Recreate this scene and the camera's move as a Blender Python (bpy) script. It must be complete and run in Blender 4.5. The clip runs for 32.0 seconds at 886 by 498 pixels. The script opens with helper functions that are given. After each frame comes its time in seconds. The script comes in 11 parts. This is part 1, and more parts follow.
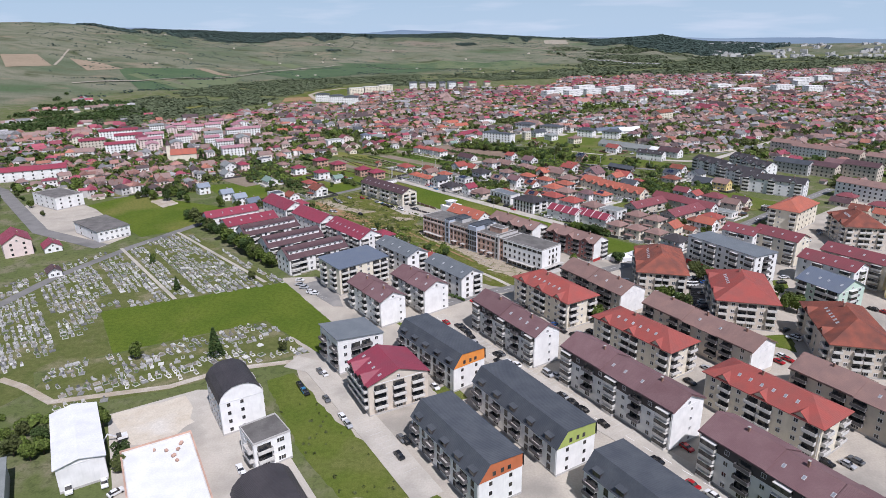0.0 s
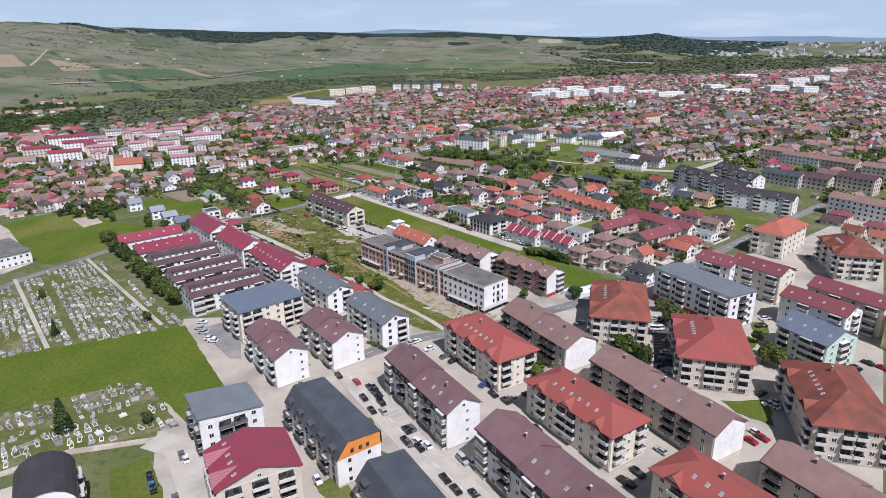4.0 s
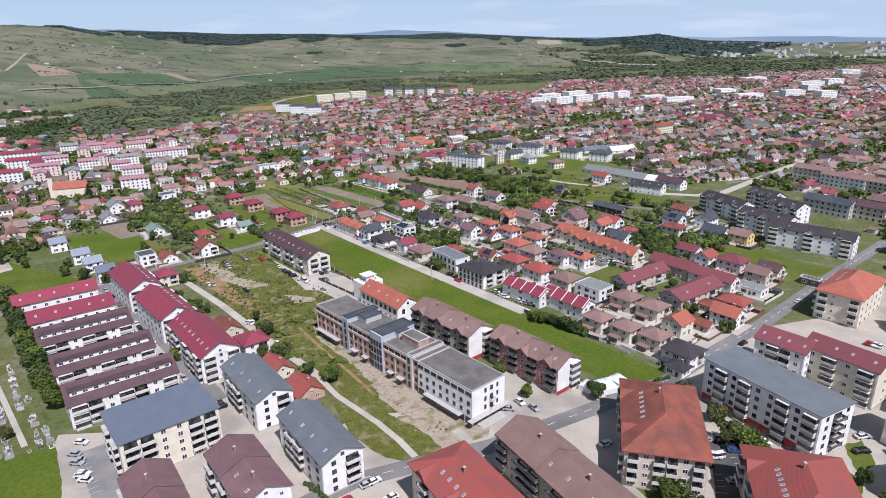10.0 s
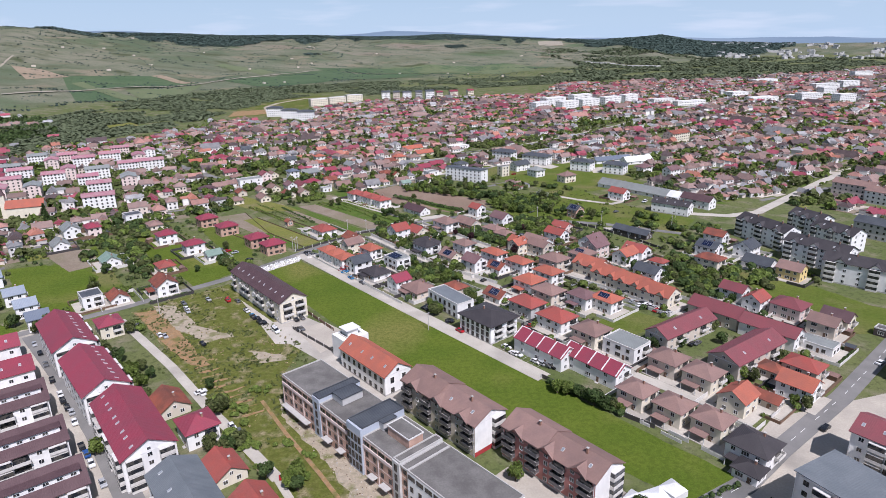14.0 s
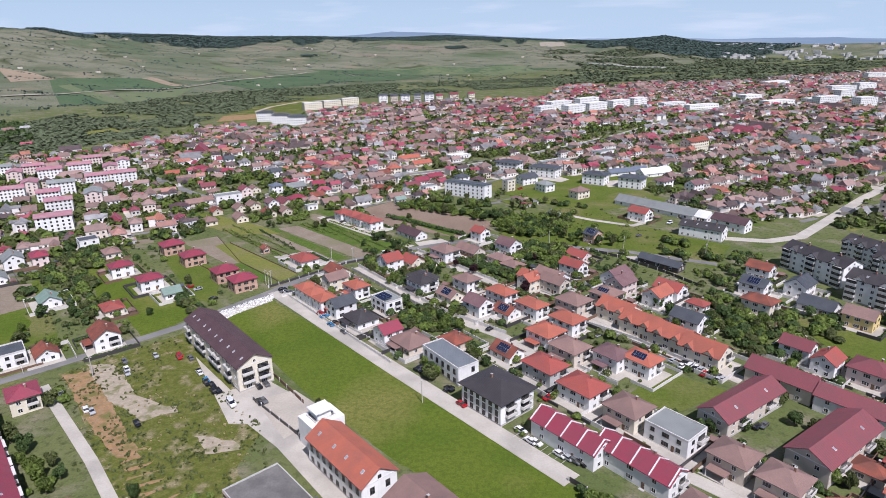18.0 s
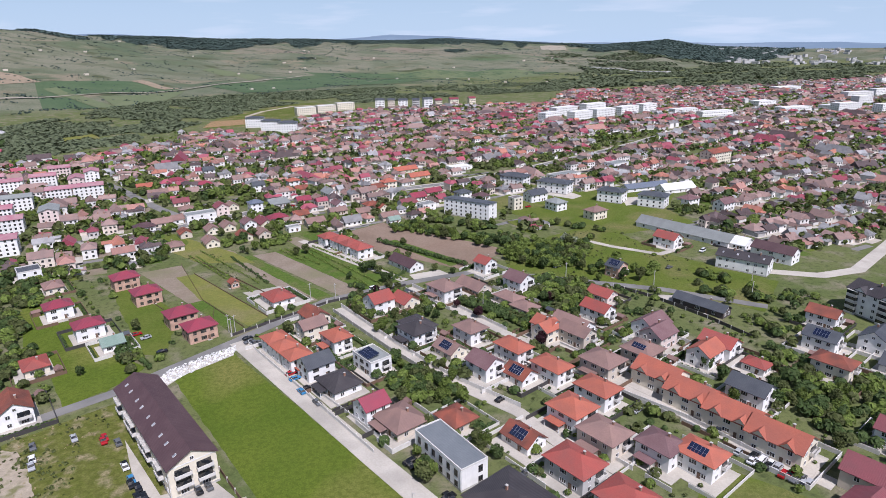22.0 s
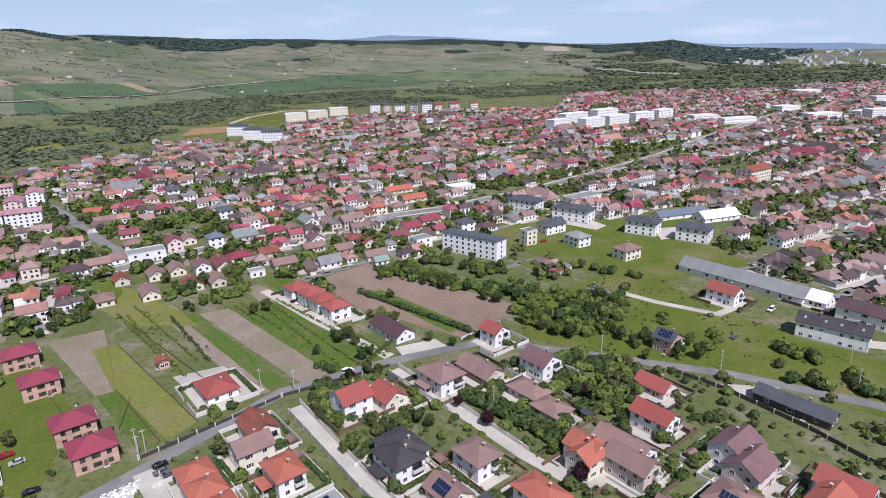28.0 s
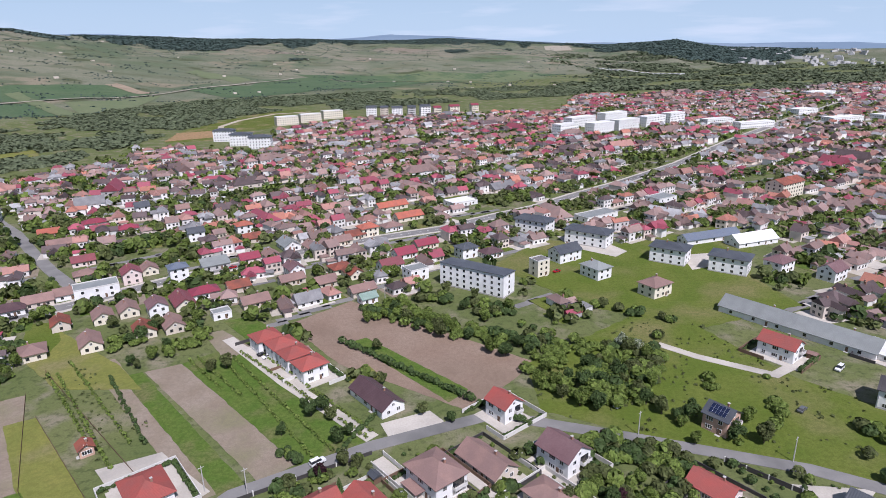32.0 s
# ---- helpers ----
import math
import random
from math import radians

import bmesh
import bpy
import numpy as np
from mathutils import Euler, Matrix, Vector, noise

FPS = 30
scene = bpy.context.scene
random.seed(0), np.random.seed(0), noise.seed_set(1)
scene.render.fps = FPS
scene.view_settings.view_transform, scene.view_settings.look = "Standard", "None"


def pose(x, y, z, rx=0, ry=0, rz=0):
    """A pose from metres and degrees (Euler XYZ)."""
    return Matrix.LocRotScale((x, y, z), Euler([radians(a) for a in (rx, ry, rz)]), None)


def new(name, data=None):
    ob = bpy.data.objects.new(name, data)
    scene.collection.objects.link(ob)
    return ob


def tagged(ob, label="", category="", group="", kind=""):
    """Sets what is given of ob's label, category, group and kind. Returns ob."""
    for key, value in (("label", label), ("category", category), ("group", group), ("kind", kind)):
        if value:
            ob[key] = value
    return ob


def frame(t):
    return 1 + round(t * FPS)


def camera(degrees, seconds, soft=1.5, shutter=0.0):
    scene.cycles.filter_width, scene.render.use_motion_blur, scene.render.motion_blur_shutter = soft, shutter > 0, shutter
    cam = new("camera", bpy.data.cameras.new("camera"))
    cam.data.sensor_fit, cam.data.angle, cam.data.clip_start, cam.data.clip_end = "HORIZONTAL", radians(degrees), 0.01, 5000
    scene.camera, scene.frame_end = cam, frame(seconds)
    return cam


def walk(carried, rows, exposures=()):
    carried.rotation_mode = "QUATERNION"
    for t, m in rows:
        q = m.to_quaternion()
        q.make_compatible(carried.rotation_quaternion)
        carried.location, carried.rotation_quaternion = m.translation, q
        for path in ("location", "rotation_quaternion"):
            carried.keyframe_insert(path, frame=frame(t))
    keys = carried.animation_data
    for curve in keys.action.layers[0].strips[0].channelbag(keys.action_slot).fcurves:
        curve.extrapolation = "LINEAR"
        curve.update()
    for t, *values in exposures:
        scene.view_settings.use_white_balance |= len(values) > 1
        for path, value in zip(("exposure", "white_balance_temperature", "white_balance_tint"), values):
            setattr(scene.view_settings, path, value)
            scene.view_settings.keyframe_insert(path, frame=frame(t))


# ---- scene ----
cam = camera(71.25, 32.0, 0.75)
PATH = [
    (0.0, pose(0.000, -0.000, 116.087, 71.107, 0.731, -0.201)),
    (1.0, pose(11.266, 10.123, 116.162, 71.078, 0.746, -0.171)),
    (2.0, pose(20.691, 21.169, 116.308, 71.057, 0.783, -0.190)),
    (3.0, pose(27.558, 33.616, 116.566, 71.056, 0.799, -0.227)),
    (4.0, pose(32.116, 46.794, 116.822, 71.030, 0.797, -0.335)),
    (5.0, pose(35.329, 60.238, 117.236, 71.019, 0.801, -0.391)),
    (6.0, pose(37.789, 73.032, 117.518, 71.040, 0.817, -0.380)),
    (7.0, pose(39.614, 85.926, 117.823, 71.081, 0.819, -0.371)),
    (8.0, pose(40.555, 99.399, 118.246, 71.110, 0.845, -0.400)),
    (9.0, pose(40.992, 112.757, 118.710, 71.117, 0.910, -0.440)),
    (10.0, pose(41.457, 126.680, 118.994, 71.108, 0.994, -0.468)),
    (11.0, pose(41.701, 140.986, 118.974, 71.148, 1.053, -0.486)),
    (12.0, pose(41.858, 155.673, 118.858, 71.180, 1.065, -0.530)),
    (13.0, pose(42.143, 169.652, 118.780, 71.207, 1.041, -0.511)),
    (14.0, pose(42.443, 183.750, 118.730, 71.196, 1.063, -0.494)),
    (15.0, pose(42.659, 197.564, 118.647, 71.191, 1.107, -0.471)),
    (16.0, pose(43.402, 211.923, 118.793, 71.202, 1.109, -0.474)),
    (17.0, pose(43.742, 225.850, 118.581, 71.217, 1.113, -0.465)),
    (18.0, pose(43.961, 239.955, 118.255, 71.280, 1.106, -0.478)),
    (19.0, pose(44.082, 254.062, 117.861, 71.344, 1.071, -0.505)),
    (20.0, pose(44.246, 267.983, 117.344, 71.387, 1.017, -0.511)),
    (21.0, pose(44.550, 281.781, 116.601, 71.479, 0.961, -0.505)),
    (22.0, pose(44.492, 295.626, 116.309, 71.576, 0.917, -0.506)),
    (23.0, pose(44.645, 309.501, 116.386, 71.634, 0.894, -0.525)),
    (24.0, pose(45.112, 323.723, 116.303, 71.697, 0.885, -0.539)),
    (25.0, pose(45.756, 337.248, 116.283, 71.706, 0.880, -0.497)),
    (26.0, pose(46.099, 350.474, 116.334, 71.681, 0.885, -0.451)),
    (27.0, pose(46.429, 363.723, 116.432, 71.663, 0.898, -0.443)),
    (28.0, pose(46.739, 376.729, 116.534, 71.636, 0.904, -0.452)),
    (29.0, pose(47.180, 389.371, 116.616, 71.654, 0.891, -0.446)),
    (30.0, pose(47.472, 402.687, 116.750, 71.629, 0.882, -0.443)),
    (31.0, pose(47.891, 415.931, 116.926, 71.596, 0.872, -0.449)),
    (32.0, pose(48.370, 429.237, 117.209, 71.575, 0.921, -0.429)),
]
EXPO = [(0.0, -0.10, 5850, 19), (8.0, 0.0, 5850, 20), (32.0, 0.03, 5800, 22)]
walk(cam, PATH, EXPO)

# ---------------------------------------------------------------- light
SUN_AZ, SUN_EL = -64.0, 55.0
sun_dir = Vector((math.cos(radians(SUN_EL)) * math.cos(radians(SUN_AZ)),
                  math.cos(radians(SUN_EL)) * math.sin(radians(SUN_AZ)), math.sin(radians(SUN_EL))))
sun_data = bpy.data.lights.new("sun", "SUN")
sun_data.energy, sun_data.angle, sun_data.color = 5.5, radians(0.55), (1.0, 0.955, 0.89)
sun = new("sun", sun_data)
sun.matrix_world = Matrix.Translation((0, 0, 400)) @ (-sun_dir).to_track_quat("-Z", "Y").to_matrix().to_4x4()

world = bpy.data.worlds.new("world")
scene.world = world
world.use_nodes = True
wn, wl = world.node_tree.nodes, world.node_tree.links
bg = wn["Background"]
sky = wn.new("ShaderNodeTexSky")
sky.sky_type, sky.sun_disc = "NISHITA", False
sky.sun_elevation, sky.sun_rotation = radians(SUN_EL), radians(90 - SUN_AZ)
sky.air_density, sky.dust_density, sky.ozone_density, sky.altitude = 1.0, 0.35, 2.0, 400
co = wn.new("ShaderNodeTexCoord")
stretch = wn.new("ShaderNodeMapping")
stretch.inputs["Scale"].default_value = (1.6, 1.6, 14.0)
cloud = wn.new("ShaderNodeTexNoise")
cloud.inputs["Scale"].default_value, cloud.inputs["Detail"].default_value = 3.2, 7.0
ramp = wn.new("ShaderNodeMapRange")
ramp.inputs[1].default_value, ramp.inputs[2].default_value, ramp.inputs[4].default_value = 0.50, 0.74, 0.6
mixc = wn.new("ShaderNodeMixRGB")
mixc.inputs[2].default_value = (13.0, 13.6, 14.2, 1)
wl.new(co.outputs["Generated"], stretch.inputs[0])
wl.new(stretch.outputs[0], cloud.inputs["Vector"])
wl.new(cloud.outputs["Fac"], ramp.inputs[0])
wl.new(ramp.outputs[0], mixc.inputs[0])
haze = wn.new("ShaderNodeMixRGB")
haze.inputs[2].default_value = (8.5, 11.2, 13.2, 1)
sepd = wn.new("ShaderNodeSeparateXYZ")
low = wn.new("ShaderNodeMapRange")
low.inputs[1].default_value, low.inputs[2].default_value = 0.0, 0.32
low.inputs[3].default_value, low.inputs[4].default_value = 0.86, 0.10
wl.new(co.outputs["Generated"], sepd.inputs[0])
wl.new(sepd.outputs[2], low.inputs[0])
wl.new(low.outputs[0], haze.inputs[0])
wl.new(sky.outputs[0], haze.inputs[1])
wl.new(haze.outputs[0], mixc.inputs[1])
wl.new(mixc.outputs[0], bg.inputs[0])
bg.inputs[1].default_value = 0.062

# ---------------------------------------------------------------- materials


def node_mat(name, rough=0.8, metal=0.0, spec=0.3):
    m = bpy.data.materials.new(name)
    m.use_nodes = True
    b = m.node_tree.nodes["Principled BSDF"]
    b.inputs["Roughness"].default_value, b.inputs["Metallic"].default_value = rough, metal
    b.inputs["Specular IOR Level"].default_value = spec
    return m, m.node_tree.nodes, m.node_tree.links, b


def rgba(c):
    return (c[0], c[1], c[2], 1.0)


def coords(n, l, world_space=False):
    c = n.new("ShaderNodeNewGeometry" if world_space else "ShaderNodeTexCoord")
    return c.outputs["Position" if world_space else "Object"]


def noise_fac(n, l, vec, scale, detail=4.0, lo=0.35, hi=0.65):
    t = n.new("ShaderNodeTexNoise")
    t.inputs["Scale"].default_value, t.inputs["Detail"].default_value = scale, detail
    l.new(vec, t.inputs["Vector"])
    r = n.new("ShaderNodeMapRange")
    r.inputs[1].default_value, r.inputs[2].default_value = lo, hi
    l.new(t.outputs["Fac"], r.inputs[0])
    return r.outputs[0]


def mix(n, l, fac, a, b, mode="MIX"):
    m = n.new("ShaderNodeMixRGB")
    m.blend_type = mode
    for k, v in ((0, fac), (1, a), (2, b)):
        if isinstance(v, (int, float)):
            m.inputs[k].default_value = v
        elif isinstance(v, tuple):
            m.inputs[k].default_value = v
        else:
            l.new(v, m.inputs[k])
    return m.outputs[0]


def bumped(n, l, b, height, strength, distance=0.05):
    k = n.new("ShaderNodeBump")
    k.inputs["Strength"].default_value, k.inputs["Distance"].default_value = strength, distance
    l.new(height, k.inputs["Height"])
    l.new(k.outputs[0], b.inputs["Normal"])


def vary(n, l, col, amount, source="object"):
    """Shifts value and hue a little from piece to piece."""
    h = n.new("ShaderNodeHueSaturation")
    r = n.new("ShaderNodeObjectInfo") if source == "object" else n.new("ShaderNodeNewGeometry")
    out = r.outputs["Random"] if source == "object" else r.outputs["Random Per Island"]
    mr = n.new("ShaderNodeMapRange")
    mr.inputs[3].default_value, mr.inputs[4].default_value = 1 - amount, 1 + amount
    l.new(out, mr.inputs[0])
    l.new(mr.outputs[0], h.inputs["Value"])
    l.new(col, h.inputs["Color"])
    return h.outputs[0]


def plaster(name, c, stain=0.12):
    m, n, l, b = node_mat(name, 0.9, spec=0.15)
    v = coords(n, l, True)
    big = noise_fac(n, l, v, 0.35, 5)
    s = n.new("ShaderNodeMapping")
    s.inputs["Scale"].default_value = (2.2, 2.2, 0.25)
    l.new(v, s.inputs[0])
    streak = noise_fac(n, l, s.outputs[0], 1.0, 6, 0.5, 0.75)
    col = mix(n, l, big, rgba(c), rgba([k * (1 - stain) for k in c]))
    st = n.new("ShaderNodeMath")
    st.operation = "MULTIPLY"
    st.inputs[1].default_value = stain * 1.6
    l.new(streak, st.inputs[0])
    col = mix(n, l, st.outputs[0], col, rgba([k * 0.62 for k in c]))
    l.new(vary(n, l, col, 0.04), b.inputs["Base Color"])
    return m


def roofing(name, c, worn, pitch=0.35, rough=0.75, spec=0.25, var=0.08, bump=0.5, source="object"):
    """Rows of tile or sheet: fine relief across the slope, weathering at two scales."""
    m, n, l, b = node_mat(name, rough, spec=spec)
    v = coords(n, l)
    vw = coords(n, l, True)
    w = n.new("ShaderNodeTexWave")
    w.bands_direction = "X"
    w.inputs["Scale"].default_value, w.inputs["Distortion"].default_value = 0.314 / pitch, 0.3
    l.new(v, w.inputs["Vector"])
    big = noise_fac(n, l, vw, 0.22, 6)
    fine = noise_fac(n, l, vw, 2.4, 5, 0.3, 0.7)
    col = mix(n, l, big, rgba(c), rgba(worn))
    f2 = n.new("ShaderNodeMath")
    f2.operation = "MULTIPLY"
    f2.inputs[1].default_value = 0.35
    l.new(fine, f2.inputs[0])
    col = mix(n, l, f2.outputs[0], col, rgba([k * 0.6 for k in c]))
    l.new(vary(n, l, col, var, source), b.inputs["Base Color"])
    bumped(n, l, b, w.outputs["Fac"], bump, 0.06)
    return m


def ground_mat(name, a, bcol, c=None, scale=0.12, fine=1.5, rough=0.95, bump=0.3, grain=0.3, mott=0.0):
    m, n, l, b = node_mat(name, rough, spec=0.1)
    v = coords(n, l, True)
    f1, f2 = noise_fac(n, l, v, scale, 6), noise_fac(n, l, v, fine, 6, 0.3, 0.7)
    col = mix(n, l, f1, rgba(a), rgba(bcol))
    if c:
        col = mix(n, l, noise_fac(n, l, v, scale * 0.37, 5, 0.52, 0.66), col, rgba(c))
    g = n.new("ShaderNodeMath")
    g.operation = "MULTIPLY"
    g.inputs[1].default_value = grain
    l.new(f2, g.inputs[0])
    col = mix(n, l, g.outputs[0], col, rgba([k * 0.45 for k in a]))
    if mott:
        q = n.new("ShaderNodeMath")
        q.operation = "MULTIPLY"
        q.inputs[1].default_value = mott
        l.new(noise_fac(n, l, v, fine * 0.28, 7, 0.44, 0.60), q.inputs[0])
        col = mix(n, l, q.outputs[0], col, rgba([k * 0.55 for k in a]))
    l.new(col, b.inputs["Base Color"])
    bumped(n, l, b, f2, bump, 0.15)
    return m


def leaf_mat(name, c, d, var=0.35):
    m, n, l, b = node_mat(name, 0.7, spec=0.2)
    v = coords(n, l, True)
    col = mix(n, l, noise_fac(n, l, v, 0.9, 3), rgba(c), rgba(d))
    col = vary(n, l, vary(n, l, col, var, "island"), 0.18)
    l.new(col, b.inputs["Base Color"])
    thin, both = n.new("ShaderNodeBsdfTranslucent"), n.new("ShaderNodeMixShader")
    both.inputs[0].default_value = 0.22
    l.new(col, thin.inputs[0])
    l.new(b.outputs[0], both.inputs[1])
    l.new(thin.outputs[0], both.inputs[2])
    l.new(both.outputs[0], n["Material Output"].inputs[0])
    return m


def plain(name, c, rough=0.6, metal=0.0, spec=0.4, var=0.0):
    m, n, l, b = node_mat(name, rough, metal, spec)
    v = coords(n, l, True)
    col = mix(n, l, noise_fac(n, l, v, 1.3, 5), rgba(c), rgba([k * 0.86 for k in c]))
    l.new(vary(n, l, col, var) if var else col, b.inputs["Base Color"])
    return m


WALL = {
    "white": plaster("plaster_white", (0.80, 0.79, 0.76)),
    "cream": plaster("plaster_cream", (0.72, 0.66, 0.53)),
    "beige": plaster("plaster_beige", (0.60, 0.53, 0.44)),
    "grey": plaster("plaster_grey", (0.50, 0.49, 0.47)),
    "green": plaster("plaster_green", (0.50, 0.62, 0.52)),
    "yellow": plaster("plaster_yellow", (0.74, 0.58, 0.26)),
    "pink": plaster("plaster_pink", (0.72, 0.60, 0.55)),
    "brick": plaster("hollow_brick", (0.57, 0.375, 0.285), 0.3),
    "terracotta": plaster("plaster_terracotta", (0.46, 0.215, 0.185)),
    "bluegrey": plaster("plaster_bluegrey", (0.43, 0.47, 0.53)),
    "orange": plaster("plaster_orange", (0.72, 0.27, 0.06)),
    "rust": plaster("plaster_rust", (0.50, 0.16, 0.07)),
    "lime": plaster("plaster_lime", (0.36, 0.42, 0.12)),
    "dark": plaster("cladding_dark", (0.10, 0.085, 0.08)),
    "red": plaster("plaster_red", (0.38, 0.05, 0.05)),
}
ROOF = {
    "mauve": roofing("tile_mauve", (0.160, 0.090, 0.092), (0.192, 0.116, 0.116)),
    "brown": roofing("tile_brown", (0.262, 0.165, 0.138), (0.212, 0.138, 0.120)),
    "orange": roofing("tile_orange", (0.40, 0.120, 0.075), (0.31, 0.108, 0.076)),
    "red": roofing("tile_red", (0.33, 0.078, 0.062), (0.26, 0.082, 0.068)),
    "crimson": roofing("sheet_crimson", (0.27, 0.042, 0.066), (0.22, 0.048, 0.068), 0.5, 0.5, 0.4),
    "maroon": roofing("sheet_maroon", (0.215, 0.060, 0.068), (0.18, 0.062, 0.066), 0.5, 0.55, 0.35),
    "rust": roofing("tile_rust", (0.27, 0.082, 0.052), (0.14, 0.058, 0.044)),
    "plum": roofing("sheet_plum", (0.085, 0.048, 0.052), (0.11, 0.066, 0.068), 0.5, 0.6, 0.3),
    "slate": roofing("sheet_slate", (0.060, 0.066, 0.076), (0.085, 0.092, 0.100), 0.6, 0.5, 0.4),
    "char": roofing("sheet_charcoal", (0.045, 0.040, 0.042), (0.062, 0.055, 0.056), 0.5, 0.55, 0.35),
    "blue": roofing("sheet_blue_grey", (0.125, 0.150, 0.195), (0.15, 0.172, 0.205), 0.6, 0.45, 0.4),
    "ice": roofing("sheet_ice_grey", (0.24, 0.275, 0.325), (0.28, 0.31, 0.35), 0.6, 0.45, 0.4),
    "steel": roofing("sheet_steel_grey", (0.135, 0.150, 0.160), (0.165, 0.180, 0.188), 0.6, 0.5, 0.35),
    "pale": roofing("sheet_pale_grey", (0.25, 0.265, 0.25), (0.21, 0.22, 0.21), 0.6, 0.5, 0.3),
    "felt": roofing("felt_grey", (0.120, 0.113, 0.105), (0.185, 0.175, 0.162), 1.1, 0.9, 0.15, bump=0.15),
    "greenish": roofing("sheet_grey_green", (0.17, 0.25, 0.20), (0.22, 0.28, 0.24), 0.5, 0.6, 0.3),
    "rose": roofing("tile_rose", (0.36, 0.150, 0.185), (0.38, 0.24, 0.25)),
    "whitesheet": roofing("sheet_white", (0.72, 0.72, 0.71), (0.62, 0.62, 0.61), 1.0, 0.6, 0.3, bump=0.2),
}
TRIM = plain("trim_white", (0.72, 0.71, 0.69))
RAIL = plain("rail_dark", (0.06, 0.055, 0.055), 0.5)
RAILW = plain("parapet_pale", (0.62, 0.60, 0.56), 0.8)
SLABM = plain("slab_concrete", (0.45, 0.43, 0.40), 0.9)
FRAMEW = plain("frame_white", (0.74, 0.74, 0.73), 0.5)
FRAMED = plain("frame_dark", (0.07, 0.06, 0.055), 0.5)
m, n, l, b = node_mat("window_glass", 0.06, spec=0.6)
col = mix(n, l, noise_fac(n, l, coords(n, l, True), 0.7, 2, 0.45, 0.55), rgba((0.018, 0.021, 0.026)), rgba((0.075, 0.07, 0.062)))
l.new(col, b.inputs["Base Color"])
GLASS = m
SOLAR = plain("solar_glass", (0.012, 0.018, 0.045), 0.12, 0.0, 0.6)
ALU = plain("aluminium", (0.55, 0.56, 0.57), 0.35, 0.8)
CHIM = plain("chimney_brick", (0.30, 0.17, 0.12), 0.9)
WOODM = plain("weathered_wood", (0.16, 0.10, 0.065), 0.85)

GRASS = ground_mat("grass_field", (0.094, 0.140, 0.016), (0.128, 0.166, 0.022), (0.205, 0.195, 0.055), 0.05, 2.2, bump=0.7, grain=0.55, mott=0.42)
LAWN = ground_mat("lawn", (0.100, 0.140, 0.021), (0.138, 0.162, 0.033), (0.20, 0.180, 0.075), 0.07, 2.3, bump=0.7, grain=0.5, mott=0.34)
ROUGHG = ground_mat("rough_grass", (0.098, 0.128, 0.022), (0.142, 0.155, 0.036), (0.27, 0.215, 0.115), 0.09, 1.6, bump=0.8, grain=0.55, mott=0.45)
WEEDG = ground_mat("weedy_ground", (0.118, 0.138, 0.026), (0.165, 0.165, 0.046), (0.33, 0.27, 0.17), 0.44, 1.7, bump=0.9, grain=0.6, mott=0.5)
SOIL = ground_mat("ploughed_soil", (0.245, 0.175, 0.128), (0.285, 0.215, 0.162), (0.205, 0.15, 0.108), 0.05, 2.2, grain=0.45, mott=0.25)
SOIL2 = ground_mat("dry_soil", (0.285, 0.235, 0.180), (0.235, 0.185, 0.135), (0.20, 0.185, 0.105), 0.1, 2.2, grain=0.45, mott=0.3)
CLAY = ground_mat("bare_clay", (0.36, 0.215, 0.105), (0.30, 0.215, 0.13), (0.14, 0.150, 0.045), 0.6, 1.8, grain=0.45, mott=0.4)
SAND = ground_mat("pale_rubble", (0.46, 0.40, 0.32), (0.38, 0.32, 0.235), (0.54, 0.49, 0.42), 0.2, 1.6, grain=0.4, mott=0.25)
HEAP = ground_mat("heaped_sand", (0.60, 0.54, 0.44), (0.54, 0.47, 0.37), (0.62, 0.58, 0.51), 0.2, 1.6, grain=0.3, mott=0.15)
SANDG = ground_mat("trampled_earth", (0.42, 0.36, 0.275), (0.34, 0.285, 0.205), (0.150, 0.155, 0.050), 0.55, 1.8, grain=0.4, mott=0.3)
ASPH = ground_mat("asphalt_worn", (0.175, 0.17, 0.16), (0.22, 0.212, 0.20), (0.14, 0.137, 0.13), 0.12, 3.0, grain=0.12)
PAVE = ground_mat("concrete_paving", (0.46, 0.415, 0.345), (0.385, 0.348, 0.292), (0.29, 0.268, 0.23), 0.11, 1.6, grain=0.28)
# dark asphalt with the neighbouring block's shade included in the tone
TARMAC_SHADE = ground_mat("asphalt_dark_shade", (0.075, 0.073, 0.072), (0.10, 0.097, 0.093), (0.135, 0.13, 0.122), 0.15, 2.6, grain=0.2)
TARMAC2 = ground_mat("asphalt_old", (0.20, 0.195, 0.185), (0.25, 0.24, 0.225), (0.30, 0.285, 0.26), 0.2, 2.6, grain=0.25)
PALE = ground_mat("pale_concrete", (0.49, 0.452, 0.39), (0.42, 0.386, 0.33), (0.35, 0.325, 0.28), 0.14, 1.8, grain=0.25)
CEMG = ground_mat("cemetery_ground", (0.105, 0.125, 0.034), (0.150, 0.155, 0.055), (0.24, 0.215, 0.125), 0.2, 1.8, grain=0.5, mott=0.35)
CROP = ground_mat("young_crop", (0.080, 0.138, 0.022), (0.116, 0.156, 0.034), (0.16, 0.15, 0.065), 0.15, 2.4, grain=0.5, mott=0.45)
STRAW = ground_mat("yellow_grass", (0.200, 0.200, 0.052), (0.158, 0.176, 0.042), (0.21, 0.19, 0.085), 0.12, 2.2, grain=0.45, mott=0.4)
PAINTW = plain("road_paint", (0.72, 0.72, 0.70), 0.8)
STONEW = plain("white_stone", (0.74, 0.72, 0.68), 0.8, var=0.18)
STONEG = plain("grey_stone", (0.48, 0.465, 0.44), 0.75, var=0.3)
BARK = plain("bark", (0.10, 0.075, 0.055), 0.95)
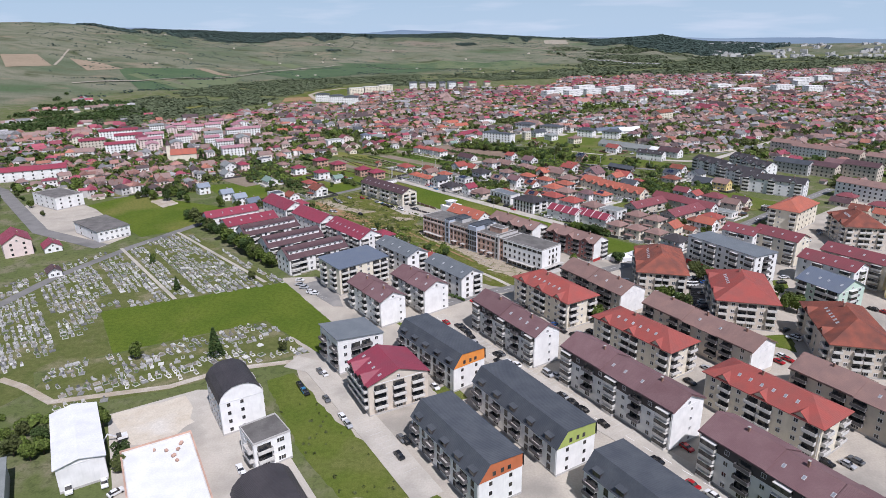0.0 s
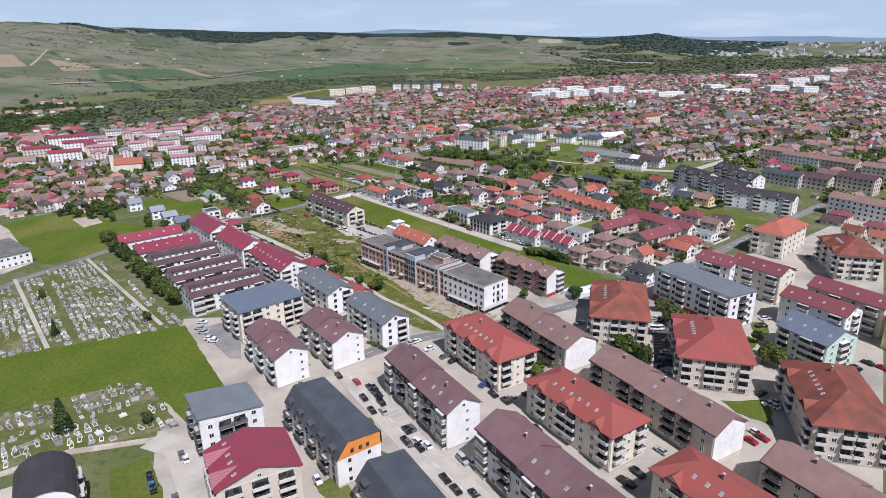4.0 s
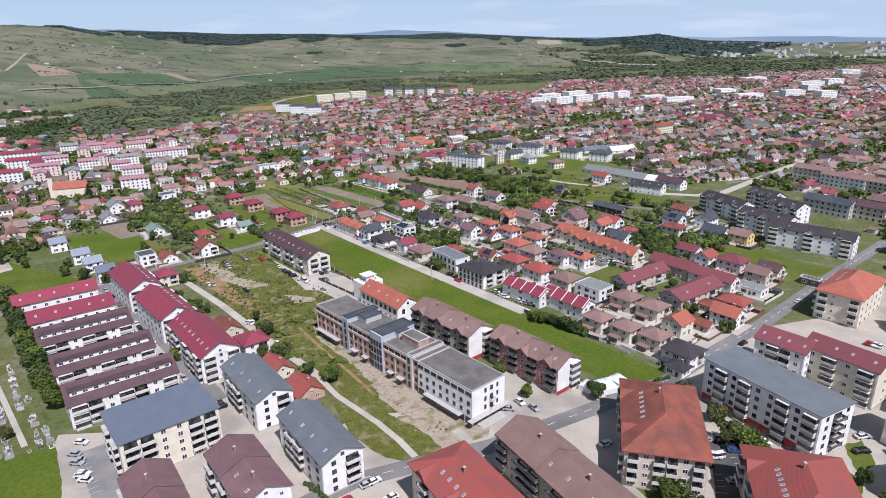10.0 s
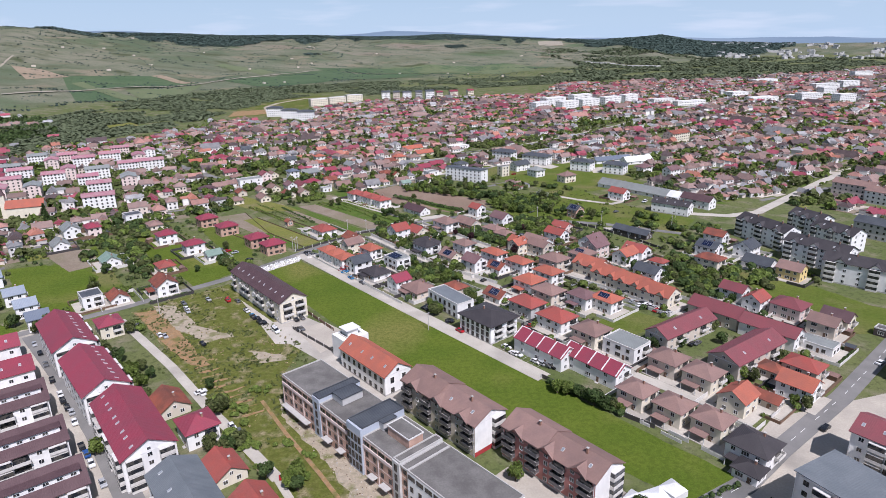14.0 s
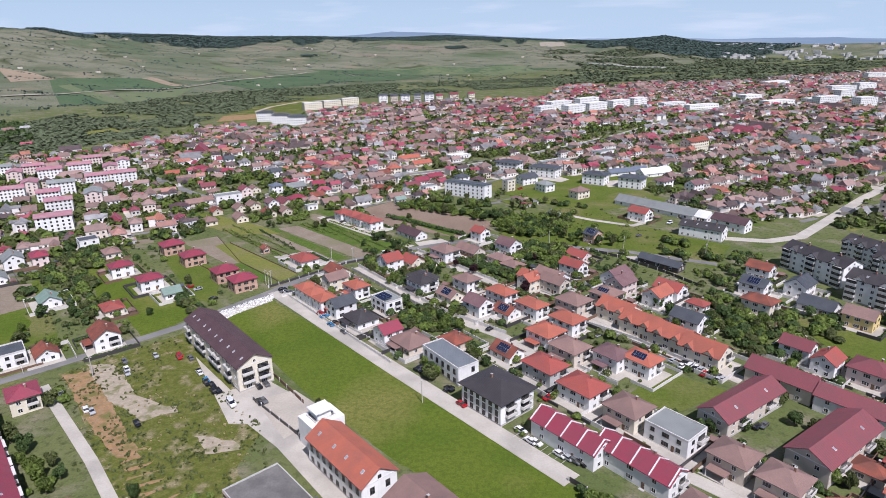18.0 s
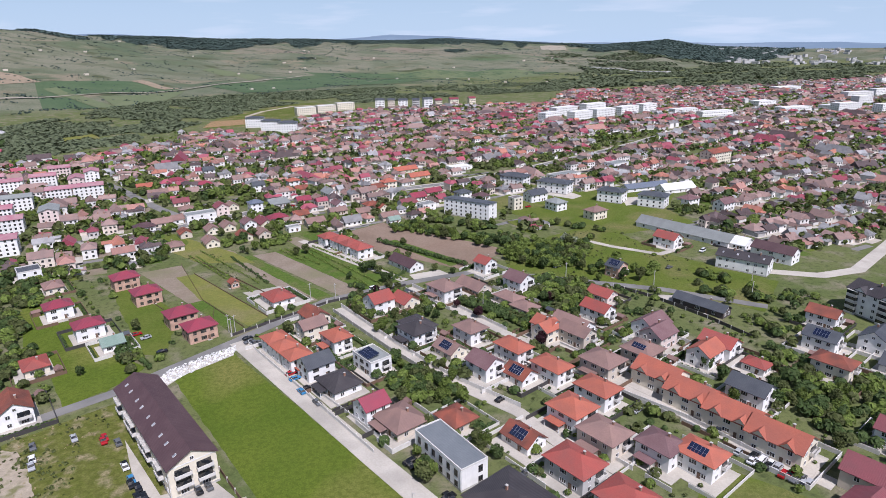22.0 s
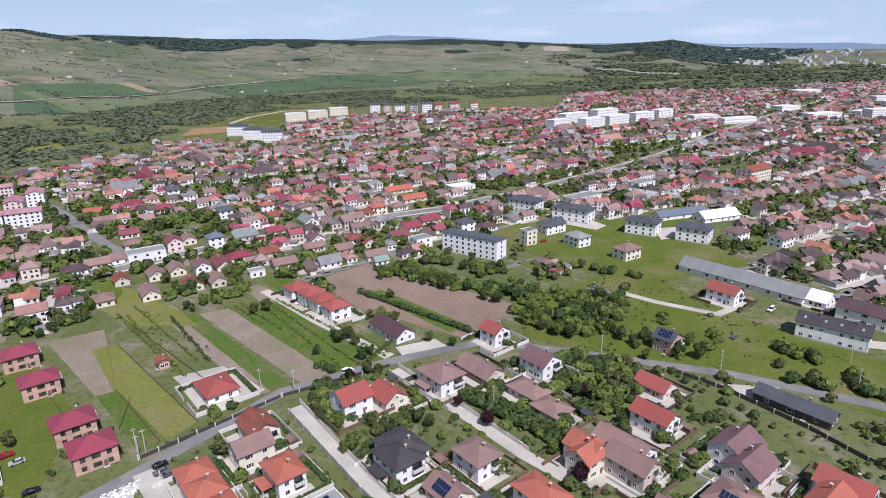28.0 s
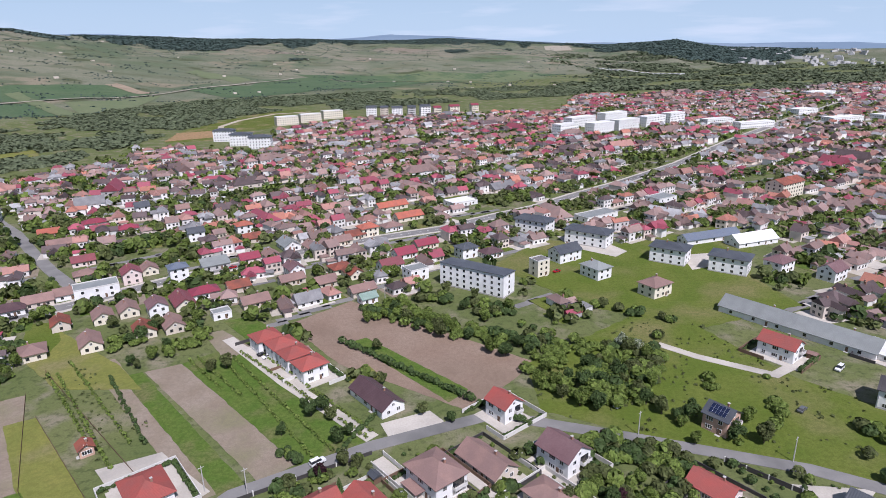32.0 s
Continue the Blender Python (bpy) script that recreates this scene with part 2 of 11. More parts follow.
PAINTF = plain("faded_paint", (0.50, 0.48, 0.45), 0.85)
RAILB = plain("balcony_rail", (0.13, 0.12, 0.12), 0.5)
STALK = leaf_mat("dry_stalks", (0.30, 0.245, 0.115), (0.36, 0.30, 0.16))
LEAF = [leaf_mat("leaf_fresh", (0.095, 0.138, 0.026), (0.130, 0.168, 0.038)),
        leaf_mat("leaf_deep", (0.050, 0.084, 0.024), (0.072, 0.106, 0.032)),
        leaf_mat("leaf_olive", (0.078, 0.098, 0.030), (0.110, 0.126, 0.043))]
# far woods: distance haze is put into these paler, bluer leaf colours
LEAFW_HAZE = leaf_mat("leaf_forest_haze", (0.060, 0.092, 0.078), (0.076, 0.106, 0.088), 0.2)
LEAFR_HAZE = leaf_mat("leaf_river_haze", (0.112, 0.138, 0.072), (0.140, 0.165, 0.092), 0.2)
LEAFP = leaf_mat("leaf_plum", (0.045, 0.016, 0.020), (0.030, 0.012, 0.016))
BLOSSOM = leaf_mat("leaf_blossom", (0.45, 0.47, 0.36), (0.12, 0.16, 0.06))
CARC = {k: plain("car_" + k, c, 0.25, 0.1, 0.6) for k, c in dict(
    white=(0.78, 0.78, 0.77), black=(0.012, 0.013, 0.015), silver=(0.42, 0.43, 0.44), red=(0.38, 0.015, 0.02),
    blue=(0.03, 0.09, 0.28), grey=(0.13, 0.135, 0.14), cyan=(0.05, 0.22, 0.42)).items()}
TYRE = plain("tyre", (0.018, 0.018, 0.018), 0.9)

# ---------------------------------------------------------------- mesh helpers
CACHE = {}
FREE, ROADS, BUILT, PLOTS = [[(0, 705), (55, 715), (95, 690), (100, 640), (84, 641), (4, 704)]], [], [], []


def box(bm, x0, x1, y0, y1, z0, z1, mi=0):
    v = [bm.verts.new(p) for p in ((x0, y0, z0), (x1, y0, z0), (x1, y1, z0), (x0, y1, z0),
                                   (x0, y0, z1), (x1, y0, z1), (x1, y1, z1), (x0, y1, z1))]
    for q in ((3, 2, 1, 0), (4, 5, 6, 7), (0, 1, 5, 4), (1, 2, 6, 5), (2, 3, 7, 6), (3, 0, 4, 7)):
        bm.faces.new([v[i] for i in q]).material_index = mi
    return v


def finish(name, bm, mats):
    me = bpy.data.meshes.new(name)
    bmesh.ops.recalc_face_normals(bm, faces=bm.faces[:])
    bm.to_mesh(me)
    bm.free()
    for q in (mats if isinstance(mats, (list, tuple)) else [mats]):
        me.materials.append(q)
    return me


def part(name, bm, mats, parent, label="", m=None):
    me = bm if isinstance(bm, bpy.types.Mesh) else finish(name, bm, mats)
    ob = new(name, me)
    ob.parent = parent
    if m is not None:
        ob.matrix_basis = m
    if label:
        ob["label"] = label
    return ob


def thing(name, x, y, z=0.0, ang=0.0, label="", category="", group="", kind=""):
    e = new(name)
    e.empty_display_size = 0.5
    e.matrix_basis = pose(x, y, z, 0, 0, ang)
    return tagged(e, label, category, group, kind)


def cached(key, make):
    if key not in CACHE:
        CACHE[key] = make()
    return CACHE[key]


def window_mesh(w, h, dark=False, mull=1):
    """A casement as one piece: proud frame with sunk panes; it faces -y."""
    def make():
        bm = bmesh.new()
        t, xs = 0.10, [-w / 2]
        for k in range(mull + 1):
            a, c = -w / 2 + w * k / (mull + 1), -w / 2 + w * (k + 1) / (mull + 1)
            xs += [a + t, c - t] if mull == 0 else [a + (t if k == 0 else 0.04), c - (t if k == mull else 0.04)]
        xs.append(w / 2)
        zs = [0, t, h - t, h]
        vt = {}

        def vert(i, j, d):
            if (i, j, d) not in vt:
                vt[(i, j, d)] = bm.verts.new((xs[i], d, zs[j]))
            return vt[(i, j, d)]
        glass = lambda i, j: j == 1 and i % 2 == 1 and 0 < i < len(xs) - 2
        for i in range(len(xs) - 1):
            for j in range(3):
                d = -0.015 if glass(i, j) else -0.09
                bm.faces.new([vert(*q, d) for q in ((i, j), (i + 1, j), (i + 1, j + 1), (i, j + 1))]).material_index = int(d > -0.05)
                if glass(i, j):
                    c = ((i, j), (i + 1, j), (i + 1, j + 1), (i, j + 1))
                    for k in range(4):
                        p, q = c[k], c[(k + 1) % 4]
                        bm.faces.new([vert(*p, -0.09), vert(*q, -0.09), vert(*q, -0.015), vert(*p, -0.015)])
        ring = [(i, 0) for i in range(len(xs))] + [(len(xs) - 1, j) for j in (1, 2, 3)] + [(i, 3) for i in range(len(xs) - 2, -1, -1)] + [(0, 2), (0, 1)]
        for p, q in zip(ring, ring[1:] + ring[:1]):
            bm.faces.new([vert(*p, -0.09), vert(*q, -0.09), vert(*q, 0.03), vert(*p, 0.03)])
        return finish("window", bm, [FRAMED if dark else FRAMEW, GLASS])
    return cached(("win", w, h, dark, mull), make)


def balcony_mesh(w, d, kind):
    """Slab, parapet and the glazed door behind it in one piece; it juts towards -y from the wall."""
    def make():
        bm = bmesh.new()
        a, t = w / 2, 0.1
        if kind == "glazed":
            lev = [(-0.16, 0), (0.0, 0), (0.95, 1), (2.3, 2), (2.5, 0)]
            rings = [[bm.verts.new(p) for p in ((-a, 0.02, z), (-a, -d, z), (-a / 3, -d, z), (a / 3, -d, z), (a, -d, z), (a, 0.02, z))] for z, _ in lev]
            for k in range(4):
                for i in range(5):
                    f = bm.faces.new((rings[k][i], rings[k][i + 1], rings[k + 1][i + 1], rings[k + 1][i]))
                    f.material_index = 2 if k == 2 else (1 if k == 0 else 0)
            bm.faces.new(rings[0])
            bm.faces.new(rings[4])
            return finish("balcony", bm, [RAILW, SLABM, GLASS])
        o = lambda z: [bm.verts.new(p) for p in ((-a, 0.02, z), (-a, -d, z), (a, -d, z), (a, 0.02, z))]
        n_ = lambda z: [bm.verts.new(p) for p in ((-a + t, 0.02, z), (-a + t, -d + t, z), (a - t, -d + t, z), (a - t, 0.02, z))]
        o0, o1, o2, i2, i1 = o(-0.16), o(0.0), o(1.0), n_(1.0), n_(0.0)
        bm.faces.new(o0)
        for lo, hi, mi in ((o0, o1, 1), (o1, o2, 0), (o2, i2, 0), (i2, i1, 0)):
            for k in range(3):
                bm.faces.new((lo[k], lo[k + 1], hi[k + 1], hi[k])).material_index = mi
        bm.faces.new(i1).material_index = 1
        g = [bm.verts.new(p) for p in ((-a + t + 0.2, -0.04, 0.0), (a - t - 0.2, -0.04, 0.0), (a - t - 0.2, -0.04, 2.2), (-a + t + 0.2, -0.04, 2.2))]
        bm.faces.new(g).material_index = 2
        bm.faces.new((i1[0], g[0], g[3])).material_index = 2
        bm.faces.new((i1[3], g[2], g[1])).material_index = 2
        return finish("balcony", bm, [RAILB if kind == "rail" else RAILW, SLABM, GLASS])
    return cached(("balc", w, d, kind), make)


def skylight_mesh():
    def make():
        bm = bmesh.new()
        box(bm, -0.42, 0.42, -0.62, 0.62, 0, 0.1)
        box(bm, -0.34, 0.34, -0.54, 0.54, 0.1, 0.115, 1)
        return finish("skylight", bm, [TRIM, ALU])
    return cached("skylight", make)


def chimney_mesh(s=0.55, h=1.6):
    def make():
        bm = bmesh.new()
        box(bm, -s / 2, s / 2, -s / 2, s / 2, -1.2, h)
        box(bm, -s / 2 - 0.08, s / 2 + 0.08, -s / 2 - 0.08, s / 2 + 0.08, h + 0.001, h + 0.14, 1)
        return finish("chimney", bm, [CHIM, SLABM])
    return cached(("chim", s, h), make)


def solar_mesh():
    def make():
        bm = bmesh.new()
        box(bm, 0, 1.0, 0, 1.64, 0.1, 0.14)
        box(bm, -0.03, 1.03, -0.03, 1.67, 0.04, 0.099, 1)
        return finish("solar_panel", bm, [SOLAR, ALU])
    return cached("solar", make)


def gable_roof(L, W, rise, over=0.6, th=0.22, ext=0.0):
    """Two slopes, the ridge along x, as one solid sheet; base of the slopes at z = 0 over the walls."""
    bm = bmesh.new()
    s = rise / (W / 2)
    a, w = L / 2 + over + ext, W / 2 + over
    lo = -over * s
    prof = [(-w, lo), (0, rise), (w, lo), (w, lo + th), (0, rise + th), (-w, lo + th)]
    r = [[bm.verts.new((x, y, z)) for y, z in prof] for x in (-a, a)]
    for i in range(6):
        j = (i + 1) % 6
        bm.faces.new((r[0][i], r[0][j], r[1][j], r[1][i]))
    for q in ((0, 1, 4, 5), (1, 2, 3, 4)):
        bm.faces.new([r[0][i] for i in reversed(q)])
        bm.faces.new([r[1][i] for i in q])
    return bm


def hip_roof(L, W, rise, over=0.6, th=0.22):
    bm = bmesh.new()
    a, w = L / 2 + over, W / 2 + over
    k = max(a - w, 0.25)
    for z in (0.0,):
        base = [bm.verts.new(p) for p in ((-a, -w, z), (a, -w, z), (a, w, z), (-a, w, z))]
        top = [bm.verts.new(p) for p in ((-a, -w, th), (a, -w, th), (a, w, th), (-a, w, th))]
        r0, r1 = bm.verts.new((-k, 0, rise + th)), bm.verts.new((k, 0, rise + th))
        bm.faces.new(reversed(base))
        for i in range(4):
            bm.faces.new((base[i], base[(i + 1) % 4], top[(i + 1) % 4], top[i]))
        bm.faces.new((top[0], top[1], r1, r0))
        bm.faces.new((top[2], top[3], r0, r1))
        bm.faces.new((top[1], top[2], r1))
        bm.faces.new((top[3], top[0], r0))
    return bm


def flat_roof(L, W, par=0.5):
    """Roof deck sunk inside a raised parapet, in one piece."""
    bm = bmesh.new()
    a, w, t = L / 2 + 0.05, W / 2 + 0.05, 0.28
    loop = lambda x, y, z: [bm.verts.new(p) for p in ((-x, -y, z), (x, -y, z), (x, y, z), (-x, y, z))]
    r = [loop(a, w, 0.0), loop(a, w, par), loop(a - t, w - t, par), loop(a - t, w - t, 0.12)]
    bm.faces.new(r[0])
    for lo, hi in zip(r, r[1:]):
        for k in range(4):
            bm.faces.new((lo[k], lo[(k + 1) % 4], hi[(k + 1) % 4], hi[k])).material_index = 1
    bm.faces.new(r[3])
    return bm


def shed_roof(L, W, rise, over=0.5, th=0.22):
    """One slope rising towards +y."""
    bm = bmesh.new()
    a, w = L / 2 + over, W / 2 + over
    s = rise / W
    z = lambda y: (y + W / 2) * s
    p = [(-w, z(-w)), (w, z(w)), (w, z(w) + th), (-w, z(-w) + th)]
    r = [[bm.verts.new((x, y, q)) for y, q in p] for x in (-a, a)]
    for i in range(4):
        bm.faces.new((r[0][i], r[0][(i + 1) % 4], r[1][(i + 1) % 4], r[1][i]))
    bm.faces.new(reversed(r[0]))
    bm.faces.new(r[1])
    return bm


def curved_roof(L, W, rise, steep, th=0.25):
    """Steep curb slopes below a shallow top (mansard or barrel); steep: where the curb breaks, as a share of half the width."""
    bm = bmesh.new()
    a, w = L / 2 + 0.35, W / 2 + 0.3
    prof = ([(-w, 0), (-w * 0.985, rise * 0.86), (w * 0.48, rise), (w, 0)] if steep < 0.7 else
            [(-w, 0), (-w * 0.9, rise * 0.36), (-w * 0.68, rise * 0.7), (-w * 0.35, rise * 0.94), (0, rise), (w * 0.35, rise * 0.94), (w * 0.68, rise * 0.7), (w * 0.9, rise * 0.36), (w, 0)])
    r = [[bm.verts.new((x, y, z)) for y, z in prof] for x in (-a, a)]
    for i in range(len(prof) - 1):
        bm.faces.new((r[0][i], r[1][i], r[1][i + 1], r[0][i + 1]))
    return bm, prof


def walls(L, W, E, kind, rise, prof=None):
    """The body: a prism with the end walls carried up under the roof."""
    bm = bmesh.new()
    a, w = L / 2, W / 2
    if kind == "gable":
        sec = [(-w, 0), (w, 0), (w, E), (0, E + rise), (-w, E)]
    elif kind == "shed":
        sec = [(-w, 0), (w, 0), (w, E + rise), (-w, E)]
    elif kind == "curved":
        sec = [(-w, 0), (w, 0), (w, E)] + [(y * w / (w + 0.3), E + z - 0.05) for y, z in reversed(prof[1:-1])] + [(-w, E)]
    else:
        sec = [(-w, 0), (w, 0), (w, E), (-w, E)]
    r = [[bm.verts.new((x, y, z)) for y, z in sec] for x in (-a, a)]
    k = len(sec)
    for i in range(k):
        bm.faces.new((r[0][i], r[0][(i + 1) % k], r[1][(i + 1) % k], r[1][i]))
    bm.faces.new(reversed(r[0]))
    bm.faces.new(r[1])
    return bm




def place(side, u, z, L, W, off=0.0):
    """Pose on a wall: s and n are the long sides, e and w the ends; u runs along the wall."""
    if side == "s":
        return pose(u, -W / 2 - off, z)
    if side == "n":
        return pose(-u, W / 2 + off, z, 0, 0, 180)
    if side == "e":
        return pose(L / 2 + off, u, z, 0, 0, 90)
    return pose(-L / 2 - off, -u, z, 0, 0, -90)


def faces_valley(ob, side):
    """Whether a wall looks towards the open flight line through the middle of the place."""
    a = math.radians({"s": -90, "n": 90, "e": 0, "w": 180}[side]) + ob.rotation_euler.z
    x, y = ob.location.x, ob.location.y
    return math.cos(a) * (45 - x) + math.sin(a) * -140 > 0


def wall_strip(ob, side, L, W, fh, floors, k, z0=0.9):
    """The openings of walls that nothing passes near: one joined piece for the building."""
    run = (L if side in "sn" else W) - 1.2
    vs, fs = BACK.setdefault(ob.name, (ob, [], []))[1:]
    for f in range(floors):
        for i in range(k):
            u = -run / 2 + run * (i + 0.5) / k
            m = place(side, u, f * fh + z0, L, W)
            b0 = len(vs)
            vs += [m @ Vector(p) for p in ((-0.65, 0.02, 0), (0.65, 0.02, 0), (0.65, 0.02, 1.4), (-0.65, 0.02, 1.4),
                                           (-0.6, -0.06, 0.05), (0.6, -0.06, 0.05), (0.6, -0.06, 1.35), (-0.6, -0.06, 1.35))]
            fs += [tuple(b0 + q for q in g) for g in ((4, 5, 6, 7), (0, 1, 5, 4), (1, 2, 6, 5), (2, 3, 7, 6), (3, 0, 4, 7))]


BACK = {}


def link_back():
    """Turns the gathered openings into one part for each building."""
    for ob, vs, fs in BACK.values():
        me = bpy.data.meshes.new("back_glazing")
        me.from_pydata([tuple(v) for v in vs], [], fs)
        me.materials.append(GLASS)
        tagged(part("back_glazing", me, None, ob), kind="stuff")
    BACK.clear()


def remote(ob):
    """True for a building well off the line of the street."""
    x, y = ob.location.x, ob.location.y
    k = min(max(y, 0.0), 430.0)
    return math.hypot(x - 0.11 * k, y - k) > 270


def facade(ob, side, L, W, E, floors, pattern, z0=0.9, dark=False, balc="wall", fh=None, ww=1.4, far=False):
    """One wall's openings, storey by storey. pattern: w window, d double, s small, t tall, b balcony, g glazed balcony, a dot for blank."""
    run = (L if side in "sn" else W) - 1.2
    fh = fh or E / floors
    k = len(pattern)
    if far or remote(ob) or not faces_valley(ob, side):
        if pattern.strip("."):
            wall_strip(ob, side, L, W, fh, floors, max(k, int(run / 3.4)) if far else k)
        return
    for f in range(floors):
        for i, c in enumerate(pattern):
            u = -run / 2 + run * (i + 0.5) / k
            z = f * fh
            if c == "w":
                part("window", window_mesh(ww, 1.45, dark), None, ob, m=place(side, u, z + z0, L, W))
            elif c == "d":
                part("window", window_mesh(2.3, 1.5, dark, 2), None, ob, m=place(side, u, z + z0, L, W))
            elif c == "s":
                part("window", window_mesh(1.0, 1.15, dark), None, ob, m=place(side, u, z + z0 + 0.2, L, W))
            elif c == "t":
                part("window", window_mesh(1.5, 2.2, True, 1), None, ob, m=place(side, u, z + 0.35, L, W))
            elif c in "bg":
                bw = round(min(run / k * 0.94, 4.6) * 2) / 2
                if f > 0 or c == "g":
                    part("balcony", balcony_mesh(bw, 1.35, "glazed" if c == "g" else balc), None, ob, m=place(side, u, z + 0.05, L, W))
                else:
                    part("window", window_mesh(2.3, 1.5, dark, 2), None, ob, m=place(side, u, z + z0, L, W))


def skylights(ob, L, W, E, rise, rows, side=-1, at=0.45, th=0.24):
    s = math.degrees(math.atan2(rise, W / 2))
    for i in range(rows):
        x = -L / 2 + L * (i + 0.5) / rows + (0.5 if i % 2 else -0.4)
        y = side * W / 2 * (1 - at)
        part("skylight", skylight_mesh(), None, ob, m=pose(x, y, E + rise * at + th, -side * s))


def ring_mesh(L, W, t, z0, z1):
    """A closed band of thickness t round a rectangular body."""
    bm = bmesh.new()
    r = [[bm.verts.new((sx * (L / 2 + q), sy * (W / 2 + q), z)) for sx, sy in ((-1, -1), (1, -1), (1, 1), (-1, 1))] for q, z in ((0.003, z0), (t, z0), (t, z1), (0.003, z1))]
    for a, b in ((0, 1), (1, 2), (2, 3), (3, 0)):
        for k in range(4):
            bm.faces.new((r[a][k], r[a][(k + 1) % 4], r[b][(k + 1) % 4], r[b][k]))
    return bm


def pipe_mesh(h):
    def make():
        bm = bmesh.new()
        bmesh.ops.create_cone(bm, cap_ends=True, segments=6, radius1=0.07, radius2=0.07, depth=h, matrix=Matrix.Translation((0, -0.075, h / 2)))
        return finish("rainwater_pipe", bm, [TRIM])
    return cached(("pipe", round(h, 1)), make)


def trims(ob, L, W, E):
    """The grey plinth, the pale band under the eaves and the rainwater pipes of a block."""
    part("plinth", ring_mesh(L, W, 0.05, 0.0, 0.65), SLABM, ob)
    part("eaves_band", ring_mesh(L, W, 0.07, E - 0.32, E - 0.06), TRIM, ob)
    for sd in "sn":
        if faces_valley(ob, sd):
            for u in (-L / 2 + 0.35, L / 2 - 0.35):
                part("rainwater_pipe", pipe_mesh(round(E - 1.1, 1)), None, ob, m=place(sd, u, 0.68, L, W, 0.004))


def block(x, y, ang, L, W, E, floors, roof, rise, wall, rc, south="wbwwbw", north=None, east="ws", west=None,
          label="", dark=False, balc="wall", sky_rows=4, name="apartment_block", group="", dormers=0, steep=0.72, ww=1.4, gable_wall="", far=False, gables=0, cladding="", end_wall="", clerestory=False, shop=""):
    """An apartment block: body, roof, openings, balconies, skylights, chimneys."""
    BUILT.append((x, y, max(L, W) * 0.55 + 3))
    ob = thing(name, x, y, 0, ang, label, "apartment block", group)
    prof = None
    if roof == "gable":
        rb = gable_roof(L, W, rise)
    elif roof == "hip":
        rb = hip_roof(L, W, rise, 1.0)
    elif roof == "shed":
        rb = shed_roof(L, W, rise)
    elif roof == "curved":
        rb, prof = curved_roof(L, W, rise, steep)
    else:
        rb = flat_roof(L, W)
    part("wall", walls(L, W, E, roof, rise, prof), WALL[wall], ob)
    if not far:
        trims(ob, L, W, E)
    ro = part("roof", rb, [ROOF[rc], SLABM if roof == "flat" and rc == "felt" else RAILW], ob, m=pose(0, 0, E + (0.01 if roof != "flat" else 0.0)))
    for s, p in (("s", south), ("n", north if north is not None else south), ("e", east), ("w", west if west is not None else east)):
        facade(ob, s, L, W, E, floors, p, dark=dark, balc=balc, ww=ww, far=far)
    if roof == "gable":
        for s in (-1, 1):
            if faces_valley(ob, "s" if s < 0 else "n"):
                skylights(ob, L, W, E, rise, sky_rows, s)
        if rc in ("mauve", "brown") and not far:
            for k, (u, q) in enumerate(((L * 0.27, L * 0.44),) if L < 40 else ((-L * 0.36, L * 0.27), (L * 0.30, L * 0.38))):
                part("roof_step", gable_roof(q, W + 0.04, rise, 0.62, 0.2), [ROOF[rc], RAIL], ob, m=pose(u, 0, E + 0.36 + 0.06 * k))
        for i in range(max(2, int(L / 16)) if rc in ("mauve", "brown", "char") else 0):
            part("chimney", chimney_mesh(), None, ob, m=pose(-L / 2 + L * (i + 0.4) / max(2, int(L / 16)), 0.9, E + rise - 0.2))
        for s in ("e", "w"):
            if rise > 2.4 and faces_valley(ob, s):
                part("attic_window", window_mesh(1.1, 1.1, dark), None, ob, m=place(s, 0.0, E + 0.25, L, W))
    if roof == "hip":
        slope = rise / (W / 2)
        for i in range(sky_rows):
            for s in (-1, 1):
                if not faces_valley(ob, "s" if s < 0 else "n"):
                    continue
                xx = (-L / 2 + W / 2) + (L - W) * (i + 0.5) / sky_rows
                part("skylight", skylight_mesh(), None, ob, m=pose(xx, s * W * 0.27, E + 0.26 + (W / 2 + 1 - W * 0.27) * rise / (W / 2 + 1), -s * math.degrees(math.atan(slope))))
        part("chimney", chimney_mesh(), None, ob, m=pose(L * 0.1, 0.8, E + rise - 0.3))
    if gables:
        for i in range(gables):
            u = -L / 2 + L * (i + 0.5) / gables
            for sd in ("s", "n"):
                if faces_valley(ob, sd):
                    part("roof_gable", cross_gable(5.4, W / 2 - 0.4, min(rise * 0.62, 2.3), wall, rc), None, ob, m=place(sd, u if sd == "s" else -u, E + 0.02, L, W, 0.75))
    if cladding:
        for sd in ("s", "n"):
            if faces_valley(ob, sd):
                bm = bmesh.new()
                box(bm, -L / 2 + 0.3, L / 2 - 0.3, -0.035, 0.0, E - E / floors - 0.1, E - 0.05)
                part("cladding_band", bm, WALL[cladding], ob, m=place(sd, 0, 0, L, W, 0.002))
    if shop:
        for sd in ("s", "n"):
            if faces_valley(ob, sd):
                bm = bmesh.new()
                box(bm, -L / 2 + 0.4, L / 2 - 0.4, -0.30, 0.0, 0.7, 3.0)
                front = part("shop_front", bm, WALL[shop], ob, "dark red shop front", m=place(sd, 0, 0, L, W, 0.06))
                for i in range(int(L / 4.4)):
                    bm = bmesh.new()
                    box(bm, -1.2, 1.2, -0.04, 0.0, 0.9, 2.2)
                    part("shop_window", bm, GLASS, front, m=pose(-L / 2 + 2.8 + i * 4.4, -0.303, 0.0))
                for u, w in ((-5.2, 1.3), (-3.2, 0.5), (-2.2, 0.9), (7.5, 1.6)):
                    bm = bmesh.new()
                    box(bm, -w / 2, w / 2, -0.05, 0.0, 2.35, 2.85)
                    part("sign", bm, TRIM, front, m=pose(u, -0.303, 0.0))
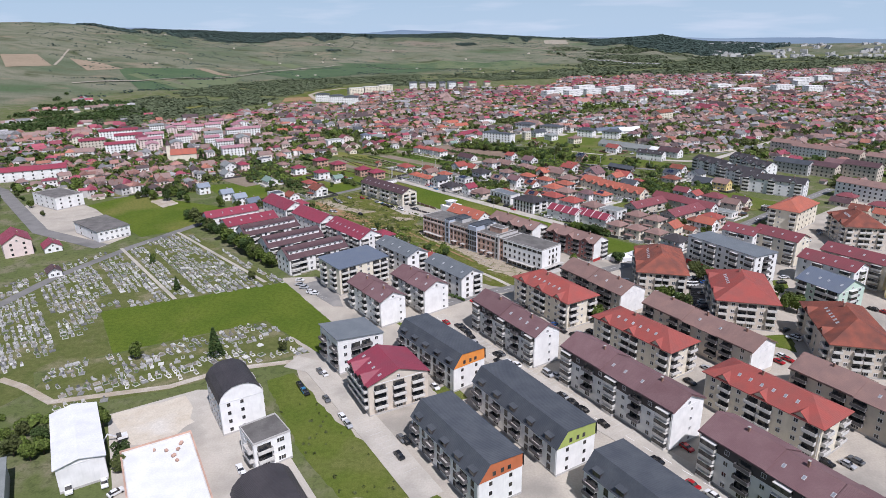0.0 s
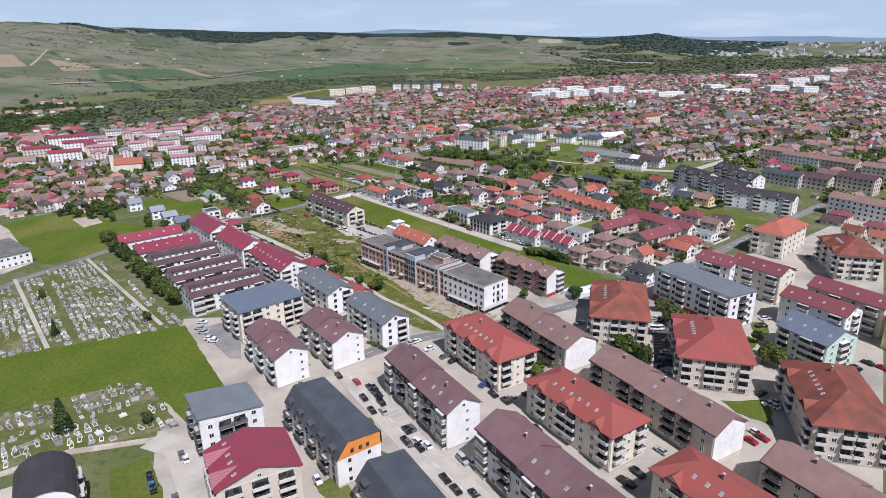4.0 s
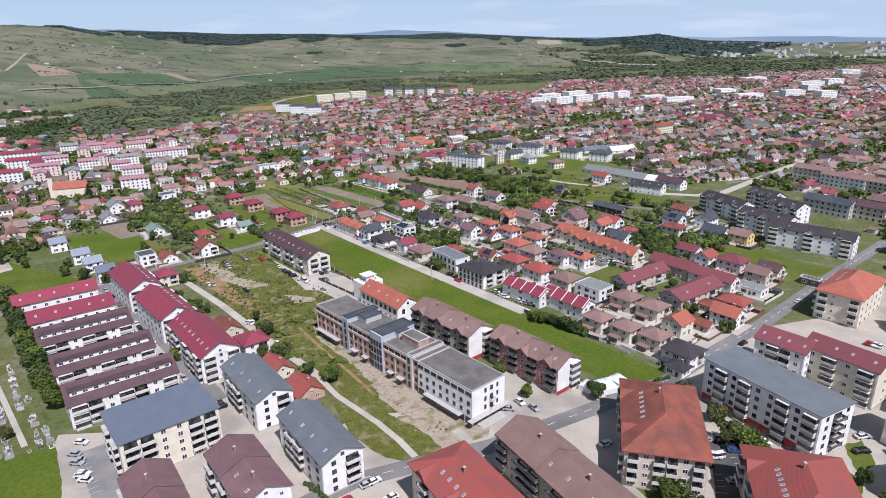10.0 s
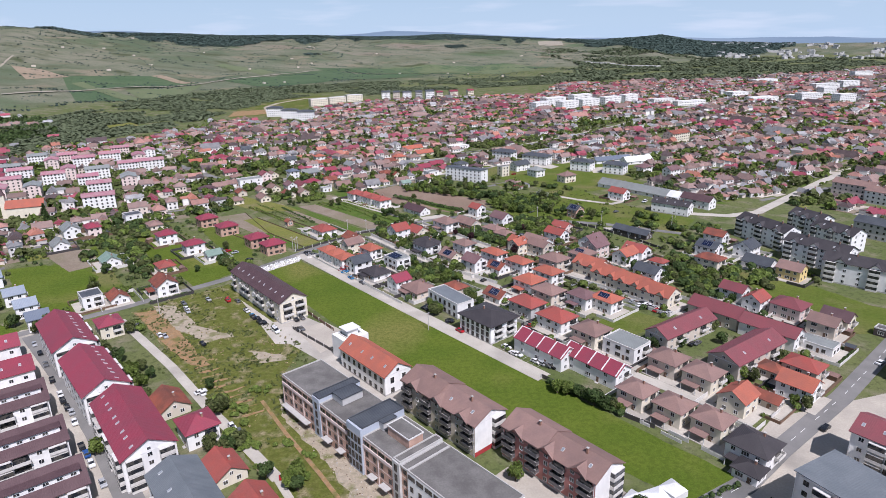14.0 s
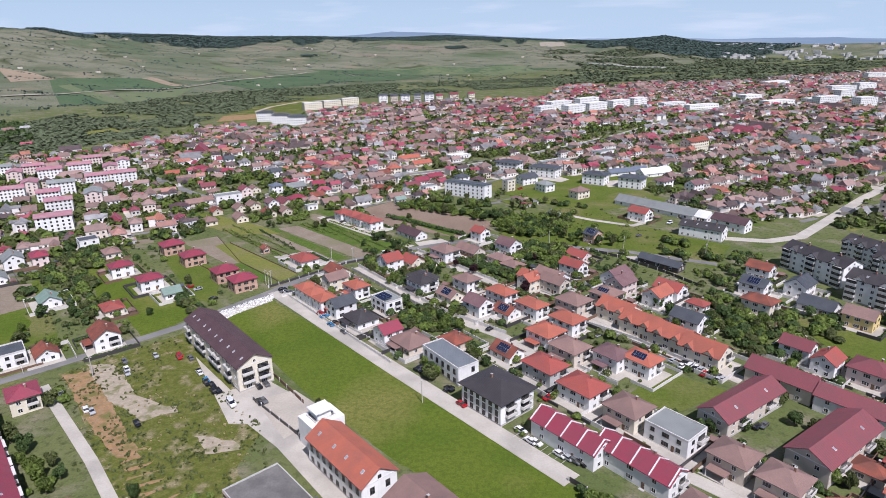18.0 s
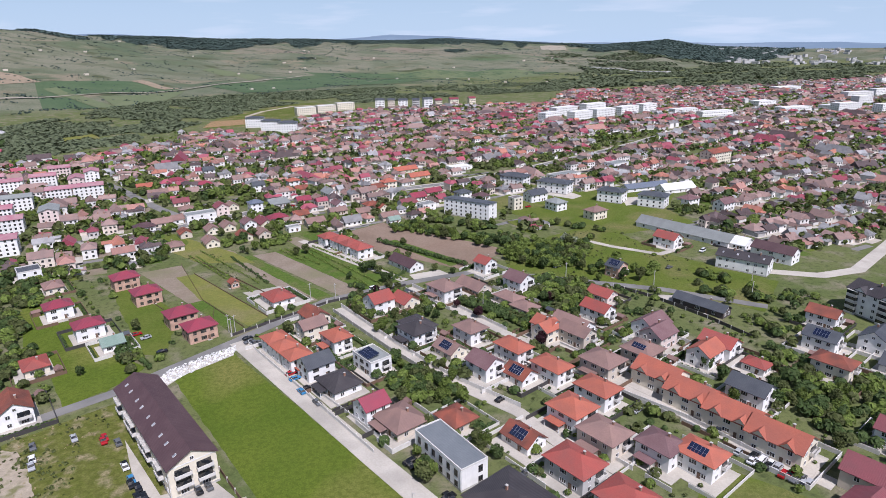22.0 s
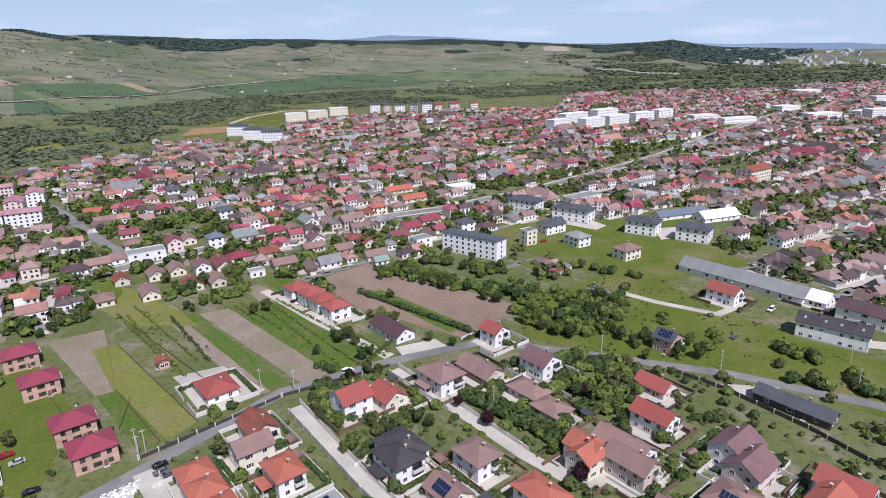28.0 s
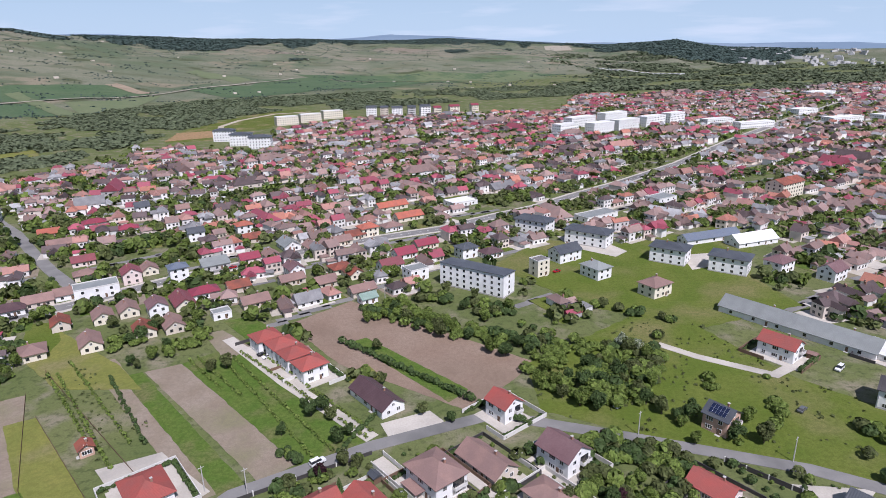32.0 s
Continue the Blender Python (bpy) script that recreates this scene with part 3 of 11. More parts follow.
    if clerestory:
        for s, sd in ((-1, "s"), (1, "n")):
            if faces_valley(ob, sd):
                y0, y1 = W * 0.17, W * 0.33
                z0, z1 = E + rise * (1 - y1 / (W / 2)), E + rise * (1 - y0 / (W / 2))
                bm = bmesh.new()
                box(bm, -L / 2 + 1.2, L / 2 - 1.2, min(s * y0, s * y1), max(s * y0, s * y1), z0 - 0.2, z1 + 0.55)
                part("clerestory", bm, WALL[wall], ob)
                bm = bmesh.new()
                box(bm, -L / 2 + 0.8, L / 2 - 0.8, min(s * (y0 - 0.4), s * (y1 + 0.5)), max(s * (y0 - 0.4), s * (y1 + 0.5)), z1 + 0.553, z1 + 0.72)
                part("clerestory_roof", bm, ROOF[rc], ob)
                for i in range(int(L / 3.2)):
                    u = (-L / 2 + 2.6 + i * 3.2) * -s
                    if abs(u) < L / 2 - 2:
                        part("clerestory_window", window_mesh(1.5, 1.0, dark), None, ob, m=pose(u, s * (y1 + 0.01), z0 + 0.45, 0, 0, 0 if s < 0 else 180))
    if end_wall:
        bm = bmesh.new()
        w = W / 2 - 0.02
        r = [[bm.verts.new((q, yy, zz)) for yy, zz in ((-w, 1.6), (w, 1.6), (w, E - 0.02), (0, E + rise - 0.06), (-w, E - 0.02))] for q in (-0.05, 0.0)]
        for i in range(5):
            bm.faces.new((r[0][i], r[0][(i + 1) % 5], r[1][(i + 1) % 5], r[1][i]))
        bm.faces.new(r[0])
        bm.faces.new(r[1])
        part("end_panel", bm, WALL[end_wall], ob, m=pose(-L / 2 - 0.003, 0, 0))
        bm = bmesh.new()
        box(bm, -0.06, 0, -w, w, 0, 1.55)
        part("plinth", bm, WALL["red" if gables else wall], ob, m=pose(-L / 2 - 0.003, 0, 0))
    if gable_wall:
        bm = bmesh.new()
        w = W / 2
        sec = [(y * w / (w + 0.3), z - 0.06) for y, z in prof]
        r = [[bm.verts.new((x, y, z)) for y, z in sec] for x in (-0.06, 0.0)]
        for i in range(len(sec)):
            j = (i + 1) % len(sec)
            bm.faces.new((r[0][i], r[0][j], r[1][j], r[1][i]))
        bm.faces.new(r[0])
        bm.faces.new(r[1])
        part("gable_panel", bm, WALL[gable_wall], ob, m=pose(-L / 2, 0, E))
        for u in (-2.2, 0.4, 2.6):
            part("window", window_mesh(1.0, 1.3, True), None, ob, m=place("w", u, E + 0.8, L, W, 0.06))
    if dormers:
        for i in range(dormers):
            for s in (-1, 1):
                if not faces_valley(ob, "s" if s < 0 else "n"):
                    continue
                u = -L / 2 + L * (i + 0.5) / dormers
                part("dormer", dormer_mesh(2.6, 1.9, 2.2), None, ob, m=place("s" if s < 0 else "n", u * (1 if s < 0 else -1), E + 0.15, L, W, -1.3))
    return ob


def cross_gable(w, d, h, wall, rc):
    """A small gable across the slope: wall triangle in front, two roof planes running back; it faces -y."""
    def make():
        bm = bmesh.new()
        a, t = w / 2, 0.18
        v = [bm.verts.new(p) for p in ((-a, 0.35, -0.2), (a, 0.35, -0.2), (0, 0.35, h))]
        bm.faces.new(v).material_index = 1
        r = [bm.verts.new(p) for p in ((-a - 0.5, -0.2, -0.45), (0, -0.2, h), (a + 0.5, -0.2, -0.45), (-a - 0.5, -0.2, -0.45 + t), (0, -0.2, h + t), (a + 0.5, -0.2, -0.45 + t))]
        q = [bm.verts.new(p) for p in ((-a - 0.5, 0.8, -0.45), (0, d, h), (a + 0.5, 0.8, -0.45), (-a - 0.5, 0.8, -0.45 + t), (0, d, h + t), (a + 0.5, 0.8, -0.45 + t))]
        for g in ((0, 1, 4, 3), (1, 2, 5, 4)):
            bm.faces.new([r[i] for i in g])
        for i, j in ((3, 4), (4, 5), (1, 0), (2, 1), (0, 3), (5, 2)):
            bm.faces.new((r[i], r[j], q[j], q[i]))
        bmesh.ops.translate(bm, verts=bm.verts[:], vec=(0, 0, 0.0))
        return finish("roof_gable", bm, [ROOF[rc], WALL[wall]])
    return cached(("xg", w, round(d, 1), round(h, 1), wall, rc), make)


def dormer_mesh(w, h, d):
    def make():
        bm = bmesh.new()
        box(bm, -w / 2, w / 2, -d / 2, d / 2 + 0.6, 0, h)
        box(bm, -w / 2 + 0.25, w / 2 - 0.25, -d / 2 - 0.03, -d / 2 - 0.001, 0.3, h - 0.25, 1)
        r = [bm.verts.new(p) for p in ((-w / 2 - 0.2, -d / 2 - 0.3, h), (w / 2 + 0.2, -d / 2 - 0.3, h), (w / 2 + 0.2, d / 2 + 0.8, h + 0.5), (-w / 2 - 0.2, d / 2 + 0.8, h + 0.5),
                                       (-w / 2 - 0.2, -d / 2 - 0.3, h + 0.15), (w / 2 + 0.2, -d / 2 - 0.3, h + 0.15), (w / 2 + 0.2, d / 2 + 0.8, h + 0.65), (-w / 2 - 0.2, d / 2 + 0.8, h + 0.65))]
        for q in ((3, 2, 1, 0), (4, 5, 6, 7), (0, 1, 5, 4), (1, 2, 6, 5), (2, 3, 7, 6), (3, 0, 4, 7)):
            bm.faces.new([r[i] for i in q]).material_index = 2
        return finish("dormer", bm, [ROOF["char"], GLASS, ROOF["slate"]])
    return cached(("dormer", w, h, d), make)


def house(x, y, ang, L, W, floors, roof, wall, rc, rise=None, solar=None, porch=False, label="", dark=False, name="house", group="", paved=False, gabled=0, ribs=0):
    """A family house: body, roof, windows, door, chimney; some with a porch or solar panels."""
    E = 2.75 * floors + 0.35
    rise = rise if rise is not None else (0.32 * W if roof == "gable" else 0.27 * W)
    BUILT.append((x, y, max(L, W) * 0.6 + 2))
    if paved:
        PLOTS.append((x, y, ang, L, W))
    ob = thing(name, x, y, 0, ang, label, "house", group)
    rb = {"gable": lambda: gable_roof(L, W, rise, 0.55, 0.2), "hip": lambda: hip_roof(L, W, rise, 0.7, 0.2),
          "flat": lambda: flat_roof(L, W, 0.6), "shed": lambda: shed_roof(L, W, rise)}[roof]()
    part("wall", walls(L, W, E, roof, rise), WALL[wall], ob)
    part("roof", rb, [ROOF[rc], RAILW], ob, m=pose(0, 0, E + 0.01))
    facade(ob, "s", L, W, E, floors, "wdw" if L > 11 else "dw", dark=dark)
    facade(ob, "w", L, W, E, floors, "ww" if W > 8 else "w", dark=dark)
    facade(ob, "e", L, W, E, floors, "wb" if floors > 1 else "ww", dark=dark)
    facade(ob, "n", L, W, E, floors, "w.w", dark=dark)
    if faces_valley(ob, "s"):
        part("door", cached("house_door", door_mesh), None, ob, m=place("s", L * 0.18, 0.1, L, W, 0.02))
    for i in range(ribs + 1 if ribs else 0):
        bm = bmesh.new()
        w, u = W / 2 + 0.45, -L / 2 + L * i / ribs
        sec = [(-w, -0.25), (-w, 0.22), (0, rise + 0.55), (w, 0.22), (w, -0.25), (0, rise - 0.3)]
        r = [[bm.verts.new((u + q, yy, zz)) for yy, zz in sec] for q in (-0.17, 0.17)]
        for k in range(6):
            bm.faces.new((r[0][k], r[0][(k + 1) % 6], r[1][(k + 1) % 6], r[1][k]))
        for q in r:
            bm.faces.new((q[0], q[1], q[2], q[5]))
            bm.faces.new((q[2], q[3], q[4], q[5]))
        part("party_wall", bm, TRIM, ob, m=pose(0, 0, E))
    if paved:
        bm = bmesh.new()
        box(bm, -L / 2 - 2.0, L / 2 + 3.2, -W / 2 - 3.5, W / 2 + 1.5, -0.2, 0.2 + 0.06 * ((x * 0.731 + y * 0.377) % 1.0))
        part("terrace", bm, [PALE], ob)
    if roof in ("gable", "hip"):
        part("chimney", chimney_mesh(0.6, 1.3), None, ob, m=pose(L * 0.16, W * 0.12, E + rise * 0.8))
    if roof == "gable":
        for s in ("e", "w"):
            if faces_valley(ob, s):
                part("attic_window", window_mesh(1.1, 1.1, dark), None, ob, m=place(s, 0, E + 0.2, L, W))
    for i in range(gabled):
        part("roof_gable", cross_gable(4.2, W / 2 - 0.4, min(rise * 0.7, 1.9), wall, rc), None, ob, m=place("s", -L / 2 + L * (i + 0.5) / gabled, E + 0.02, L, W, 0.7))
    if solar:
        sl = math.degrees(math.atan2(rise, W / 2)) if roof != "flat" else 8
        nx, ny = solar
        zz = E + 0.35 + (rise * 0.12 if roof != "flat" else 0.3)
        for i in range(nx):
            for j in range(ny):
                part("solar_panel", solar_mesh(), None, ob, m=pose(-nx * 0.54, -W / 2 * 0.86, zz, sl) @ Matrix.Translation((i * 1.08, j * 1.72, 0)))
    if porch:
        bm = bmesh.new()
        w2 = min(L * 0.55, 7)
        box(bm, -w2 / 2, w2 / 2, -3.4, -0.05, 2.6, 2.78)
        part("porch_roof", bm, [ROOF[rc]], ob, m=pose(-L * 0.1, -W / 2, 0))
        for sx in (-1, 1):
            part("post", cached("post", post_mesh), None, ob, m=pose(-L * 0.1 + sx * (w2 / 2 - 0.3), -W / 2 - 3.1, 0))
    return ob


def post_mesh():
    bm = bmesh.new()
    box(bm, -0.12, 0.12, -0.12, 0.12, 0, 2.6)
    return finish("post", bm, [TRIM])


def door_mesh():
    bm = bmesh.new()
    box(bm, -0.5, 0.5, -0.06, 0.03, 0, 2.1)
    box(bm, -0.38, 0.38, -0.08, -0.061, 0.2, 1.9)
    box(bm, 0.36, 0.42, -0.14, -0.061, 1.0, 1.06, 1)
    box(bm, -0.8, 0.8, -0.9, -0.07, -0.1, 0.05, 2)
    return finish("door", bm, [WOODM, ALU, SLABM])


# ---------------------------------------------------------------- small things


def car_meshes(c, van):
    def make():
        Lc, Wc = (4.9, 1.9) if van else (4.3, 1.75)
        bm = bmesh.new()
        prof = ([(-2.15, 0.35), (2.15, 0.35), (2.2, 0.75), (1.9, 0.95), (1.0, 1.02), (-1.75, 1.02), (-2.15, 0.9)] if not van else
                [(-2.45, 0.4), (2.4, 0.4), (2.45, 0.95), (1.7, 1.15), (1.2, 1.2), (-2.4, 1.2)])
        for s, e in ((prof, Wc / 2),):
            r = [[bm.verts.new((x, y, z)) for x, z in s] for y in (-e, e)]
            k = len(s)
            for i in range(k):
                bm.faces.new((r[0][i], r[0][(i + 1) % k], r[1][(i + 1) % k], r[1][i]))
            bm.faces.new(reversed(r[0]))
            bm.faces.new(r[1])
        body = finish("body", bm, [CARC[c]])
        bm = bmesh.new()
        lo, hi = ((1.0, -1.75), (0.35, -1.2)) if not van else ((1.25, -2.38), (0.55, -2.3))
        z0, z1 = (1.021, 1.48) if not van else (1.201, 2.0)
        w0, w1 = Wc / 2 - 0.06, Wc / 2 - 0.22
        v = [bm.verts.new(p) for p in ((lo[1], -w0, z0), (lo[0], -w0, z0), (lo[0], w0, z0), (lo[1], w0, z0),
                                       (hi[1], -w1, z1), (hi[0], -w1, z1), (hi[0], w1, z1), (hi[1], w1, z1))]
        for q in ((3, 2, 1, 0), (0, 1, 5, 4), (1, 2, 6, 5), (2, 3, 7, 6), (3, 0, 4, 7), (4, 5, 6, 7)):
            bm.faces.new([v[i] for i in q]).material_index = int(q[0] == 4)
        cab = finish("glasshouse", bm, [GLASS, CARC[c]])
        bm = bmesh.new()
        bmesh.ops.create_cone(bm, cap_ends=True, segments=10, radius1=0.32, radius2=0.32, depth=0.22, matrix=pose(0, 0, 0, 90))
        wheel = finish("wheel", bm, [TYRE])
        return body, cab, wheel, Wc
    return cached(("car", c, van), make)


def car(x, y, ang, c="white", van=False):
    body, cab, wheel, Wc = car_meshes(c, van)
    ob = thing("van" if van else "car", x, y, 0.13, ang, "parked %s %s with dark windows on the paving" % (c if c != "cyan" else "bright blue", "delivery van" if van else "car"), "van" if van else "car", "parked cars")
    part("body", body, None, ob)
    part("glasshouse", cab, None, ob)
    for sx in (-1.32, 1.36):
        for sy in (-1, 1):
            part("wheel", wheel, None, ob, m=pose(sx, sy * (Wc / 2 - 0.1), 0.32))
    return ob


def crown_mesh(seed, mat, tall=1.0, quads=1150, cone=False, flat=1.0):
    """Leaf clumps thrown round a few lobes, with gaps; unit size: about 1 wide, tall high."""
    rnd = random.Random(seed)
    lobes = [(0, 0, 0.5 * tall, 0.34)]
    for k in range(6):
        a = k * 1.05 + rnd.uniform(-0.3, 0.3)
        rr = rnd.uniform(0.16, 0.30)
        lobes.append((math.cos(a) * rr, math.sin(a) * rr, tall * rnd.uniform(0.28, 0.78), rnd.uniform(0.16, 0.27)))
    vs, fs = [], []
    for i in range(quads):
        if cone:
            h = rnd.random() ** 1.4
            r = 0.5 * (1 - h) * rnd.uniform(0.7, 1.05) + 0.02
            a = rnd.uniform(0, 6.283)
            p = Vector((math.cos(a) * r, math.sin(a) * r, h * tall))
            s = rnd.uniform(0.05, 0.10)
        else:
            lx, ly, lz, lr = rnd.choice(lobes)
            d = Vector((rnd.gauss(0, 1), rnd.gauss(0, 1), rnd.gauss(0, 1))).normalized()
            p = Vector((lx, ly, lz)) + Vector((d.x, d.y, d.z * flat)) * lr * rnd.uniform(0.75, 1.1)
            s = rnd.uniform(0.030, 0.072)
        nrm = (Vector((p.x, p.y, p.z - 0.4 * tall)) + Vector((rnd.gauss(0, 0.35), rnd.gauss(0, 0.35), rnd.gauss(0, 0.35) + 0.15))).normalized()
        u = nrm.orthogonal().normalized()
        w = nrm.cross(u)
        a = rnd.uniform(0, 6.283)
        u, w = u * math.cos(a) + w * math.sin(a), w * math.cos(a) - u * math.sin(a)
        b0 = len(vs)
        for c1, c2 in ((-1, -0.3), (0.1, -0.9), (1, 0.2), (-0.1, 1.0)):
            vs.append(p + u * c1 * s + w * c2 * s + nrm * rnd.uniform(-0.02, 0.02))
        fs.append(tuple(range(b0, b0 + 4)))
    me = bpy.data.meshes.new("crown")
    me.from_pydata([tuple(q) for q in vs], [], fs)
    me.materials.append(mat)
    return me


def trunk_mesh(seed):
    rnd = random.Random(seed)
    bm = bmesh.new()

    def limb(p, q, r0, r1):
        d = (q - p)
        bmesh.ops.create_cone(bm, cap_ends=True, segments=6, radius1=r0, radius2=r1, depth=d.length,
                              matrix=Matrix.Translation((p + q) / 2) @ d.to_track_quat("Z", "Y").to_matrix().to_4x4())
    limb(Vector((0, 0, -0.03)), Vector((0.01, 0, 0.45)), 0.035, 0.022)
    for k in range(5):
        a = k * 1.26 + rnd.uniform(-0.3, 0.3)
        limb(Vector((0, 0, 0.22 + 0.05 * k)), Vector((math.cos(a) * 0.26, math.sin(a) * 0.26, 0.5 + 0.06 * k)), 0.016, 0.006)
    return finish("trunk", bm, [BARK])


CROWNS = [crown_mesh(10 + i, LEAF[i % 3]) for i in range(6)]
CROWN_PLUM = crown_mesh(31, LEAFP)
CROWN_BLOSSOM = crown_mesh(33, BLOSSOM)
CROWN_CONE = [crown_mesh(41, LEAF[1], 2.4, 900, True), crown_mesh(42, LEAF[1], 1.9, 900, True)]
TRUNKS = [trunk_mesh(50 + i) for i in range(3)]


def tree(x, y, h, spread=None, kind="broad", seed=0):
    """Trunk with limbs under a leafy crown."""
    rnd = random.Random(seed * 7 + int(x * 13 + y * 7))
    spread = spread or h * rnd.uniform(0.75, 1.0)
    words = {"broad": "leafy green tree with an uneven crown", "plum": "purple-leaved plum tree in a garden", "cone": "tall dark evergreen tree",
             "blossom": "tree in pale blossom"}[kind]
    ob = thing("tree", x, y, 0, rnd.uniform(0, 360), words, "tree", "garden trees" if kind == "broad" else "")
    if kind == "cone":
        part("trunk", rnd.choice(TRUNKS), None, ob, m=Matrix.Diagonal((h * 0.4, h * 0.4, h * 0.5, 1)))
        part("crown", rnd.choice(CROWN_CONE), None, ob, m=Matrix.Translation((0, 0, h * 0.06)) @ Matrix.Diagonal((spread, spread, h / 2.2, 1)))
    else:
        part("trunk", rnd.choice(TRUNKS), None, ob, m=Matrix.Diagonal((h, h, h, 1)))
        cm = {"broad": None, "plum": CROWN_PLUM, "blossom": CROWN_BLOSSOM}[kind] or rnd.choice(CROWNS)
        part("crown", cm, None, ob, m=Matrix.Translation((0, 0, h * 0.12)) @ Matrix.Diagonal((spread, spread, h * 0.95, 1)))
    return ob


def patch(name, pts, mat, z, label, category, kind="structure", free=True, rough=0.0):
    """A flat piece of ground laid on the sheet, with a thin edge; rough: how far its outline wanders."""
    if free:
        FREE.append(pts)
    if rough:
        fine = []
        for (x0, y0), (x1, y1) in zip(pts, pts[1:] + pts[:1]):
            k = max(1, int(math.hypot(x1 - x0, y1 - y0) / 2.2))
            for q in range(k):
                x, y = x0 + (x1 - x0) * q / k, y0 + (y1 - y0) * q / k
                fine.append((x + rough * (noise.noise((x / 4, y / 4, 1)) + 0.5 * noise.noise((x / 1.3, y / 1.3, 9))), y + rough * (noise.noise((x / 4, y / 4, 5)) + 0.5 * noise.noise((x / 1.3, y / 1.3, 3)))))
        pts = fine
    bm = bmesh.new()
    top = [bm.verts.new((x, y, z)) for x, y in pts]
    low = [bm.verts.new((x, y, -0.3)) for x, y in pts]
    bm.faces.new(top)
    for k in range(len(top)):
        bm.faces.new((top[k], low[k], low[(k + 1) % len(top)], top[(k + 1) % len(top)]))
    bmesh.ops.triangulate(bm, faces=[f for f in bm.faces if len(f.verts) > 4])
    me = bpy.data.meshes.new(name)
    bmesh.ops.recalc_face_normals(bm, faces=bm.faces[:])
    bm.to_mesh(me)
    bm.free()
    me.materials.append(mat)
    return tagged(new(name, me), label, category, kind=kind)


def ribbon(name, pts, width, mat, z, label, category="road", kind="structure"):
    """A strip along a line of points, mitred at the bends."""
    ROADS.append((pts, width))
    p = [Vector(q) for q in pts]
    left, right = [], []
    for i, q in enumerate(p):
        a = (q - p[i - 1]).normalized() if i else (p[1] - q).normalized()
        c = (p[i + 1] - q).normalized() if i < len(p) - 1 else a
        d = (a + c).normalized()
        nrm = Vector((-d.y, d.x)) * (width / 2) / max(0.5, d.dot(a))
        left.append(q + nrm)
        right.append(q - nrm)
    bm = bmesh.new()
    rows = [[bm.verts.new((v.x, v.y, h)) for v, h in ((lft, -0.3), (lft, z), (rgt, z), (rgt, -0.3))] for lft, rgt in zip(left, right)]
    for a, c in zip(rows, rows[1:]):
        for j in range(3):
            bm.faces.new((a[j], a[j + 1], c[j + 1], c[j]))
    return tagged(new(name, finish(name, bm, mat)), label, category, kind=kind)

# ---------------------------------------------------------------- the land


def inside(p, pg):
    x, y, hit = p[0], p[1], False
    for (x0, y0), (x1, y1) in zip(pg, pg[1:] + pg[:1]):
        if (y0 > y) != (y1 > y) and x < (x1 - x0) * (y - y0) / (y1 - y0) + x0:
            hit = not hit
    return hit


TOWN = [(-620, 640), (-545, 760), (-480, 860), (-430, 920), (-369, 995), (-342, 1003), (-321, 1055), (-306, 1083), (-321, 1183), (-217, 1164), (-153, 1153), (-179, 1322),
        (-80, 1448), (70, 1511), (270, 1527), (351, 1814), (599, 1876), (849, 1856), (1016, 2032), (1178, 2036), (1589, 2379),
        (1900, 1700), (1000, 600), (540, 330), (345, 440), (300, 480), (345, 573), (261, 650), (215, 632), (160, 690), (7, 648), (-65, 694), (-114, 677), (-165, 590), (-230, 470), (-420, 520)]
SITE = [(-308, 1238), (-330, 1353), (-310, 1472), (-289, 1565), (-235, 1649), (-137, 1581), (-86, 1499), (-206, 1434), (-206, 1364), (-265, 1320), (-246, 1251)]
CLEAR = [TOWN, SITE, [(-443, 1105), (-420, 1152), (-451, 1197), (-478, 1157)], [(-300, 1230), (-240, 1245), (-215, 1165), (-315, 1180)]]
HX, HY = 44.0, 215.0
AZ = (-60, -40, -33, -27, -20, -12, -6, 0, 6, 10, 14, 19, 23, 28, 34, 60)
CREST = (195, 195, 192, 171, 150, 140, 134, 136, 114, 94, 82, 108, 58, 50, 46, 46)
NEAR = (1150, 1200, 1300, 1400, 1500, 1550, 1600, 1700, 1800, 1900, 2100, 2500, 3000, 3400, 3600, 3600)
FARR = (3000, 3000, 3000, 3200, 3500, 3800, 4000, 4200, 4200, 4200, 4200, 3900, 4200, 4400, 4500, 4500)


def land(x, y):
    """Height of the ground: flat town, then the valley side up to the ridge."""
    dx, dy = x - HX, y - HY
    r = math.hypot(dx, dy)
    if r < 1000 or dy < 0:
        return 0.0
    az = math.degrees(math.atan2(dx, dy))
    a, b, h = np.interp(az, AZ, NEAR), np.interp(az, AZ, FARR), np.interp(az, AZ, CREST)
    t = min(max((r - a) / (b - a), 0.0), 1.0)
    z = h * (0.35 * t + 0.65 * t * t * (3 - 2 * t))
    k = min(t * 4, 1.0) * (1 - 0.7 * t ** 6)
    z += k * (26 * noise.noise((x / 520, y / 700, 3.1)) + 11 * noise.noise((x / 190, y / 240, 7.7)) - 9 * abs(noise.noise((x / 120, y / 330, 1.7))))
    return z


rad = [0, 60, 140, 240, 380, 560, 780, 1000] + [1000 + 40 * i for i in range(1, 92)]
azs = [-180 + 10 * i for i in range(12)] + [-60 + 0.75 * i for i in range(161)] + [70 + 10 * i for i in range(11)]
gv, gf = [(HX, HY, 0.0)], []
for a in azs:
    s, c = math.sin(radians(a)), math.cos(radians(a))
    gv += [(HX + s * r, HY + c * r, land(HX + s * r, HY + c * r)) for r in rad[1:]]
nr = len(rad) - 1
for i in range(len(azs)):
    j = (i + 1) % len(azs)
    p, q = 1 + i * nr, 1 + j * nr
    gf.append((0, q, p))
    for k in range(nr - 1):
        gf.append((p + k, q + k, q + k + 1, p + k + 1))
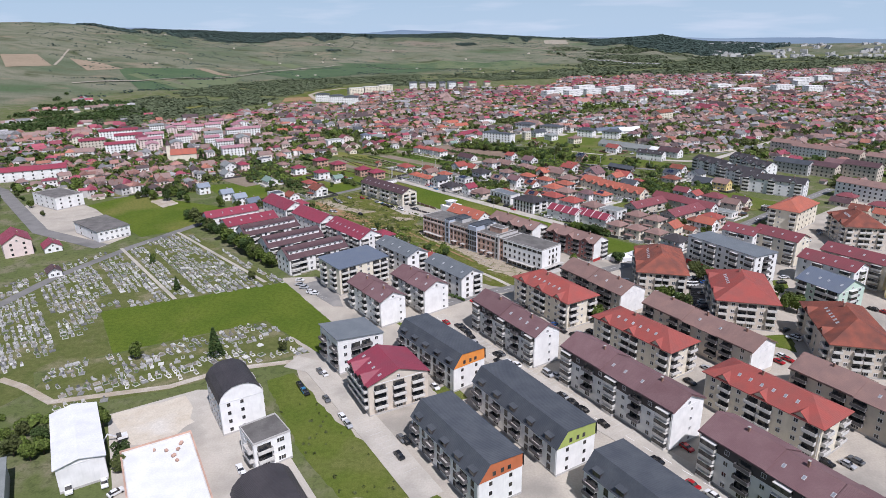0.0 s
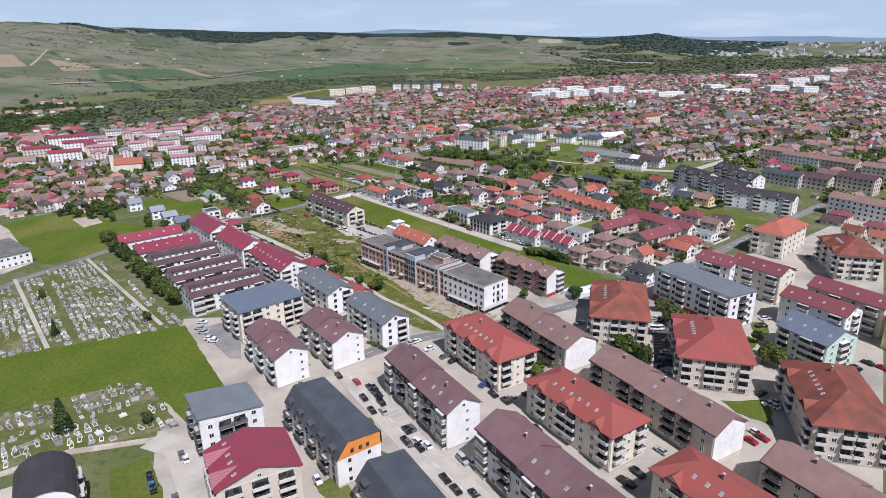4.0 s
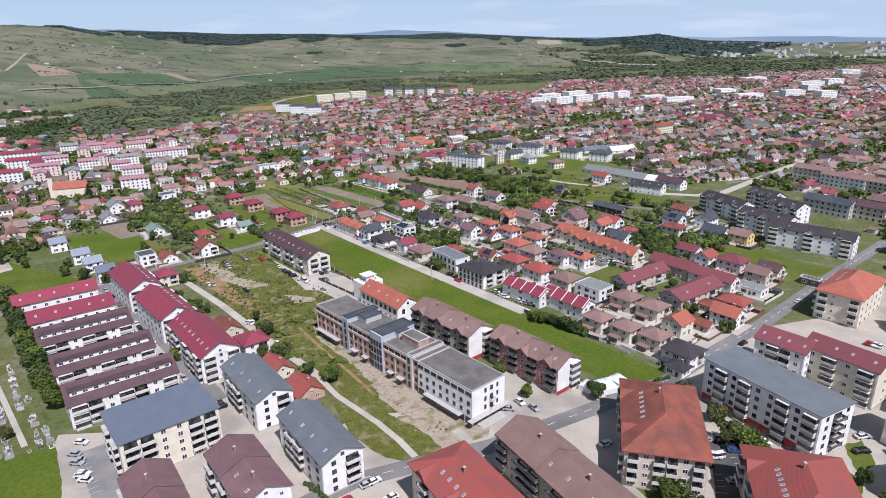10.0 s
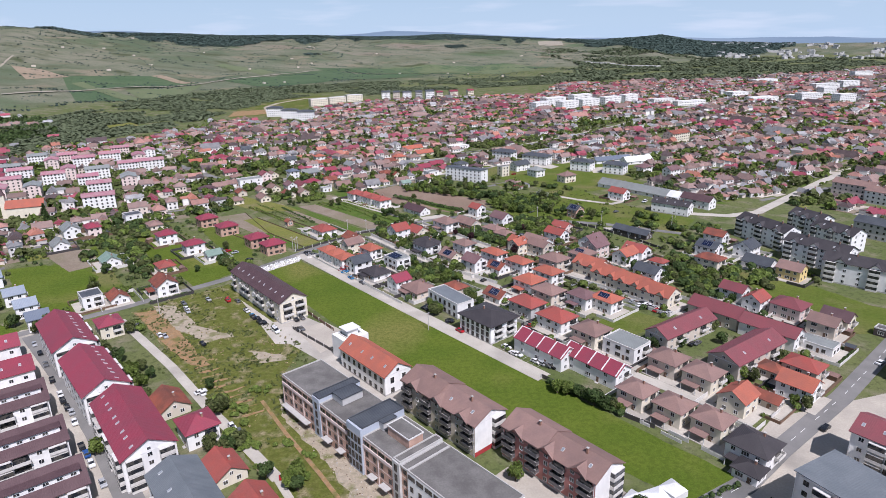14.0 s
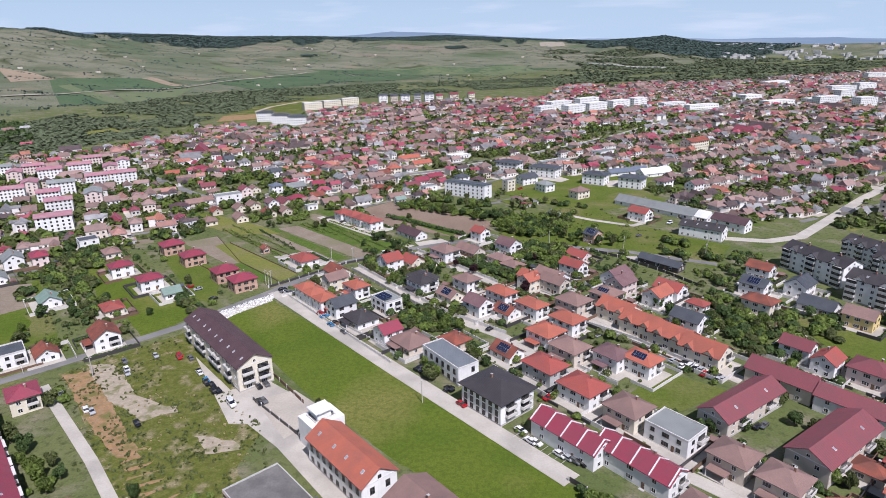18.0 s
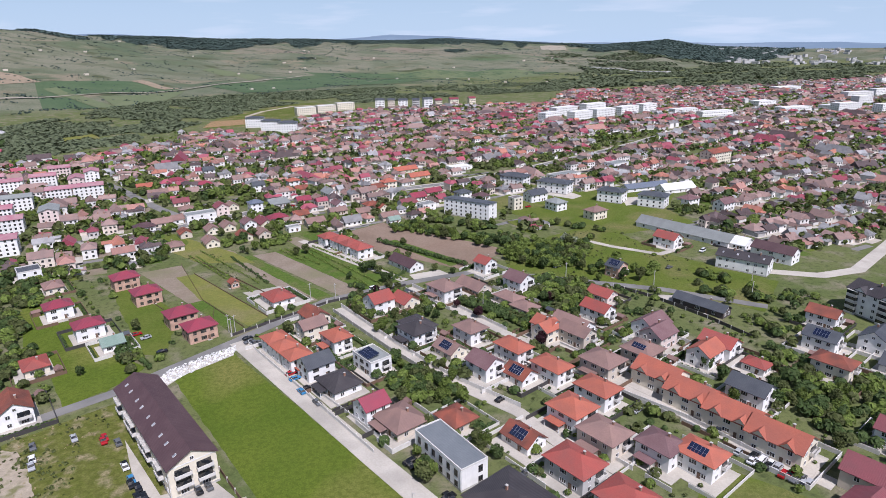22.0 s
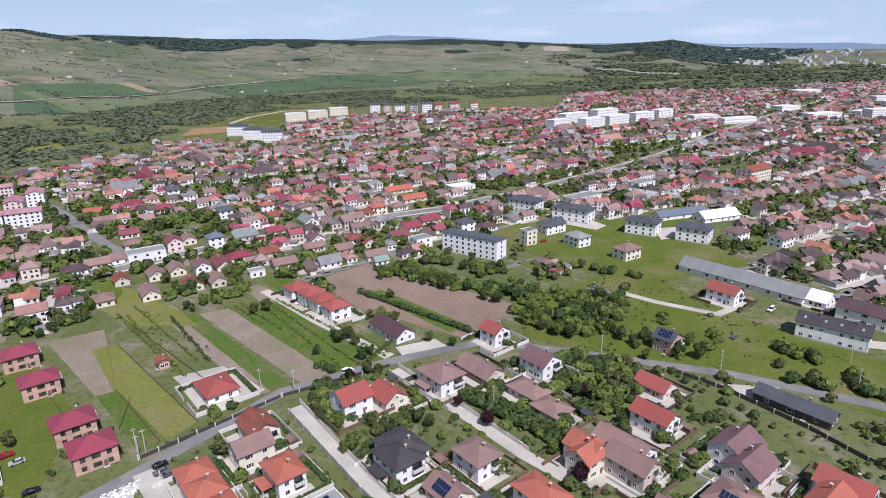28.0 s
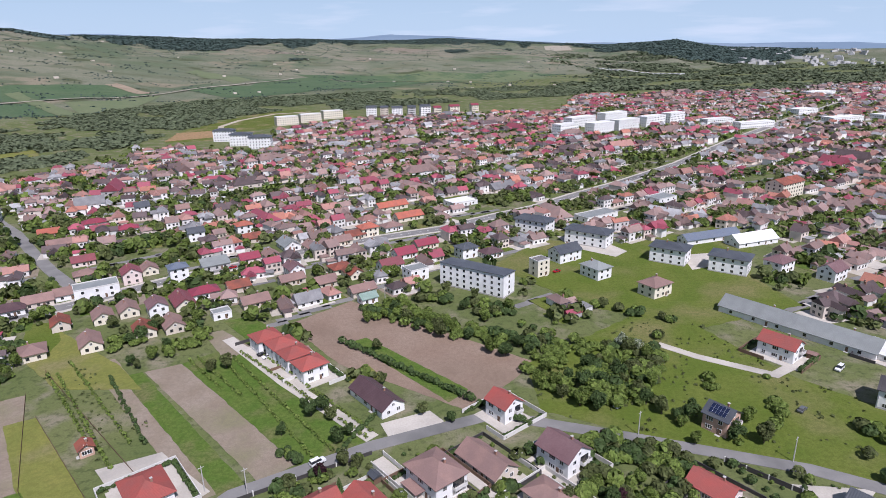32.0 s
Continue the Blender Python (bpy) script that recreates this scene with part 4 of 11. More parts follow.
gm = bpy.data.meshes.new("ground")
gm.from_pydata(gv, [], gf)
gm.polygons.foreach_set("use_smooth", [True] * len(gm.polygons))

m, n, l, b = node_mat("open_land", 0.95, spec=0.08)
v = coords(n, l, True)
base = mix(n, l, noise_fac(n, l, v, 0.02, 6), rgba((0.100, 0.128, 0.042)), rgba((0.140, 0.154, 0.060)))
base = mix(n, l, noise_fac(n, l, v, 0.07, 7, 0.50, 0.68), base, rgba((0.22, 0.195, 0.135)))
# strip fields on the valley side
rot = n.new("ShaderNodeMapping")
rot.inputs["Rotation"].default_value, rot.inputs["Scale"].default_value = (0, 0, radians(28)), (0.001, 0.004, 0.000)
l.new(v, rot.inputs[0])
vor = n.new("ShaderNodeTexVoronoi")
vor.inputs["Scale"].default_value = 1.0
l.new(rot.outputs[0], vor.inputs["Vector"])
sep = n.new("ShaderNodeSeparateColor")
l.new(vor.outputs["Color"], sep.inputs[0])
rmp = n.new("ShaderNodeValToRGB")
rmp.color_ramp.interpolation = "CONSTANT"
e = rmp.color_ramp.elements
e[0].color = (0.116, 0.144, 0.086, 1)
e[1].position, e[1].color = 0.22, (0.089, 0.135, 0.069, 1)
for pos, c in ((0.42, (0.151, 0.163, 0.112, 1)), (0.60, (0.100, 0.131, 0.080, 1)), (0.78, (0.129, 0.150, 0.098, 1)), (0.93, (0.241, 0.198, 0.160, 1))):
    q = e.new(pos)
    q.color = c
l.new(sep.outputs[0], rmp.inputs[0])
# dry slope grass, its tone lifted and greyed to carry distance haze
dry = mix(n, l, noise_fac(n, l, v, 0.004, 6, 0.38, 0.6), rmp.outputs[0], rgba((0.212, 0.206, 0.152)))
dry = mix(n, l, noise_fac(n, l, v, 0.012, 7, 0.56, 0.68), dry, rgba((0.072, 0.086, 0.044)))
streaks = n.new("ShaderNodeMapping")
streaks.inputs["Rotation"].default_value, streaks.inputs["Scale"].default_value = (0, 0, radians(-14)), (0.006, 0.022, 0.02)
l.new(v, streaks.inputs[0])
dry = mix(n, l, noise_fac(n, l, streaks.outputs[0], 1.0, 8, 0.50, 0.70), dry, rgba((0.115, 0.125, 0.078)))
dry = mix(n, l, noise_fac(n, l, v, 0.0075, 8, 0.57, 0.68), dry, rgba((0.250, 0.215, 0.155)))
sx = n.new("ShaderNodeSeparateXYZ")
l.new(v, sx.inputs[0])
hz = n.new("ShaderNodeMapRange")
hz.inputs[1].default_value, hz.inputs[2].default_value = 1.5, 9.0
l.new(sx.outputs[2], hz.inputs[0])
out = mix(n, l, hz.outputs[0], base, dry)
fine = noise_fac(n, l, v, 1.6, 6, 0.3, 0.7)
out = mix(n, l, noise_fac(n, l, v, 0.4, 7, 0.50, 0.80), out, rgba((0.045, 0.060, 0.022)))
fm = n.new("ShaderNodeMath")
fm.operation = "MULTIPLY"
fm.inputs[1].default_value = 0.36
l.new(fine, fm.inputs[0])
out = mix(n, l, fm.outputs[0], out, rgba((0.05, 0.055, 0.022)))
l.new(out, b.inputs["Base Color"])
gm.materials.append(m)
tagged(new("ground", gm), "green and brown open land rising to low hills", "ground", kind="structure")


def scatter_mesh(name, items, mat, label, category, quads=9, seed=5, lift=0.35, level=0.25):
    """Many small leafy clumps in one mesh. items: (x, y, z, size, height)."""
    rng = np.random.default_rng(seed)
    k = len(items)
    it = np.array(items, float)
    tot = k * quads
    c = np.repeat(it, quads, 0)
    d = rng.normal(size=(tot, 3))
    d /= np.linalg.norm(d, axis=1)[:, None]
    d[:, 2] = np.abs(d[:, 2]) * 1.0 - 0.15
    pos = c[:, :3] + np.stack([d[:, 0] * c[:, 3] * 0.45, d[:, 1] * c[:, 3] * 0.45, c[:, 4] * (lift + 0.5 * d[:, 2])], 1)
    nrm = d + rng.normal(size=(tot, 3)) * 0.35
    nrm[:, 2] += level
    nrm /= np.linalg.norm(nrm, axis=1)[:, None]
    u = np.cross(nrm, rng.normal(size=(tot, 3)))
    u /= np.linalg.norm(u, axis=1)[:, None]
    w = np.cross(nrm, u)
    s = (c[:, 3] * rng.uniform(0.16, 0.32, tot) * (1.35 if quads < 12 else 1.0 if quads < 40 else 0.66))[:, None]
    ring = np.array(((-1, -0.6), (0.2, -0.95), (1, 0.1), (0.1, 1.0), (-0.8, 0.55)) if 12 < quads < 50 else ((-1, -0.25), (0.15, -0.95), (1, 0.2), (-0.1, 1.0)))
    k = len(ring)
    vs = (pos[:, None, :] + ring[None, :, :1] * (u * s)[:, None, :] + ring[None, :, 1:] * (w * s)[:, None, :]).reshape(-1, 3)
    me = bpy.data.meshes.new(name)
    me.vertices.add(len(vs))
    me.vertices.foreach_set("co", vs.ravel())
    me.loops.add(tot * k)
    me.loops.foreach_set("vertex_index", np.arange(tot * k))
    me.polygons.add(tot)
    me.polygons.foreach_set("loop_start", np.arange(tot) * k)
    me.polygons.foreach_set("loop_total", np.full(tot, k))
    me.update(calc_edges=True)
    me.materials.append(mat)
    return tagged(new(name, me), label, category, kind="stuff")


rnd = random.Random(77)
belt, ridge, spots, flats = [], [], [], []
# the wooded river belt at the foot of the hills
for i in range(46000):
    az = rnd.uniform(-38, 26)
    r0 = np.interp(az, AZ, NEAR)
    lo = np.interp(az, (-38, -31, -23, -10, 0, 12, 26), (-720, -640, -430, -190, -190, -230, -120))
    hi = np.interp(az, (-38, -31, -23, -10, 0, 12, 26), (-60, -30, 120, 170, 130, 110, 60))
    r = r0 + rnd.uniform(lo, hi) + 40 * noise.noise((az * 0.25, 2.0, 0))
    x, y = HX + math.sin(radians(az)) * r, HY + math.cos(radians(az)) * r
    if noise.noise((x / 90, y / 90, 1.5)) + 0.4 * noise.noise((x / 30, y / 30, 6.5)) > (-0.16 if az < -8 else -0.10) and not any(inside((x, y), q) for q in CLEAR):
        s = rnd.uniform(4.5, 9.5)
        belt.append((x, y, land(x, y), s, s * rnd.uniform(0.45, 0.75)))
# woods below the crest and over the dark hill
for i in range(90000):
    az = rnd.uniform(-34, 29)
    a, bb = np.interp(az, AZ, NEAR), np.interp(az, AZ, FARR)
    t = rnd.uniform(0.08, 1.06)
    r = a + (bb - a) * t
    x, y = HX + math.sin(radians(az)) * r, HY + math.cos(radians(az)) * r
    edge = np.interp(az, (-28.4, -27.2, -24.5, -20, -11, -8, -2, 4, 8, 11, 12.5, 15, 18, 24, 27, 29), (1.4, 1.02, 0.80, 0.70, 0.76, 0.84, 0.80, 0.86, 0.92, 0.93, 0.90, 0.80, 0.52, 0.34, 0.42, 0.9))
    edge += 0.10 * noise.noise((az * 0.9, 7, 1)) + 0.10 * noise.noise((x / 130, y / 330, 5))
    if t > edge or (t > 0.45 and noise.noise((x / 260, y / 260, 9.0)) > 0.52):
        s = rnd.uniform(9, 16) * (1.35 if az > 11 else 1.0)
        ridge.append((x, y, land(x, y), s, s * rnd.uniform(0.55, 0.85)))
for i in range(34000):
    az, t = rnd.uniform(10.5, 28), rnd.uniform(0.2, 1.05)
    r = np.interp(az, AZ, NEAR) * (1 - t) + np.interp(az, AZ, FARR) * t
    x, y = HX + math.sin(radians(az)) * r, HY + math.cos(radians(az)) * r
    if t > np.interp(az, (10.5, 12.5, 15, 18, 24, 27, 28), (0.97, 0.86, 0.74, 0.44, 0.26, 0.40, 0.7)) + 0.08 * noise.noise((x / 130, y / 330, 5)):
        s = rnd.uniform(14, 22)
        ridge.append((x, y, land(x, y), s, s * rnd.uniform(0.5, 0.7)))
# bushes in lines and clumps over the open slopes
for i in range(26000):
    az = rnd.uniform(-36, 16)
    a, bb = np.interp(az, AZ, NEAR), np.interp(az, AZ, FARR)
    t = rnd.uniform(0.02, 0.95)
    r = a + (bb - a) * t
    x, y = HX + math.sin(radians(az)) * r, HY + math.cos(radians(az)) * r
    if abs(noise.noise((x / 210, y / 120, 14.0))) < 0.028 or noise.noise((x / 150, y / 45, 4.0)) > 0.36 or (t > 0.5 and abs(noise.noise((x / 60, y / 300, 24.0))) < 0.03):
        s = rnd.uniform(2.5, 5.5)
        spots.append((x, y, land(x, y), s, s * 0.6))
# the wooded flats down the valley
for i in range(30000):
    az = rnd.uniform(9, 40)
    r = rnd.uniform(1750, 3400)
    x, y = HX + math.sin(radians(az)) * r, HY + math.cos(radians(az)) * r
    if noise.noise((x / 190, y / 110, 6.0)) > 0.02 and rnd.random() < (az - 8) / 9 and not inside((x, y), TOWN):
        s = rnd.uniform(9, 18)
        flats.append((x, y, land(x, y), s, s * 0.6))
scatter_mesh("valley_woods", flats, LEAFR_HAZE, "green woods on the valley floor", "woods", 5, 15, 0.3, 1.3)
scatter_mesh("river_woods", belt, LEAFR_HAZE, "dense green woods along the river", "woods", 7, 5, 0.3, 1.3)
scatter_mesh("ridge_woods", ridge, LEAFW_HAZE, "dark green forest along the ridge", "woods", 5, 6, 0.3, 1.3)
scatter_mesh("hill_bushes", spots, LEAFW_HAZE, "bushes and small trees on the valley side", "bushes", 5, 7)

# the blue ranges beyond the valley: a self-lit backdrop, haze put into its colour
m, n, l, b = node_mat("far_range_haze_glow", 1.0, spec=0.0)
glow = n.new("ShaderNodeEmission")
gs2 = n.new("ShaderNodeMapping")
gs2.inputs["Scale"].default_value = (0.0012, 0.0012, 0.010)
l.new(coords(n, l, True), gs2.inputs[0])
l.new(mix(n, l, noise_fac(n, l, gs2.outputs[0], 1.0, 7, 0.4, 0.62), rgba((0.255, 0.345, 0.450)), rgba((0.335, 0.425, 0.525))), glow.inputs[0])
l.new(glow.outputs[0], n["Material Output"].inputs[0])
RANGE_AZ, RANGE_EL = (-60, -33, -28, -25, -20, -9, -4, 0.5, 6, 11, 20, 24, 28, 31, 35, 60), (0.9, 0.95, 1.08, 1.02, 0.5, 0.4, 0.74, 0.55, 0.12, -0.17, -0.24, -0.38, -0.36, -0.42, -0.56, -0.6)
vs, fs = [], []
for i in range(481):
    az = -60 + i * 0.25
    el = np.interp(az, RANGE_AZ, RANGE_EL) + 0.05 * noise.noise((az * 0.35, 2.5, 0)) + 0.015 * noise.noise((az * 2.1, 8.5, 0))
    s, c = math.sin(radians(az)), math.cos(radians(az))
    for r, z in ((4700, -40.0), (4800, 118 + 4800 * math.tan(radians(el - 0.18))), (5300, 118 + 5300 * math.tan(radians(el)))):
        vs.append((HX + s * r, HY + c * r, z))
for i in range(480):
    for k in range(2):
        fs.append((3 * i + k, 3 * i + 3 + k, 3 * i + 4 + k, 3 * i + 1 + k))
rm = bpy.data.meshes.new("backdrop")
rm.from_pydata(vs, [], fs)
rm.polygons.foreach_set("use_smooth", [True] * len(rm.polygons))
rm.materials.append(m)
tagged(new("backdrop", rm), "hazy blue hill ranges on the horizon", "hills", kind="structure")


def draped(name, pts, mat, label, step=22.0, lift=0.8):
    """A field laid over the slope: a grid between four corners, following the land."""
    a, c, d, e2 = [Vector(p) for p in pts]
    nu, nv = max(2, int((c - a).length / step)), max(2, int((e2 - a).length / step))
    vs, fs = [], []
    for i in range(nu + 1):
        for j in range(nv + 1):
            u, w = i / nu, j / nv
            p = (a * (1 - u) + c * u) * (1 - w) + (e2 * (1 - u) + d * u) * w
            vs.append((p.x, p.y, land(p.x, p.y) + lift))
    for i in range(nu):
        for j in range(nv):
            k = i * (nv + 1) + j
            fs.append((k, k + nv + 1, k + nv + 2, k + 1))
    me = bpy.data.meshes.new(name)
    me.from_pydata(vs, [], fs)
    me.materials.append(mat)
    return tagged(new(name, me), label, "field", kind="structure")


VALLEY_ROAD = [(-900, 1560), (-800, 1645), (-712, 1784), (-590, 1895), (-480, 2095), (-392, 2368)]
HILLTAN = ground_mat("hill_fallow", (0.30, 0.235, 0.165), (0.26, 0.21, 0.145), None, 0.02, 0.2)
HILLGRN = ground_mat("hill_crop", (0.070, 0.112, 0.056), (0.088, 0.124, 0.064), None, 0.015, 0.2)
HILLPAL = ground_mat("hill_hay", (0.125, 0.155, 0.078), (0.145, 0.165, 0.088), None, 0.015, 0.2)
TRACK = ground_mat("hill_track", (0.36, 0.32, 0.25), (0.30, 0.27, 0.21), None, 0.05, 0.3)


def box_field(name, places, mat, label, category):
    """Far pale buildings as plain boxes with roofs, joined."""
    vs, fs = [], []
    for x, y, lx, ly, h, a in places:
        c, s = math.cos(a), math.sin(a)
        z = land(x, y) - 1
        b0 = len(vs)
        for zz in (0, h + 1):
            for i, j in ((-1, -1), (1, -1), (1, 1), (-1, 1)):
                vs.append((x + i * lx / 2 * c - j * ly / 2 * s, y + i * lx / 2 * s + j * ly / 2 * c, z + zz))
        fs += [tuple(b0 + q for q in g) for g in ((4, 5, 6, 7), (0, 1, 5, 4), (1, 2, 6, 5), (2, 3, 7, 6), (3, 0, 4, 7))]
    me = bpy.data.meshes.new(name)
    me.from_pydata(vs, [], fs)
    me.materials.append(mat)
    return tagged(new(name, me), label, category, kind="stuff")


city = []
for i in range(420):
    az, r = rnd.uniform(23, 40), rnd.uniform(3300, 4400)
    if noise.noise((az * 0.5, r / 300, 3)) > -0.05:
        city.append((HX + math.sin(radians(az)) * r, HY + math.cos(radians(az)) * r, rnd.uniform(12, 40), rnd.uniform(10, 16), rnd.uniform(5, 16), rnd.uniform(0, 3)))
for i in range(15):
    az, r = 13.2 + i * 0.42, 2650 - i * 12
    city.append((HX + math.sin(radians(az)) * r, HY + math.cos(radians(az)) * r, 22, 12, 9, 0.4))
hamlet = []
for i in range(150):
    az, r = rnd.uniform(-34, 14), rnd.uniform(1650, 3000)
    if r > np.interp(az, AZ, NEAR) + 60 and noise.noise((az * 0.6, r / 140, 8)) > 0.22:
        hamlet.append((HX + math.sin(radians(az)) * r, HY + math.cos(radians(az)) * r, rnd.uniform(6, 11), rnd.uniform(5, 8), rnd.uniform(3, 5), rnd.uniform(0, 3)))
box_field("far_city", city, WALL["grey"], "pale distant city blocks on the slopes", "city")
box_field("hill_hamlets", hamlet, WALL["beige"], "scattered small houses on the valley side", "houses")

# ---------------------------------------------------------------- ground patches and roads
MARKS = []
patch("pavement_estate", [(-83.1, 296.8), (-65.8, 297.7), (-21.6, 248.5), (10.3, 303.1), (34.8, 310.7), (75.4, 347.5), (100.7, 308.2), (148.7, 355.3), (221.0, 375.7), (351.3, 478.4), (115.5, 132.2), (-28.8, 134.8), (-57.6, 209.2)], PAVE, 0.0212, "pale grey concrete yards between the apartment blocks", "pavement")
patch("pavement_lots", [(-174.3, 417.2), (-128.4, 440.5), (-35.3, 328.0), (18.8, 273.4), (36.1, 281.6), (5.4, 251.5), (-16.4, 252.0), (-50.9, 290.5)], PAVE, 0.0273, "grey concrete yards between the terraces", "pavement")
patch("grass_field", [(-156.4, 257.4), (-80.2, 290.4), (-41.6, 232.5), (-48.7, 214.7), (-78.1, 245.6), (-130.7, 217.4)], GRASS, 0.0385, "mown green meadow beside the cemetery", "grass", rough=0.5)
patch("cemetery_lower", [(-145.6, 191.4), (-149.5, 211.6), (-131.5, 214.7), (-78.1, 245.6), (-53.0, 216.2), (-73.9, 206.2), (-97.1, 190.2), (-130.2, 178.7)], CEMG, 0.0396, "dry grassy cemetery ground between the graves", "cemetery", rough=0.8)
patch("cemetery_upper", [(-215.5, 254.4), (-222.7, 287.9), (-210.1, 319.9), (-190.1, 345.9), (-165.4, 385.8), (-153.4, 368.4), (-80.2, 290.4), (-156.4, 257.4), (-130.7, 217.4), (-153.0, 203.2), (-145.6, 191.4), (-156.4, 168.3)], CEMG, 0.0382, "dry grassy cemetery ground between the graves", "cemetery", rough=0.8)
patch("grass_strip", [(-38.9, 517.6), (126.3, 325.5), (108.1, 316.9), (61.0, 361.9), (27.3, 395.3), (-6.0, 432.9), (-55.9, 499.1)], GRASS, 0.0419, "long bright green mown meadow", "grass", rough=0.5)
patch("meadow_site", [(-103.2, 449.6), (-68.6, 483.0), (-13.8, 418.3), (-18.1, 392.5), (15.3, 339.9), (39.1, 307.6), (11.8, 304.6), (-35.6, 361.9), (-86.4, 430.6)], WEEDG, 0.0381, "rough grass plot with bare earth", "grass", rough=1.0)
patch("bare_clay", [(-101.1, 448.5), (-91.8, 451.9), (-71.5, 427.1), (-55.8, 406.9), (-47.5, 397.3), (-56.0, 397.6), (-74.0, 415.5)], CLAY, 0.054, "bare orange clay on the rough plot", "bare earth", rough=1.4)
patch("trampled_lot", [(-97.3, 457.1), (-85.6, 456.6), (-66.2, 433.2), (-45.9, 423.1), (-57.7, 417.7), (-75.1, 430.3)], SANDG, 0.060, "pale trampled earth where cars park", "bare earth", rough=1.4)
patch("rubble_patch", [(-36.6, 408.9), (-22.1, 405.8), (-18.8, 400.8), (-29.3, 398.8)], SANDG, 0.066, "pale rubble in the grass", "bare earth", free=False, rough=1.3)
for i in range(11):
    x, y = -53.0 + i * 3.1, 400.5 - i * 3.7
    patch("clay_terrace", [(x - 4.6 + (i % 3), y - 1.9), (x + 2.8, y + 1.5 + (i % 2)), (x + 4.4 - (i % 3), y + 3.6), (x + 3.0, y + 2.7), (x - 4.4, y - 0.6)], CLAY, 0.072 + 0.002 * i, "narrow bare clay terrace in the rough plot", "bare earth", free=False, rough=0.9)
patch("bare_strip", [(-16.5, 373.5), (-8.6, 373.2), (0.8, 355.1), (11.0, 344.8), (20.7, 330.4), (28.2, 322.2), (35.8, 315.0), (43.6, 305.7), (27.0, 304.1), (18.1, 315.6), (15.3, 325.2), (6.6, 337.2), (-2.6, 349.5), (-10.7, 360.2)], SANDG, 0.0565, "pale building rubble beside the unfinished block", "bare earth", rough=1.4)
patch("yard_hotel", [(-55.5, 461.2), (-33.4, 435.5), (-21.6, 441.9), (-5.3, 427.8), (-6.0, 410.0), (31.6, 377.1), (27.7, 359.9), (15.0, 372.3), (-8.1, 401.3), (-21.2, 414.3), (-27.4, 414.6)], PALE, 0.0527, "pale concrete yard", "pavement")
patch("yard_lot", [(-22.7, 428.5), (-9.9, 434.5), (4.4, 420.3), (-2.3, 411.7), (-7.1, 405.7)], PAVE, 0.0638, "fenced grey parking lot", "pavement")
patch("site_lawn", [(-64.6, 195.1), (-55.7, 200.8), (-36.4, 171.8), (-1.6, 134.3), (-28.8, 134.8), (-43.6, 154.6)], LAWN, 0.0549, "rough lawn with trodden paths", "grass", rough=0.9)
patch("site_yard", [(-111.2, 175.0), (-87.1, 189.9), (-77.0, 189.7), (-58.5, 172.3), (-34.8, 134.9), (-89.8, 135.9)], PALE, 0.0511, "pale dusty building yard", "pavement")
patch("site_sand", [(-110.3, 175.0), (-89.6, 186.4), (-81.0, 171.2), (-84.9, 160.9), (-96.8, 158.4)], HEAP, 0.0623, "pale heaped sand of a building site", "bare earth", rough=1.4)
patch("field_ploughed", [(-20.2, 678.9), (4.4, 704.3), (84.2, 640.8), (56.5, 608.6), (7.9, 642.3)], SOIL, 0.0534, "bare ploughed brown field", "field", rough=0.6)
patch("field_green_strip", [(9.3, 660.8), (15.9, 664.7), (57.2, 622.1), (50.0, 614.3)], CROP, 0.0745, "narrow green crop strip in the ploughed field", "field", rough=0.4)
patch("garden_brown_a", [(-120.2, 612.6), (-101.4, 623.7), (-71.2, 572.5), (-76.8, 569.0)], SOIL2, 0.0557, "dug brown garden plot", "field", rough=0.4)
patch("garden_yellow", [(-96.9, 604.6), (-88.9, 609.3), (-34.1, 551.8), (-41.8, 541.1), (-72.6, 573.3)], STRAW, 0.0594, "yellowish grass plot", "field", rough=0.4)
patch("garden_green", [(-76.4, 568.9), (-70.6, 572.5), (-39.6, 541.6), (-45.9, 536.2)], CROP, 0.063, "green kitchen garden plot", "field", rough=0.4)
patch("garden_brown_b", [(-90.9, 646.4), (-82.5, 650.1), (-13.0, 571.3), (-19.9, 567.1)], SOIL2, 0.0592, "long dug brown plot", "field", rough=0.4)
patch("garden_green_b", [(-73.2, 635.5), (-66.7, 638.9), (-6.8, 572.6), (-13.1, 568.3)], CROP, 0.0653, "long green crop plot", "field", rough=0.4)
patch("garden_brown_c", [(-65.7, 638.9), (-53.8, 644.8), (4.3, 582.7), (-4.7, 574.9)], SOIL2, 0.0615, "long dug brown plot", "field", rough=0.4)
patch("orchard_plot", [(-53.8, 644.8), (-31.9, 664.8), (26.3, 592.4), (6.1, 581.0)], CROP, 0.0651, "green plot with rows of young shrubs", "field", rough=0.4)
patch("yard_redhall", [(-54.5, 581.5), (-38.2, 589.4), (-17.1, 571.4), (-30.0, 555.9)], PALE, 0.0737, "pale paved yard round the red-roofed hall", "pavement")
patch("yard_hall", [(27.4, 602.3), (43.4, 609.3), (48.1, 603.0), (32.6, 590.4)], PALE, 0.0799, "pale paved forecourt", "pavement")
patch("meadow_right", [(80.0, 639.6), (148.1, 693.8), (176.0, 626.2), (213.9, 583.7), (188.9, 547.3), (153.8, 577.4), (108.1, 594.4), (80.9, 607.8)], LAWN, 0.0611, "green meadow with a gravel track", "grass", rough=0.9)
patch("pitch_left", [(-268.3, 449.5), (-246.1, 483.5), (-144.5, 432.1), (-163.6, 390.7), (-189.5, 369.9)], GRASS, 0.0672, "green sports field", "grass", rough=0.5)
